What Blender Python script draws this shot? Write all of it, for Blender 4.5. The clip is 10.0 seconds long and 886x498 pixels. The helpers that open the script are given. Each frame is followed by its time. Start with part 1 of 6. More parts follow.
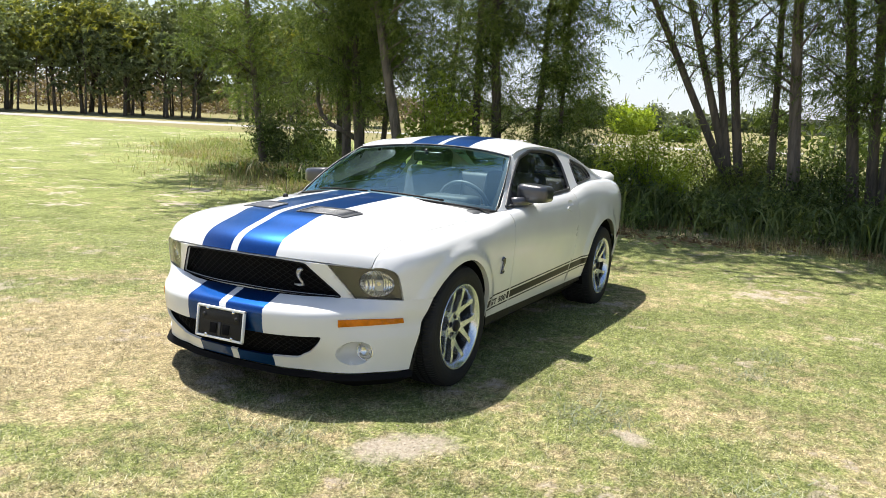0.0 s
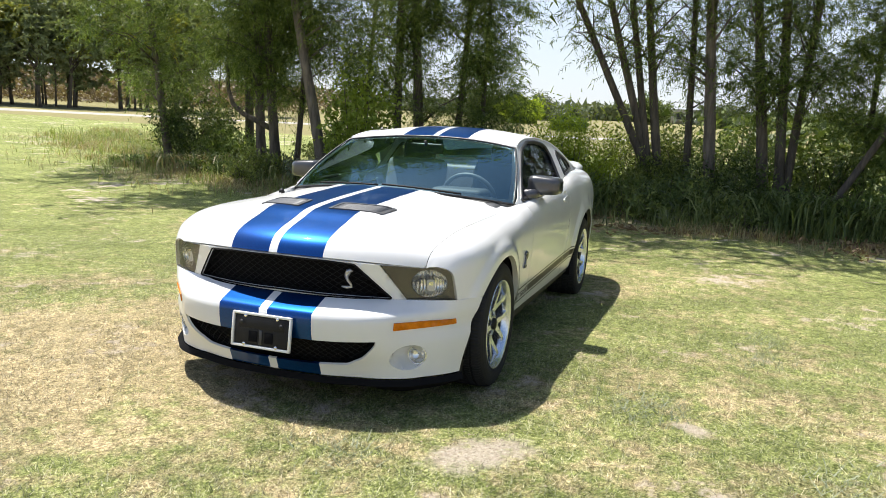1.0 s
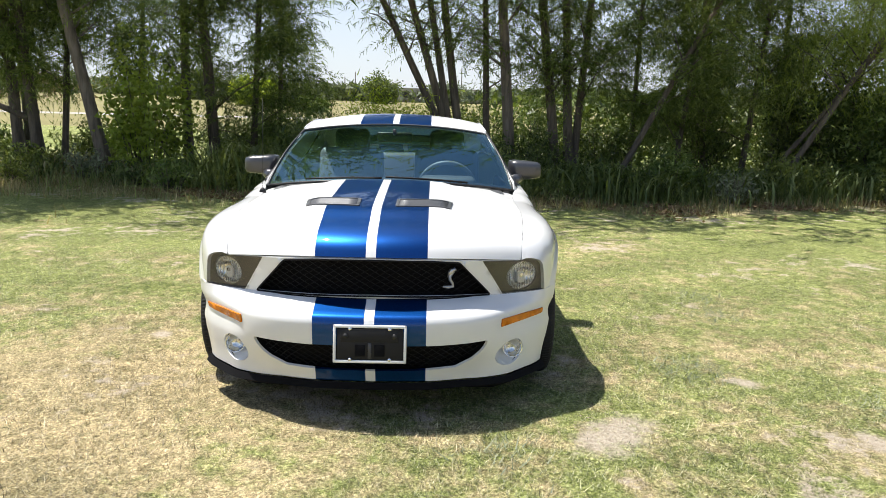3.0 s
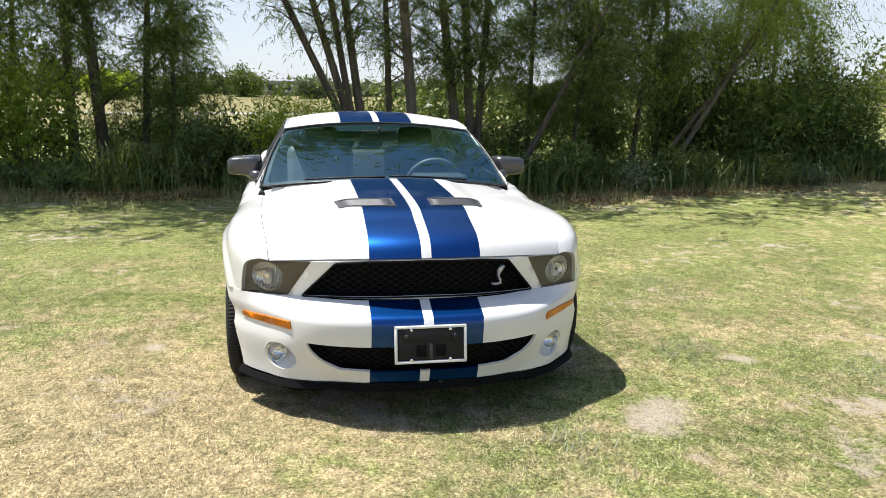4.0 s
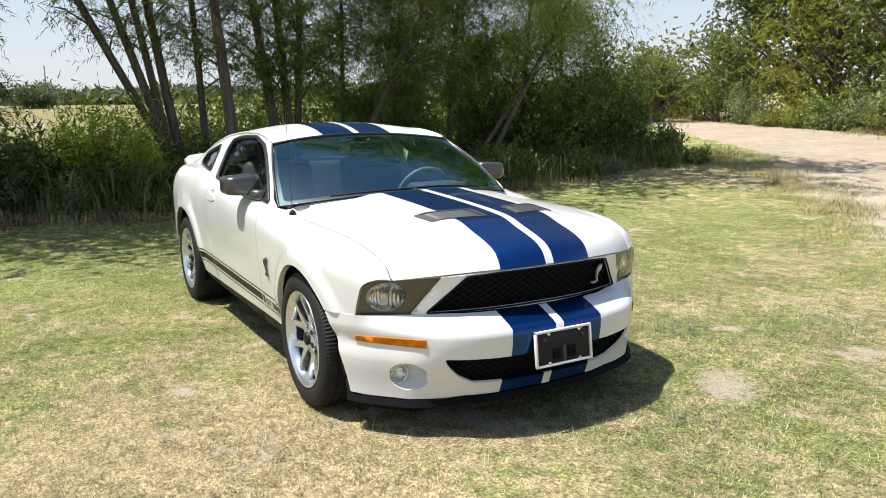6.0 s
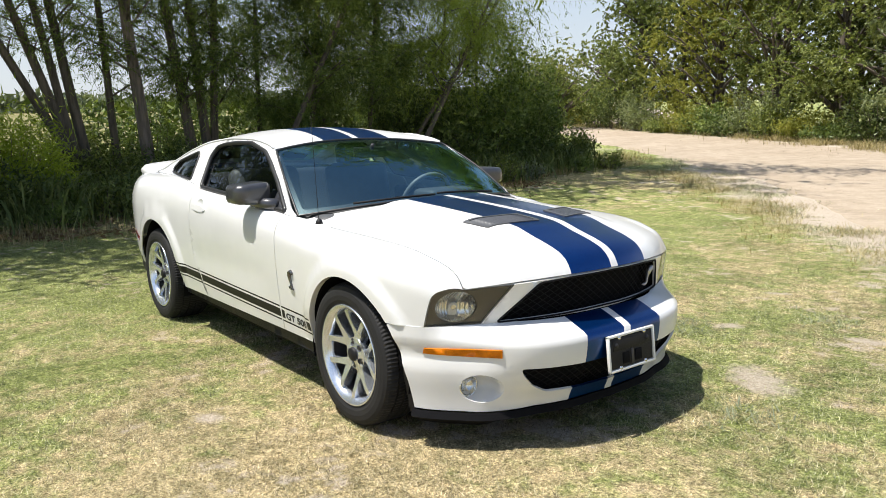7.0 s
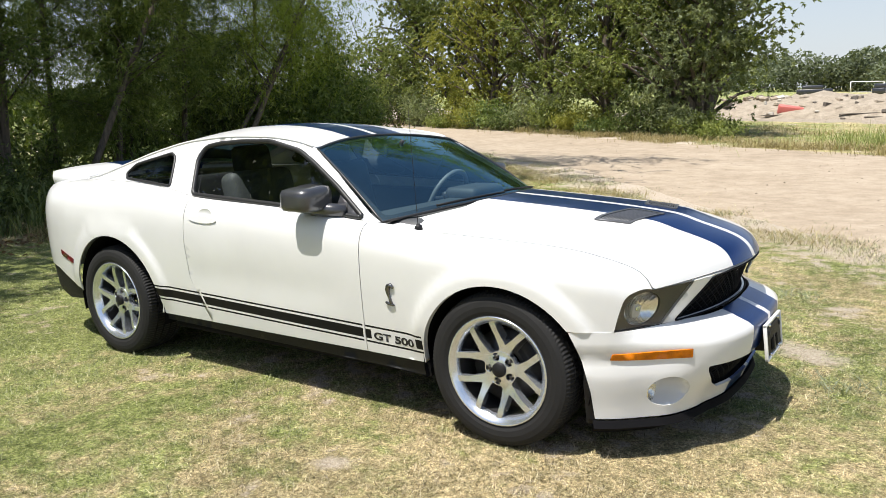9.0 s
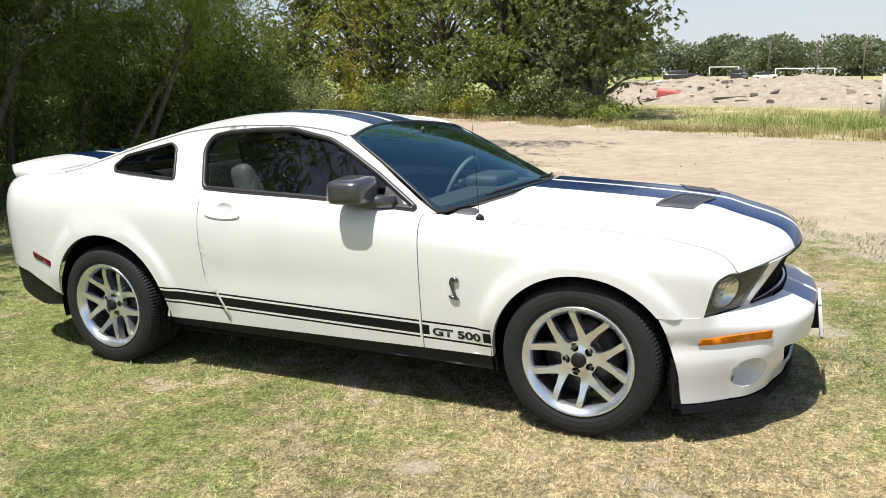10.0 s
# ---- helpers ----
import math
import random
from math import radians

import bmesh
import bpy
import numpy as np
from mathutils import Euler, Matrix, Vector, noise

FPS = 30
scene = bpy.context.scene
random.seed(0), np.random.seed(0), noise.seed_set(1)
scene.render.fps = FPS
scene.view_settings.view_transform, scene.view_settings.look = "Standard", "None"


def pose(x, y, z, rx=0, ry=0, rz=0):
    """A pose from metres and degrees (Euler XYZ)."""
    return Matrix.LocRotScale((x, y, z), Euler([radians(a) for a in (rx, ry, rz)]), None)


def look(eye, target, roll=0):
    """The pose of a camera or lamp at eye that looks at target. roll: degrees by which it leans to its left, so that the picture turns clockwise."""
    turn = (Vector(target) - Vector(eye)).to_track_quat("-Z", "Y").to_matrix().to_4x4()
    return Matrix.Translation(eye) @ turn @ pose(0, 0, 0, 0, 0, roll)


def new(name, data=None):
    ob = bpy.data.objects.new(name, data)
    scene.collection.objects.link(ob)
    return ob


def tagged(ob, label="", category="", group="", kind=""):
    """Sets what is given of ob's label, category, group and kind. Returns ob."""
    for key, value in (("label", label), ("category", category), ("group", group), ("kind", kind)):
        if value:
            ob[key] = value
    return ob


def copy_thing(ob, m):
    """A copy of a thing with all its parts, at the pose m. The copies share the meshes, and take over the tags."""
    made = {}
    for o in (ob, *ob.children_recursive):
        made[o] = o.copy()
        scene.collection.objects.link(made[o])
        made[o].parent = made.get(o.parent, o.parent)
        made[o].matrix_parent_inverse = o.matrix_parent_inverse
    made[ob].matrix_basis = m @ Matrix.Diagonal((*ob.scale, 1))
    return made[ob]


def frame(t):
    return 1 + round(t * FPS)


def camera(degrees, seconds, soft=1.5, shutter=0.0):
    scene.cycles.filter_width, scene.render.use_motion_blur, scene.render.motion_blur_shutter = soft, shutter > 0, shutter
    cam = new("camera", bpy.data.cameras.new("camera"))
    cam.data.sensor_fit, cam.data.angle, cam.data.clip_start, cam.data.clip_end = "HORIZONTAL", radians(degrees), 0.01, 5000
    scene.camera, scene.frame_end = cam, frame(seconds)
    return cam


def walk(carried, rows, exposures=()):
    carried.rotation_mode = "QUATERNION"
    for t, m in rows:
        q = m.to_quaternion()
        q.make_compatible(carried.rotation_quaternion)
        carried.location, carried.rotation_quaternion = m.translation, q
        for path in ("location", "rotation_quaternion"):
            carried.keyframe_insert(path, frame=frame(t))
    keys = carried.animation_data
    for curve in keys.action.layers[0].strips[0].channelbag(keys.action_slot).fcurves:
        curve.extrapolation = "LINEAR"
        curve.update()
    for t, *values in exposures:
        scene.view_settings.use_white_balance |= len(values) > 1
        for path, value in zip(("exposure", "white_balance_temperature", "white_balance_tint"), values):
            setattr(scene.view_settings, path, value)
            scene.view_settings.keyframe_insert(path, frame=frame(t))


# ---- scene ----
from mathutils import geometry

cam = camera(59.9, 10.0, soft=0.7)
PATH = [
    (0, (5.12, 2.718, 1.387), (3.365, 1.805, 1.093), 3.0),
    (0.5, (5.177, 2.342, 1.375), (3.363, 1.553, 1.079), 3.0),
    (1, (5.295, 1.915, 1.358), (3.427, 1.27, 1.052), 2.9),
    (1.5, (5.355, 1.482, 1.338), (3.441, 0.993, 1.025), 2.5),
    (2, (5.423, 1.047, 1.344), (3.475, 0.726, 1.024), 2.2),
    (2.5, (5.485, 0.651, 1.343), (3.516, 0.507, 1.019), 1.7),
    (4, (5.44, -0.545, 1.367), (3.504, -0.177, 1.023), 0.7),
    (4.5, (5.385, -0.945, 1.378), (3.487, -0.418, 1.032), 0.3),
    (5, (5.269, -1.313, 1.391), (3.42, -0.632, 1.046), -0.1),
    (5.5, (5.112, -1.711, 1.401), (3.322, -0.887, 1.059), -0.7),
    (6, (4.926, -2.079, 1.413), (3.206, -1.117, 1.073), -1.1),
    (7.5, (4.058, -2.929, 1.394), (2.587, -1.612, 1.074), -1.3),
    (8, (3.693, -3.213, 1.391), (2.333, -1.782, 1.068), -1.3),
    (8.5, (3.323, -3.419, 1.401), (2.086, -1.883, 1.068), -1.5),
    (9, (2.945, -3.606, 1.429), (1.839, -1.976, 1.079), -1.7),
    (9.5, (2.573, -3.799, 1.449), (1.603, -2.09, 1.077), -1.8),
    (10, (2.174, -3.905, 1.462), (1.338, -2.132, 1.064), -1.8),
]
EXPOSURES = [(0, 0.91), (4, 0.79), (6, 0.69), (7.5, 0.63), (10, 0.56)]
walk(cam, [(t, look(eye, target, roll)) for t, eye, target, roll in PATH], EXPOSURES)

# ---- daylight: high clear sun from the car's right side ----
SUN_DIR = Vector((-0.10, -0.37, 1.0)).normalized()
sun = new("sun", bpy.data.lights.new("sun", "SUN"))
sun.data.energy, sun.data.angle, sun.data.color = 5.0, radians(0.55), (1.0, 0.955, 0.88)
sun.matrix_world = look(SUN_DIR * 50, (0, 0, 0))
world = bpy.data.worlds.new("sky")
scene.world = world
world.use_nodes = True
wn = world.node_tree
sky = wn.nodes.new("ShaderNodeTexSky")
sky.sky_type, sky.sun_disc = "NISHITA", False
sky.sun_elevation = math.asin(SUN_DIR.z)
sky.sun_rotation = math.atan2(SUN_DIR.x, SUN_DIR.y)
sky.air_density, sky.dust_density, sky.ozone_density = 1.0, 1.2, 1.0
seen = wn.nodes.new("ShaderNodeTexCoord")
height = wn.nodes.new("ShaderNodeSeparateXYZ")
wn.links.new(seen.outputs["Generated"], height.inputs[0])
haze = wn.nodes.new("ShaderNodeMapRange")
for k, v in zip((1, 2, 3, 4), (0.0, 0.42, 0.8, 0.0)):
    haze.inputs[k].default_value = v
wn.links.new(height.outputs["Z"], haze.inputs[0])
pale = wn.nodes.new("ShaderNodeMix")
pale.data_type = "RGBA"
pale.inputs[7].default_value = (5.0, 5.25, 5.7, 1)
wn.links.new(haze.outputs[0], pale.inputs[0])
wn.links.new(sky.outputs[0], pale.inputs[6])
wn.links.new(pale.outputs[2], wn.nodes["Background"].inputs[0])
wn.nodes["Background"].inputs[1].default_value = 0.1


# ---- materials ----
def node_mat(name):
    m = bpy.data.materials.new(name)
    m.use_nodes = True
    nt = m.node_tree
    return m, nt, nt.nodes["Principled BSDF"]


def add(nt, kind, **values):
    n = nt.nodes.new(kind)
    for k, v in values.items():
        n.inputs[k].default_value = v
    return n


def ramp(nt, source, stops):
    r = nt.nodes.new("ShaderNodeValToRGB")
    while len(r.color_ramp.elements) < len(stops):
        r.color_ramp.elements.new(0.5)
    for e, (at, c) in zip(r.color_ramp.elements, stops):
        e.position, e.color = at, (*c, 1)
    nt.links.new(source, r.inputs[0])
    return r.outputs[0]


def noise_at(nt, scale, detail=4.0, rough=0.55, space="Object", stretch=(1, 1, 1)):
    co = nt.nodes.new("ShaderNodeTexCoord")
    mp = nt.nodes.new("ShaderNodeMapping")
    mp.inputs["Scale"].default_value = stretch
    nt.links.new(co.outputs[space], mp.inputs["Vector"])
    n = add(nt, "ShaderNodeTexNoise", Scale=scale, Detail=detail, Roughness=rough)
    nt.links.new(mp.outputs[0], n.inputs["Vector"])
    return n.outputs["Fac"]


def blend(nt, fac, a, b, how="MIX"):
    m = nt.nodes.new("ShaderNodeMix")
    m.data_type, m.blend_type = "RGBA", how
    for sock, v in ((m.inputs[0], fac), (m.inputs[6], a), (m.inputs[7], b)):
        if hasattr(v, "is_output"):
            nt.links.new(v, sock)
        elif isinstance(v, (int, float)):
            sock.default_value = v
        else:
            sock.default_value = (*v, 1)
    return m.outputs[2]


def bump(nt, bsdf, height, strength, distance):
    b = add(nt, "ShaderNodeBump", Strength=strength, Distance=distance)
    nt.links.new(height, b.inputs["Height"])
    nt.links.new(b.outputs[0], bsdf.inputs["Normal"])


def plain(name, color, rough=0.5, metal=0.0, coat=0.0, vary=0.12, scale=6.0, grain=0.0, grain_scale=200.0, spec=0.5):
    """A surface with slight unevenness at two scales."""
    m, nt, b = node_mat(name)
    big, fine = noise_at(nt, scale), noise_at(nt, scale * 14, 3)
    dark = tuple(c * (1 - vary) for c in color)
    light = tuple(min(1, c * (1 + vary)) for c in color)
    c1 = ramp(nt, big, [(0.3, dark), (0.7, light)])
    c2 = blend(nt, 0.35, c1, ramp(nt, fine, [(0.3, dark), (0.7, light)]))
    nt.links.new(c2, b.inputs["Base Color"])
    b.inputs["Roughness"].default_value = rough
    b.inputs["Metallic"].default_value = metal
    b.inputs["Specular IOR Level"].default_value = spec
    b.inputs["Coat Weight"].default_value = coat
    b.inputs["Coat Roughness"].default_value = 0.04
    if grain:
        bump(nt, b, noise_at(nt, grain_scale, 3), grain, 0.002)
    return m


def stripe_paint(name, inner, outer):
    """White paint with two blue bands along the car, parted by a white line."""
    m, nt, b = node_mat(name)
    co = nt.nodes.new("ShaderNodeTexCoord")
    sep = nt.nodes.new("ShaderNodeSeparateXYZ")
    nt.links.new(co.outputs["Object"], sep.inputs[0])

    def math_node(op, x, y):
        n = nt.nodes.new("ShaderNodeMath")
        n.operation = op
        for s, v in zip(n.inputs, (x, y)):
            if hasattr(v, "is_output"):
                nt.links.new(v, s)
            else:
                s.default_value = v
        return n.outputs[0]

    ay = math_node("ABSOLUTE", sep.outputs["Y"], 0.0)
    band = math_node("MULTIPLY", math_node("GREATER_THAN", ay, inner), math_node("LESS_THAN", ay, outer))
    dust = noise_at(nt, 3.0)
    white = ramp(nt, dust, [(0.3, WHITE_LO), (0.7, WHITE_HI)])
    blue = ramp(nt, noise_at(nt, 900.0, 2), [(0.35, (0.001, 0.032, 0.15)), (0.75, (0.002, 0.066, 0.28))])
    nt.links.new(blend(nt, band, white, blue), b.inputs["Base Color"])
    nt.links.new(math_node("MULTIPLY", band, 0.92), b.inputs["Metallic"])
    nt.links.new(math_node("ADD", 0.36, math_node("MULTIPLY", band, 0.05)), b.inputs["Roughness"])
    b.inputs["Specular IOR Level"].default_value = 0.3
    b.inputs["Coat Weight"].default_value = 0.6
    b.inputs["Coat Roughness"].default_value = 0.03
    return m


def side_paint(name):
    """White paint with a black rocker stripe between two thin lines, broken at the door gaps."""
    m, nt, b = node_mat(name)
    co = nt.nodes.new("ShaderNodeTexCoord")
    sep = nt.nodes.new("ShaderNodeSeparateXYZ")
    nt.links.new(co.outputs["Object"], sep.inputs[0])
    X, Z = sep.outputs["X"], sep.outputs["Z"]

    def mn(op, x, y=0.0):
        n = nt.nodes.new("ShaderNodeMath")
        n.operation = op
        for s_, v in zip(n.inputs, (x, y)):
            if hasattr(v, "is_output"):
                nt.links.new(v, s_)
            else:
                s_.default_value = v
        return n.outputs[0]

    def between(v, lo, hi):
        return mn("MULTIPLY", mn("GREATER_THAN", v, lo), mn("LESS_THAN", v, hi))

    down = mn("SUBTRACT", mn("SUBTRACT", 0.458, mn("MULTIPLY", X, 0.0265)), Z)
    slant = mn("ADD", X, mn("MULTIPLY", mn("SUBTRACT", Z, 0.43), 0.5))
    rear, mid, fore = between(slant, -1.2, -0.552), between(slant, -0.537, 2.0), between(X, 0.628, 0.968)
    mid = mn("MULTIPLY", mid, mn("LESS_THAN", X, 0.612))
    run = mn("MAXIMUM", mn("MAXIMUM", rear, mid), fore)
    lines = mn("MAXIMUM", between(down, 0.0, 0.0095), between(down, 0.0775, 0.087))
    block = mn("MULTIPLY", between(down, 0.020, 0.067), mn("SUBTRACT", 1.0, between(X, 0.662, 0.93)))
    ink = mn("MULTIPLY", run, mn("MAXIMUM", lines, block))
    white = ramp(nt, noise_at(nt, 3.0), [(0.3, WHITE_LO), (0.7, WHITE_HI)])
    nt.links.new(blend(nt, ink, white, (0.008, 0.008, 0.009)), b.inputs["Base Color"])
    b.inputs["Roughness"].default_value = 0.4
    nt.links.new(mn("SUBTRACT", 1.0, mn("MULTIPLY", ink, 0.95)), b.inputs["Coat Weight"])
    nt.links.new(mn("SUBTRACT", 0.5, mn("MULTIPLY", ink, 0.38)), b.inputs["Specular IOR Level"])
    b.inputs["Coat Roughness"].default_value = 0.04
    return m


def glassy(name, tint, gloss_rough=0.01, ior=1.5, gloss_tint=(1, 1, 1)):
    """Thin tinted glass: clear through, mirror-like by Fresnel."""
    m = bpy.data.materials.new(name)
    m.use_nodes = True
    nt = m.node_tree
    nt.nodes.remove(nt.nodes["Principled BSDF"])
    clear = add(nt, "ShaderNodeBsdfTransparent", Color=(*tint, 1))
    gloss = add(nt, "ShaderNodeBsdfGlossy", Roughness=gloss_rough, Color=(*gloss_tint, 1))
    fres = add(nt, "ShaderNodeFresnel", IOR=ior)
    mix = nt.nodes.new("ShaderNodeMixShader")
    nt.links.new(fres.outputs[0], mix.inputs[0])
    nt.links.new(clear.outputs[0], mix.inputs[1])
    nt.links.new(gloss.outputs[0], mix.inputs[2])
    nt.links.new(mix.outputs[0], nt.nodes["Material Output"].inputs[0])
    return m


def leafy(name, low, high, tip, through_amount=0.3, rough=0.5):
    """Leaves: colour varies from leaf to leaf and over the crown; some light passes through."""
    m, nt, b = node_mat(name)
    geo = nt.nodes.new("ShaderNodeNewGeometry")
    # the light end of this range paints sun highlights on single leaves
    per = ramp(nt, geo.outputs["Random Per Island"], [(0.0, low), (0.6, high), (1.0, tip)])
    # clump tones imitate sunlit and shaded patches; fresh is the sunlit one
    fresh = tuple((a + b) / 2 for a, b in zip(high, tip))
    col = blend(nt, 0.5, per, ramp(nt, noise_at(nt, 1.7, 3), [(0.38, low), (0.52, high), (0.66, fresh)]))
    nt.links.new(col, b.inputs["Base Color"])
    b.inputs["Roughness"].default_value = rough
    b.inputs["Specular IOR Level"].default_value = 0.35
    tr = nt.nodes.new("ShaderNodeBsdfTranslucent")
    nt.links.new(blend(nt, 1.0, col, (1.0, 1.0, 0.45), "MULTIPLY"), tr.inputs[0])
    mix = nt.nodes.new("ShaderNodeMixShader")
    mix.inputs[0].default_value = through_amount
    nt.links.new(b.outputs[0], mix.inputs[1])
    nt.links.new(tr.outputs[0], mix.inputs[2])
    nt.links.new(mix.outputs[0], nt.nodes["Material Output"].inputs[0])
    return m


def bark_mat(name, dark, light):
    m, nt, b = node_mat(name)
    ridges = noise_at(nt, 14.0, 6, 0.65, stretch=(1, 1, 0.14))
    spots = noise_at(nt, 1.6, 3)
    col = ramp(nt, ridges, [(0.32, dark), (0.62, light)])
    nt.links.new(blend(nt, 0.35, col, ramp(nt, spots, [(0.35, dark), (0.7, light)])), b.inputs["Base Color"])
    b.inputs["Roughness"].default_value = 0.9
    bump(nt, b, ridges, 0.9, 0.03)
    return m


# worn spots in the lawn: centre, half lengths, turn
SOIL = [(2.28, 1.09, 0.30, 0.15, -40), (2.35, 2.24, 0.17, 0.08, 10), (1.57, 1.94, 0.12, 0.07, 60), (1.28, 3.1, 0.10, 0.06, 30), (0.86, -1.39, 0.12, 0.06, 20)]


def worn(nt, reach):
    m = nt.nodes.new("ShaderNodeMapRange")
    for k, v in zip((1, 2, 3, 4), (1.75, 2.45, 0.9, 0.0)):
        m.inputs[k].default_value = v
    nt.links.new(reach, m.inputs[0])
    return m.outputs[0]


def turf_masks(nt):
    """Where the lawn is dry, and where it is bare: patches at three scales."""
    big, mid, small = noise_at(nt, 0.34, 4, 0.6), noise_at(nt, 1.5, 5, 0.65), noise_at(nt, 6.0, 5, 0.7)
    patch = blend(nt, 0.33, blend(nt, 0.5, big, mid), small)
    co = nt.nodes.new("ShaderNodeTexCoord")
    sep = nt.nodes.new("ShaderNodeSeparateXYZ")
    nt.links.new(co.outputs["Object"], sep.inputs[0])
    lush = nt.nodes.new("ShaderNodeMapRange")
    for k, v in zip((1, 2, 3, 4), (-9.0, 4.0, -0.085, 0.032)):
        lush.inputs[k].default_value = v
    across = nt.nodes.new("ShaderNodeMath")
    across.operation = "MULTIPLY_ADD"
    across.inputs[1].default_value = 0.15
    nt.links.new(sep.outputs["Y"], across.inputs[0])
    nt.links.new(sep.outputs["X"], across.inputs[2])
    nt.links.new(across.outputs[0], lush.inputs[0])
    shift = nt.nodes.new("ShaderNodeMath")
    nt.links.new(patch, shift.inputs[0])
    nt.links.new(lush.outputs[0], shift.inputs[1])
    patch = shift.outputs[0]
    for x, y, a, b in ((2.2, -1.3, 1.3, 0.8), (3.9, 1.2, 0.7, 0.5), (1.6, -2.2, 0.45, 0.3), (-7.5, 3.0, 1.5, 6.0), (-9.0, -7.0, 2.0, 4.5), (-7.0, 10.5, 2.6, 2.6)):
        mp = nt.nodes.new("ShaderNodeMapping")
        mp.vector_type = "TEXTURE"
        mp.inputs["Location"].default_value = (x, y, 0)
        mp.inputs["Scale"].default_value = (a, b, 100)
        nt.links.new(co.outputs["Object"], mp.inputs["Vector"])
        ln = nt.nodes.new("ShaderNodeVectorMath")
        ln.operation = "LENGTH"
        nt.links.new(mp.outputs[0], ln.inputs[0])
        near = nt.nodes.new("ShaderNodeMapRange")
        for k, v in zip((1, 2, 3, 4), (0.2, 1.3, 0.12, 0.0)):
            near.inputs[k].default_value = v
        nt.links.new(ln.outputs["Value"], near.inputs[0])
        more = nt.nodes.new("ShaderNodeMath")
        nt.links.new(patch, more.inputs[0])
        nt.links.new(near.outputs[0], more.inputs[1])
        patch = more.outputs[0]
    dry = ramp(nt, patch, [(0.475, (0, 0, 0)), (0.575, (1, 1, 1))])
    bare = ramp(nt, blend(nt, 0.45, noise_at(nt, 0.8, 5, 0.65), small), [(0.555, (0, 0, 0)), (0.61, (1, 1, 1))])
    # the lawn thins out towards the track
    lane = nt.nodes.new("ShaderNodeMath")
    lane.operation = "MULTIPLY_ADD"
    lane.inputs[1].default_value = 1.04
    nt.links.new(sep.outputs["X"], lane.inputs[0])
    nt.links.new(sep.outputs["Y"], lane.inputs[2])
    thin = nt.nodes.new("ShaderNodeMapRange")
    for k, v in zip((1, 2, 3, 4), (4.9, 7.3, 0.0, 0.5)):
        thin.inputs[k].default_value = v
    nt.links.new(lane.outputs[0], thin.inputs[0])
    beyond = nt.nodes.new("ShaderNodeMapRange")
    for k, v in zip((1, 2, 3, 4), (15.0, 19.0, 0.5, 0.0)):
        beyond.inputs[k].default_value = v
    nt.links.new(lane.outputs[0], beyond.inputs[0])
    strip = nt.nodes.new("ShaderNodeMath")
    strip.operation = "MINIMUM"
    nt.links.new(thin.outputs[0], strip.inputs[0])
    nt.links.new(beyond.outputs[0], strip.inputs[1])
    gaps = nt.nodes.new("ShaderNodeMath")
    nt.links.new(strip.outputs[0], gaps.inputs[0])
    nt.links.new(blend(nt, 0.5, noise_at(nt, 1.7, 5, 0.7), small), gaps.inputs[1])
    bare = blend(nt, ramp(nt, gaps.outputs[0], [(0.70, (0, 0, 0)), (0.84, (1, 1, 1))]), bare, (1, 1, 1))
    # worn spots of pale soil with crumbling edges
    crumbs = noise_at(nt, 9.0, 6, 0.75)
    for x, y, a, b, turn in SOIL:
        mp = nt.nodes.new("ShaderNodeMapping")
        mp.vector_type = "TEXTURE"
        mp.inputs["Location"].default_value = (x, y, 0)
        mp.inputs["Rotation"].default_value = (0, 0, radians(turn))
        mp.inputs["Scale"].default_value = (a, b, 1)
        nt.links.new(co.outputs["Object"], mp.inputs["Vector"])
        flat = nt.nodes.new("ShaderNodeVectorMath")
        flat.operation = "MULTIPLY"
        flat.inputs[1].default_value = (1, 1, 0)
        nt.links.new(mp.outputs[0], flat.inputs[0])
        ln = nt.nodes.new("ShaderNodeVectorMath")
        ln.operation = "LENGTH"
        nt.links.new(flat.outputs[0], ln.inputs[0])
        rough_edge = nt.nodes.new("ShaderNodeMath")
        rough_edge.operation = "MULTIPLY_ADD"
        rough_edge.inputs[1].default_value = 2.6
        nt.links.new(crumbs, rough_edge.inputs[0])
        nt.links.new(ln.outputs["Value"], rough_edge.inputs[2])
        bare = blend(nt, worn(nt, rough_edge.outputs[0]), bare, (1, 1, 1))
    return dry, bare


def tufts(nt):
    """Light and dark tufts of mown grass, a few centimetres across."""
    # the dark steps paint the shade between tufts into the colour
    fine = ramp(nt, noise_at(nt, 68.0, 3, 0.75), [(0.36, (0.6, 0.6, 0.56)), (0.62, (1.36, 1.34, 1.32))])
    return blend(nt, 0.6, fine, ramp(nt, noise_at(nt, 13.0, 4, 0.65), [(0.36, (0.46, 0.5, 0.4)), (0.62, (1.36, 1.34, 1.3))]), "MULTIPLY")


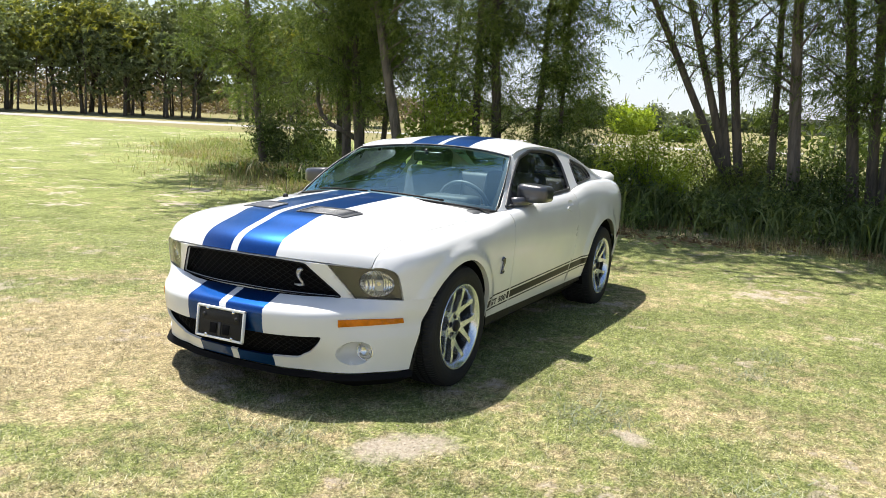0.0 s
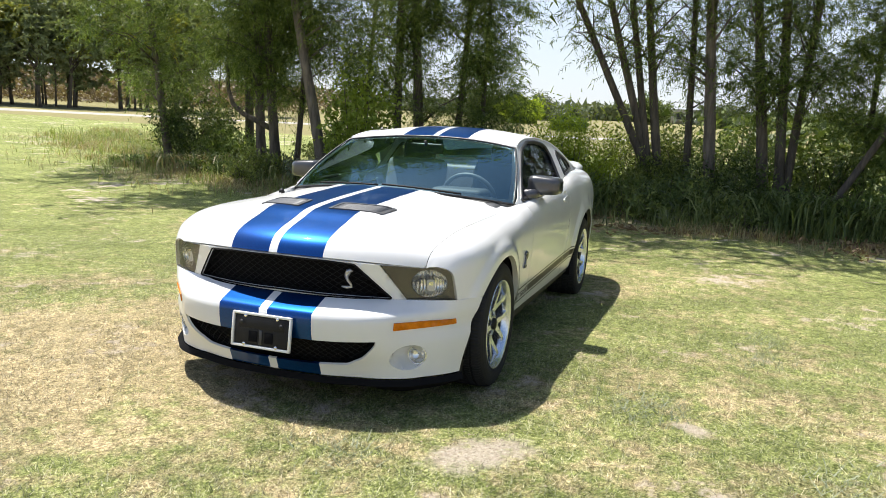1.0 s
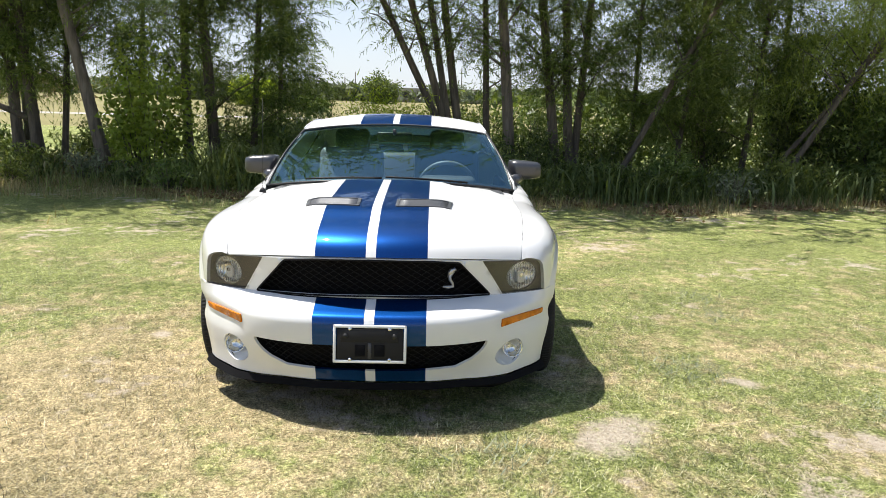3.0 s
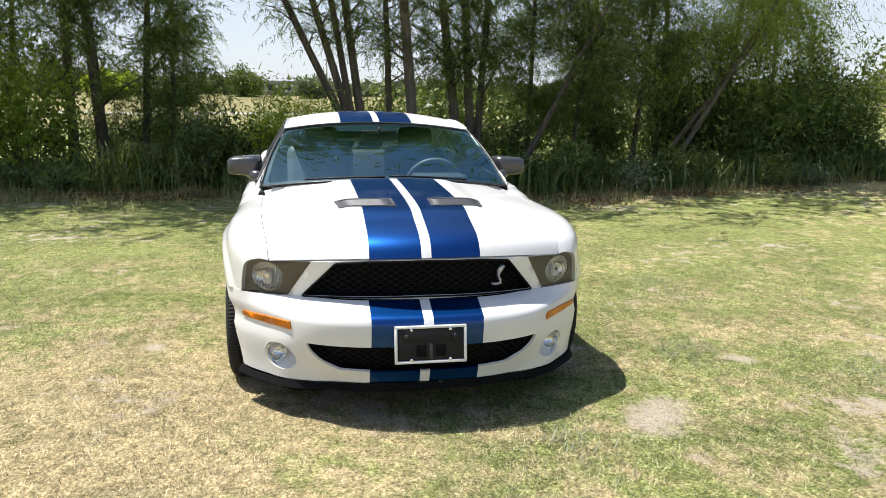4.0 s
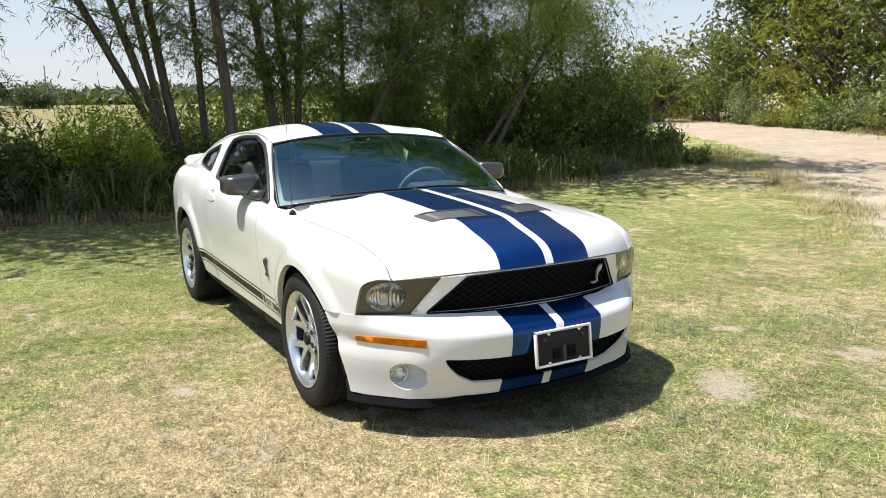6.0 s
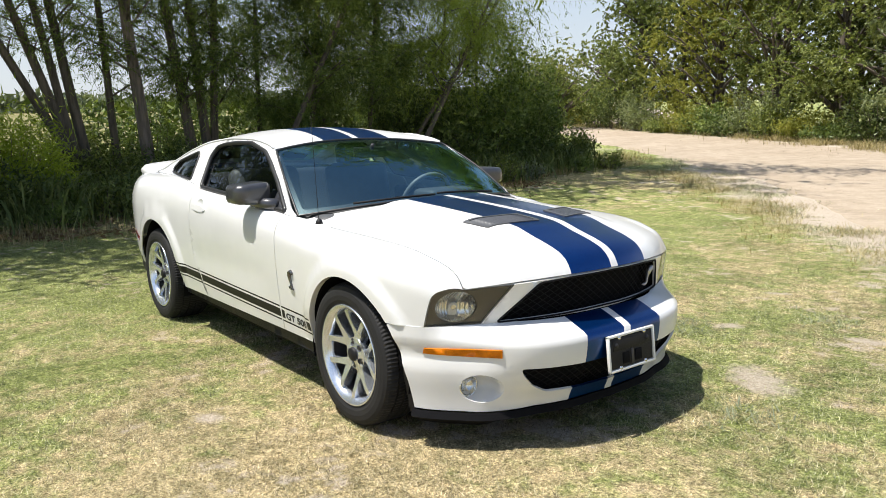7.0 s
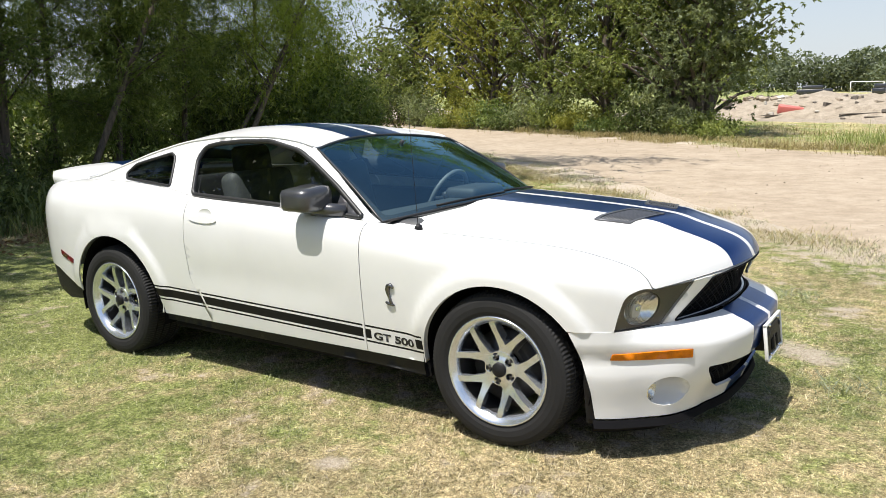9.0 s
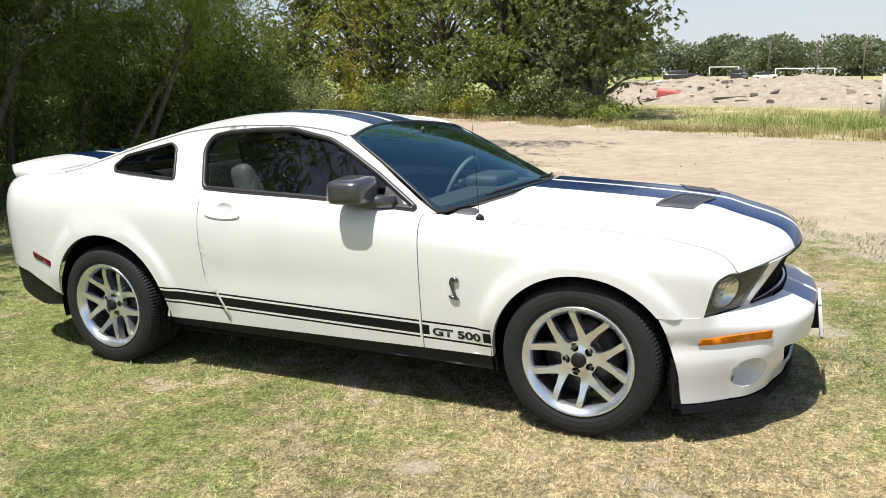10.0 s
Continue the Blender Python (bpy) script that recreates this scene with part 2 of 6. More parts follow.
def lawn_mat():
    """Mown lawn: green, olive and straw patches over grey-brown soil."""
    m, nt, b = node_mat("lawn")
    dry, bare = turf_masks(nt)
    fine, blades_ = noise_at(nt, 46.0, 5, 0.75), noise_at(nt, 170.0, 3, 0.7)
    green = ramp(nt, fine, [(0.30, (0.08, 0.10, 0.028)), (0.48, (0.215, 0.25, 0.085)), (0.66, (0.40, 0.42, 0.20))])
    straw = ramp(nt, fine, [(0.30, (0.18, 0.135, 0.07)), (0.48, (0.42, 0.345, 0.21)), (0.66, (0.64, 0.55, 0.36))])
    soil = ramp(nt, fine, [(0.3, (0.36, 0.295, 0.225)), (0.5, (0.50, 0.425, 0.34)), (0.7, (0.62, 0.545, 0.45))])
    col = blend(nt, dry, green, straw)
    # darkens gaps between blades, shade put into the lawn colour
    col = blend(nt, 0.55, col, ramp(nt, blades_, [(0.38, (0.2, 0.2, 0.17)), (0.58, (1.25, 1.25, 1.2))]), "MULTIPLY")
    col = blend(nt, 1.0, col, tufts(nt), "MULTIPLY")
    col = blend(nt, 0.8, col, ramp(nt, noise_at(nt, 1.1, 4, 0.6), [(0.36, (0.82, 0.84, 0.78)), (0.6, (1.28, 1.26, 1.24))]), "MULTIPLY")
    nt.links.new(blend(nt, bare, col, soil), b.inputs["Base Color"])
    b.inputs["Roughness"].default_value = 0.95
    b.inputs["Specular IOR Level"].default_value = 0.15
    bump(nt, b, fine, 1.0, 0.03)
    return m


def turf_blade_mat():
    """Blades of the lawn, green or straw as the ground beneath them."""
    m, nt, b = node_mat("lawn blades")
    dry, bare = turf_masks(nt)
    rnd = nt.nodes.new("ShaderNodeNewGeometry").outputs["Random Per Island"]
    green = ramp(nt, rnd, [(0.0, (0.06, 0.075, 0.022)), (0.5, (0.235, 0.255, 0.13)), (1.0, (0.50, 0.50, 0.32))])
    straw = ramp(nt, rnd, [(0.0, (0.11, 0.085, 0.042)), (0.5, (0.38, 0.315, 0.205)), (1.0, (0.64, 0.56, 0.40))])
    col = blend(nt, dry, green, straw)
    col = blend(nt, 0.9, col, tufts(nt), "MULTIPLY")
    col = blend(nt, 0.8, col, ramp(nt, noise_at(nt, 1.1, 4, 0.6), [(0.36, (0.82, 0.84, 0.78)), (0.6, (1.28, 1.26, 1.24))]), "MULTIPLY")
    nt.links.new(col, b.inputs["Base Color"])
    b.inputs["Roughness"].default_value = 0.6
    tr = nt.nodes.new("ShaderNodeBsdfTranslucent")
    nt.links.new(col, tr.inputs[0])
    mix = nt.nodes.new("ShaderNodeMixShader")
    mix.inputs[0].default_value = 0.3
    nt.links.new(b.outputs[0], mix.inputs[1])
    nt.links.new(tr.outputs[0], mix.inputs[2])
    nt.links.new(mix.outputs[0], nt.nodes["Material Output"].inputs[0])
    return m


def dirt_mat(name, dark, mid, light, scale=0.5, contrast=0.4):
    m, nt, b = node_mat(name)
    big, fine = noise_at(nt, scale, 5, 0.6), noise_at(nt, 22.0, 5, 0.7)
    col = ramp(nt, big, [(0.3, mid), (0.65, light)])
    col = blend(nt, contrast, col, ramp(nt, fine, [(0.32, dark), (0.55, light)]))
    col = blend(nt, 0.5, col, ramp(nt, noise_at(nt, 3.0, 6, 0.7), [(0.35, (0.62, 0.60, 0.56)), (0.6, (1.08, 1.08, 1.08))]), "MULTIPLY")
    nt.links.new(col, b.inputs["Base Color"])
    b.inputs["Roughness"].default_value = 0.95
    b.inputs["Specular IOR Level"].default_value = 0.1
    bump(nt, b, fine, 0.6, 0.02)
    return m


WHITE_LO, WHITE_HI = (0.64, 0.643, 0.64), (0.685, 0.688, 0.685)
MAT = {
    "paint": plain("white car paint", (0.662, 0.665, 0.662), 0.4, 0.0, 1.0, 0.02, 3.0),
    "side_paint": side_paint("white side paint with black rocker stripe"),
    "stripes": stripe_paint("white paint with blue bands", 0.022, 0.247),
    "black_plastic": plain("black moulded plastic", (0.009, 0.009, 0.010), 0.55, 0, 0, 0.2, 20, 0.25, 600, 0.28),
    "grey_plastic": plain("charcoal plastic", (0.036, 0.037, 0.042), 0.3, 0, 0.7, 0.15, 20, 0.2, 600),
    "vent": plain("silver-grey vent", (0.085, 0.088, 0.095), 0.5, 0.3, 0.2, 0.1, 20),
    "vinyl": plain("black side vinyl", (0.008, 0.008, 0.009), 0.6, 0, 0.0, 0.15, 9),
    "rubber": plain("tyre rubber", (0.012, 0.012, 0.0125), 0.75, 0, 0, 0.25, 12, 0.3, 300, 0.35),
    "alloy": plain("machined alloy", (0.64, 0.68, 0.74), 0.22, 0.85, 0, 0.08, 30),
    "alloy_dark": plain("painted alloy barrel", (0.05, 0.05, 0.052), 0.4, 0.5, 0, 0.1, 20),
    "chrome": plain("chrome", (0.78, 0.78, 0.78), 0.09, 1.0, 0, 0.03, 30),
    "badge": plain("dark chrome badge", (0.16, 0.16, 0.17), 0.2, 0.9, 0, 0.2, 60),
    "pewter": plain("silver badge", (0.42, 0.42, 0.43), 0.28, 0.9, 0, 0.25, 60),
    "grille_bar": plain("matt black grille bar", (0.007, 0.007, 0.008), 0.75, 0, 0, 0.2, 30, spec=0.2),
    "reflector": plain("lamp reflector", (0.80, 0.81, 0.82), 0.16, 0.9, 0, 0.1, 60),
    "steel": plain("brake steel", (0.10, 0.095, 0.09), 0.45, 0.9, 0, 0.15, 30),
    # near-black colour stands for the dark inside openings; the black splitter shares it
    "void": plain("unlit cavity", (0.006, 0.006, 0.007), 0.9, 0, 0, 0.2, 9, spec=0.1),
    "trim": plain("black window trim", (0.02, 0.02, 0.021), 0.38, 0, 0.1, 0.15, 20),
    "leather": plain("charcoal leather", (0.035, 0.036, 0.04), 0.5, 0, 0, 0.2, 14, 0.3, 250),
    "leather_grey": plain("grey seat leather", (0.16, 0.165, 0.175), 0.5, 0, 0, 0.12, 14, 0.3, 250),
    "dash": plain("dashboard vinyl", (0.055, 0.058, 0.062), 0.6, 0, 0, 0.15, 10, 0.3, 250),
    # blue gloss tint and high IOR put the sky's reflection into this glass
    "windscreen": glassy("windscreen glass", (0.56, 0.78, 0.82), 0.01, 2.4, (0.52, 0.88, 1.0)),
    "side_glass": glassy("tinted side glass", (0.34, 0.39, 0.39), 0.01, 1.6),
    "lens": glassy("clear lamp lens", (0.93, 0.93, 0.92), 0.02, 1.35),
    "amber": plain("amber lamp", (0.55, 0.155, 0.001), 0.2, 0, 0.0, 0.4, 30, spec=0.3),
    "red": plain("red side marker", (0.085, 0.006, 0.007), 0.25, 0, 0.2, 0.2, 40),
    "lamp_housing": plain("grey lamp housing", (0.13, 0.12, 0.105), 0.3, 0.3, 0, 0.12, 30),
    "plate_white": plain("white plate frame", (0.72, 0.72, 0.70), 0.35, 0, 0.3, 0.05, 30),
    "mirror": plain("mirror glass", (0.8, 0.8, 0.8), 0.02, 1.0),
    "lawn": lawn_mat(),
    "road": dirt_mat("pale dirt", (0.22, 0.175, 0.125), (0.32, 0.26, 0.195), (0.40, 0.335, 0.26), 0.5, 0.28),
    "asphalt": dirt_mat("pale path", (0.24, 0.22, 0.20), (0.33, 0.31, 0.28), (0.40, 0.38, 0.35)),
    "rubble": dirt_mat("rubble and soil", (0.11, 0.09, 0.07), (0.25, 0.205, 0.155), (0.38, 0.33, 0.265), 1.5, 0.55),
    "bark": bark_mat("willow bark", (0.04, 0.033, 0.026), (0.175, 0.142, 0.11)),
    "bark_grey": bark_mat("grey bark", (0.06, 0.05, 0.042), (0.25, 0.205, 0.17)),
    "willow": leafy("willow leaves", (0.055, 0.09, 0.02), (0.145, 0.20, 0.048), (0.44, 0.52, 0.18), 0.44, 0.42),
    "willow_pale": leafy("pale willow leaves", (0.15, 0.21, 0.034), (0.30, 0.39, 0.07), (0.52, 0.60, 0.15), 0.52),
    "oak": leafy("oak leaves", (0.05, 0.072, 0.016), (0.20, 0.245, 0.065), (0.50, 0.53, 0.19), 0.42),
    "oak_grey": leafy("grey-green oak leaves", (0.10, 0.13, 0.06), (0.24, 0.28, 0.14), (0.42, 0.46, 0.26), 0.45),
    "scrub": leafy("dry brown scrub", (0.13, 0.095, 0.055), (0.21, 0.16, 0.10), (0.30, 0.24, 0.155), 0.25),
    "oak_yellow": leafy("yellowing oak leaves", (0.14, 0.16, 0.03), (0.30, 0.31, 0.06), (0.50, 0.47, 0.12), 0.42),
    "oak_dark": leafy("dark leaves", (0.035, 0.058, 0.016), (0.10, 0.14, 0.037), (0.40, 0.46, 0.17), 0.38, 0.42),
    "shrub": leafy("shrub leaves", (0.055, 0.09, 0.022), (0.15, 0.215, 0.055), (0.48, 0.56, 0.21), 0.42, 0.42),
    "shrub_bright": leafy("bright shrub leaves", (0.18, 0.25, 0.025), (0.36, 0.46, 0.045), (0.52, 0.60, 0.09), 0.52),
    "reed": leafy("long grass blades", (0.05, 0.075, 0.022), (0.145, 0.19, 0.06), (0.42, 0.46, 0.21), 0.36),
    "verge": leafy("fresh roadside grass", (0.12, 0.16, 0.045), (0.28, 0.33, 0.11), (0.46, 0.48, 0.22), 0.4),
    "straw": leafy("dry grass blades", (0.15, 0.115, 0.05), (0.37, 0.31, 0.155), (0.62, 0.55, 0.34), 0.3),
    "lawn_blade": turf_blade_mat(),
    # pale, low-contrast tones paint the haze of distance onto these leaves
    "far_leaf": leafy("distant leaves in haze tones", (0.115, 0.14, 0.085), (0.15, 0.18, 0.105), (0.19, 0.215, 0.13), 0.35),
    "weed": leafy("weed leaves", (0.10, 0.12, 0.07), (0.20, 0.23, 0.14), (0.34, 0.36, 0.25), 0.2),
    "field": dirt_mat("dry field grass", (0.13, 0.125, 0.055), (0.19, 0.175, 0.08), (0.25, 0.225, 0.11), 0.08),
    "concrete": plain("pale building wall", (0.50, 0.46, 0.41), 0.85, 0, 0, 0.08, 0.5),
    "roof_grey": plain("grey metal roof", (0.30, 0.31, 0.32), 0.5, 0.2, 0, 0.08, 0.5),
    "pole": plain("weathered pole", (0.10, 0.085, 0.07), 0.85, 0, 0, 0.2, 6),
    "white_post": plain("white painted steel", (0.75, 0.75, 0.73), 0.5, 0, 0, 0.06, 8),
    "red_barrier": plain("red plastic barrier", (0.50, 0.13, 0.11), 0.5, 0, 0, 0.12, 8),
    "dark_car": plain("dark car paint", (0.02, 0.02, 0.024), 0.3, 0, 0.8, 0.1, 8),
    "stone": plain("pale stone", (0.45, 0.42, 0.37), 0.9, 0, 0, 0.25, 20, 0.6, 90),
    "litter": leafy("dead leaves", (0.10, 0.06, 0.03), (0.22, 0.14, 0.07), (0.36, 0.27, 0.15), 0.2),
    "soil": dirt_mat("bare soil", (0.16, 0.125, 0.09), (0.27, 0.22, 0.165), (0.36, 0.305, 0.24), 4.0),
}


# ---- building helpers ----
def mesh_ob(name, verts, faces, material, parent=None, smooth=True, label=""):
    me = bpy.data.meshes.new(name)
    me.from_pydata([tuple(v) for v in verts], [], faces)
    me.materials.append(MAT[material])
    if smooth:
        me.polygons.foreach_set("use_smooth", [True] * len(me.polygons))
    me.update()
    ob = new(name, me)
    ob.parent = parent
    if label:
        ob["label"] = label
    return ob


def part(name, bm, material, parent=None, label="", smooth=True):
    me = bpy.data.meshes.new(name)
    bm.to_mesh(me)
    bm.free()
    me.materials.append(MAT[material])
    if smooth:
        me.polygons.foreach_set("use_smooth", [True] * len(me.polygons))
    ob = new(name, me)
    ob.parent = parent
    if label:
        ob["label"] = label
    return ob


def box_bm(size, at=(0, 0, 0), bevel=0.01, segments=2, m=None):
    bm = bmesh.new()
    bmesh.ops.create_cube(bm, size=1.0, matrix=Matrix.Diagonal((*size, 1)))
    if bevel:
        bmesh.ops.bevel(bm, geom=bm.edges[:], offset=bevel, segments=segments, affect="EDGES", profile=0.5)
    bmesh.ops.transform(bm, matrix=Matrix.Translation(at) @ (m or Matrix()), verts=bm.verts)
    return bm


def thing(name, label, category, group="", at=None):
    e = new(name)
    e.empty_display_size = 0.2
    if at is not None:
        e.location = at
    return tagged(e, label, category, group)


def tube(path, radii, sides=8, closed=False):
    """Rings of vertices along a path; returns verts, faces."""
    path = [Vector(p) for p in path]
    n = len(path)
    verts, faces = [], []
    side = None
    for i, p in enumerate(path):
        a = path[(i - 1) % n] if (closed or i) else path[0]
        b = path[(i + 1) % n] if (closed or i < n - 1) else path[-1]
        d = (b - a).normalized()
        if side is None:
            side = d.orthogonal().normalized()
        side = (side - d * side.dot(d)).normalized()
        up = d.cross(side)
        r = radii[i] if hasattr(radii, "__len__") else radii
        for k in range(sides):
            t = 2 * math.pi * k / sides
            verts.append(p + side * (r * math.cos(t)) + up * (r * math.sin(t)))
    for i in range(n if closed else n - 1):
        for k in range(sides):
            a, b = i * sides, ((i + 1) % n) * sides
            faces.append((a + k, a + (k + 1) % sides, b + (k + 1) % sides, b + k))
    if not closed:
        faces += [tuple(range(sides))[::-1], tuple((n - 1) * sides + k for k in range(sides))]
    return verts, faces


def join_shapes(shapes):
    verts, faces = [], []
    for v, f in shapes:
        o = len(verts)
        verts += list(v)
        faces += [tuple(i + o for i in q) for q in f]
    return verts, faces


def quads_ob(name, v, material, parent=None, per=4):
    """One mesh out of an array of loose pieces, (n, per, 3)."""
    n = len(v)
    me = bpy.data.meshes.new(name)
    me.vertices.add(n * per)
    me.vertices.foreach_set("co", np.asarray(v, dtype=np.float32).ravel())
    me.loops.add(n * per)
    me.loops.foreach_set("vertex_index", np.arange(n * per, dtype=np.int32))
    me.polygons.add(n)
    me.polygons.foreach_set("loop_start", np.arange(0, n * per, per, dtype=np.int32))
    me.update(calc_edges=True)
    me.materials.append(MAT[material])
    ob = new(name, me)
    ob.parent = parent
    return ob


def unit(v):
    return v / np.maximum(np.linalg.norm(v, axis=-1, keepdims=True), 1e-9)


def leaf_quads(base, along, length, width, rng, slim=False):
    """Diamond leaves from base points along given ways."""
    n = len(base)
    along = unit(along)
    side = unit(np.cross(along, rng.normal(size=(n, 3))))
    L, W = np.asarray(length).reshape(-1, 1), np.asarray(width).reshape(-1, 1)
    if slim:
        return np.stack([base - side * W * 0.4, base + side * W * 0.4, base + along * L], axis=1)
    mid = base + along * L * 0.45
    return np.stack([base, mid + side * W / 2, base + along * L, mid - side * W / 2], axis=1)


# ---- ground ----
def ground_z(x, y):
    """The lawn is level round the car and climbs gently away from it."""
    r = np.hypot(x, y) + 1e-6
    t = np.clip((0.6 - x / r) / 1.4, 0, 1)
    w = t * t * (3 - 2 * t)
    d = r - 8.0
    return 0.033 * w * (np.sqrt(d * d + 4.0) + d) / 2 - 0.003


def gz(x, y):
    return float(ground_z(x, y))


def ground_sheet():
    rings = [0.0] + [0.35 * 1.075 ** k for k in range(105)]
    n = 120
    verts = [(0, 0, gz(0.001, 0))]
    faces = []
    for r in rings[1:]:
        for k in range(n):
            a = 2 * math.pi * k / n
            x, y = r * math.cos(a), r * math.sin(a)
            verts.append((x, y, gz(x, y) + 0.012 * noise.noise((x * 1.3, y * 1.3, 0)) * min(1, r)))
    for k in range(n):
        faces.append((0, 1 + k, 1 + (k + 1) % n))
    for i in range(len(rings) - 2):
        a, b = 1 + i * n, 1 + (i + 1) * n
        for k in range(n):
            faces.append((a + k, b + k, b + (k + 1) % n, a + (k + 1) % n))
    return mesh_ob("ground", verts, faces, "lawn")


tagged(ground_sheet(), "mown lawn with green, straw-coloured and bare patches", "lawn", kind="structure")


def strip_on_ground(name, near, far, material, lift=0.02, steps=70, cross=16, wobble=0.35):
    """A sheet between two edge lines, laid on the ground, with uneven edges."""
    def along(line, t):
        d = [0.0]
        for p, q in zip(line, line[1:]):
            d.append(d[-1] + math.dist(p, q))
        return (np.interp(t * d[-1], d, [p[0] for p in line]), np.interp(t * d[-1], d, [p[1] for p in line]))
    verts, faces = [], []
    for i in range(steps + 1):
        t = i / steps
        a, b = along(near, t), along(far, t)
        for j in range(cross + 1):
            s = j / cross
            edge = max(0.0, 1 - min(s, 1 - s) * 8)
            wv = wobble * edge * noise.noise((t * 37, s * 3, 2.0))
            x, y = a[0] + (b[0] - a[0]) * s + wv, a[1] + (b[1] - a[1]) * s + wv
            verts.append((x, y, gz(x, y) + lift - 0.03 * (edge > 0.99) + 0.012 * noise.noise((x, y, 5))))
    for i in range(steps):
        for j in range(cross):
            a = i * (cross + 1) + j
            faces.append((a, a + 1, a + cross + 2, a + cross + 1))
    return mesh_ob(name, verts, faces, material)


road = strip_on_ground("road", [(14, -6), (6.5, 0.4), (2.7, 4.2), (1.1, 5.5), (0.2, 6.9), (-1.9, 9.5), (-4.1, 11.8), (-8.5, 15.0), (-13.5, 18.5), (-30, 30)],
                       [(24, 6), (13, 11.5), (4.2, 16.2), (0, 18.6), (-4.5, 20.6), (-10, 23.5), (-16, 27), (-34, 40)], "road")
tagged(road, "pale dirt track with gravel and tyre-worn ground", "dirt road", kind="structure")
site = strip_on_ground("dirt_yard", [(-9, 38), (3, 35), (16, 31), (40, 24)], [(-16, 100), (10, 110), (40, 100), (90, 80)], "rubble", 0.03)
tagged(site, "bare levelled soil of a building site", "bare ground", kind="structure")
path_strip = strip_on_ground("cart_path", [(-16, -60), (-27, -38), (-38, -24), (-46, 0)], [(-18, -62), (-29.5, -39.5), (-41, -25), (-49, 0)], "asphalt", 0.04, wobble=0.05)
tagged(path_strip, "pale cart path across the grass", "path", kind="structure")


# ---- plants ----
def trunk_path(base, top, bend, n=9, seed=0):
    rng = random.Random(seed)
    base, top = Vector(base), Vector(top)
    off = Vector((rng.uniform(-1, 1), rng.uniform(-1, 1), 0)) * bend
    pts = []
    for i in range(n):
        t = i / (n - 1)
        w = Vector((rng.uniform(-1, 1), rng.uniform(-1, 1), 0)) * bend * 0.12
        pts.append(base.lerp(top, t) + off * math.sin(t * math.pi) + w * (0 < i < n - 1))
    return pts


def tree(name, base, top, radius, leaf, seed, limbs=9, twigs=420, per_twig=22, leaf_len=0.1, leaf_w=0.018, droop=0.8, spread=1.6,
         low=0.35, bark="bark", label="", category="tree", group="", twig_len=0.9, bend=0.25, puff=0.0, slim=True, jitter=0.22, clumps=0, clump_size=(0.3, 0.3, 0.16), tousle=0.45):
    """A tapered trunk with limbs, and a crown of single leaves set along hanging or spreading twigs."""
    rng = np.random.default_rng(seed)
    e = thing(name, label, category, group, at=base)
    base, top = Vector((0, 0, -0.1)), Vector(top) - Vector(base)
    path = trunk_path(base, top, bend, 10, seed)
    h = top.z
    shapes = [tube(path, [radius * (1.25 if i == 0 else 1.0) * (1 - 0.8 * (i / 9) ** 1.2) for i in range(10)], 10)]
    starts = []
    for k in range(limbs):
        t = low + (0.98 - low) * (k + rng.random()) / limbs
        f = t * 9
        i = min(8, int(f))
        p = path[i].lerp(path[i + 1], f - i)
        a = rng.random() * 2 * math.pi
        reach = spread * (0.55 + 0.6 * rng.random()) * (1.1 - 0.5 * t)
        q = p + Vector((math.cos(a) * reach, math.sin(a) * reach, reach * (0.35 + 0.7 * rng.random())))
        m = p.lerp(q, 0.5) + Vector((0, 0, 0.12 * reach))
        r0 = radius * (1 - 0.8 * t) * 0.55
        shapes.append(tube([p, p.lerp(m, 0.6), m, m.lerp(q, 0.5), q], [r0, r0 * 0.8, r0 * 0.6, r0 * 0.4, r0 * 0.15], 6))
        for u in np.linspace(0.3, 1, 5):
            starts.append(p.lerp(m, u * 2) if u < 0.5 else m.lerp(q, u * 2 - 1))
    starts = np.array([tuple(s) for s in starts])
    v, f = join_shapes(shapes)
    mesh_ob("trunk", v, f, bark, e)
    s = starts[rng.integers(0, len(starts), twigs)] + rng.normal(size=(twigs, 3)) * (jitter * spread)
    out = unit(rng.normal(size=(twigs, 3)) * np.array([1, 1, 0.5]))
    if puff:
        s = s + out * puff * rng.random((twigs, 1)) ** 0.5
    if clumps:
        c = starts[rng.integers(0, len(starts), clumps)] + unit(rng.normal(size=(clumps, 3)) * np.array([1, 1, 0.7])) * puff * (0.5 + rng.random((clumps, 1)))
        big = 0.6 + 0.9 * rng.random((clumps, 1))
        pick = rng.integers(0, clumps, twigs)
        s = c[pick] + rng.normal(size=(twigs, 3)) * np.array(clump_size) * big[pick]
    length = twig_len * (0.5 + rng.random((twigs, 1)))
    t = rng.random((twigs, per_twig, 1)) ** 0.8
    g = np.array([0, 0, -1.0])
    pos = s[:, None] + out[:, None] * length[:, None] * t * (1 - 0.45 * droop * t) + g * (length[:, None] * droop * t * t)
    way = out[:, None] * (1 - droop * t) + g * (2 * droop * t) + rng.normal(size=pos.shape) * tousle
    way = way.reshape(-1, 3)
    pos = pos.reshape(-1, 3)
    n = twigs * per_twig
    ll = leaf_len * (0.6 + 0.8 * rng.random(n))
    quads = leaf_quads(pos, way, ll, leaf_w * (0.7 + 0.6 * rng.random(n)), rng, slim)
    quads_ob("crown", quads, leaf, e, quads.shape[1])
    return e


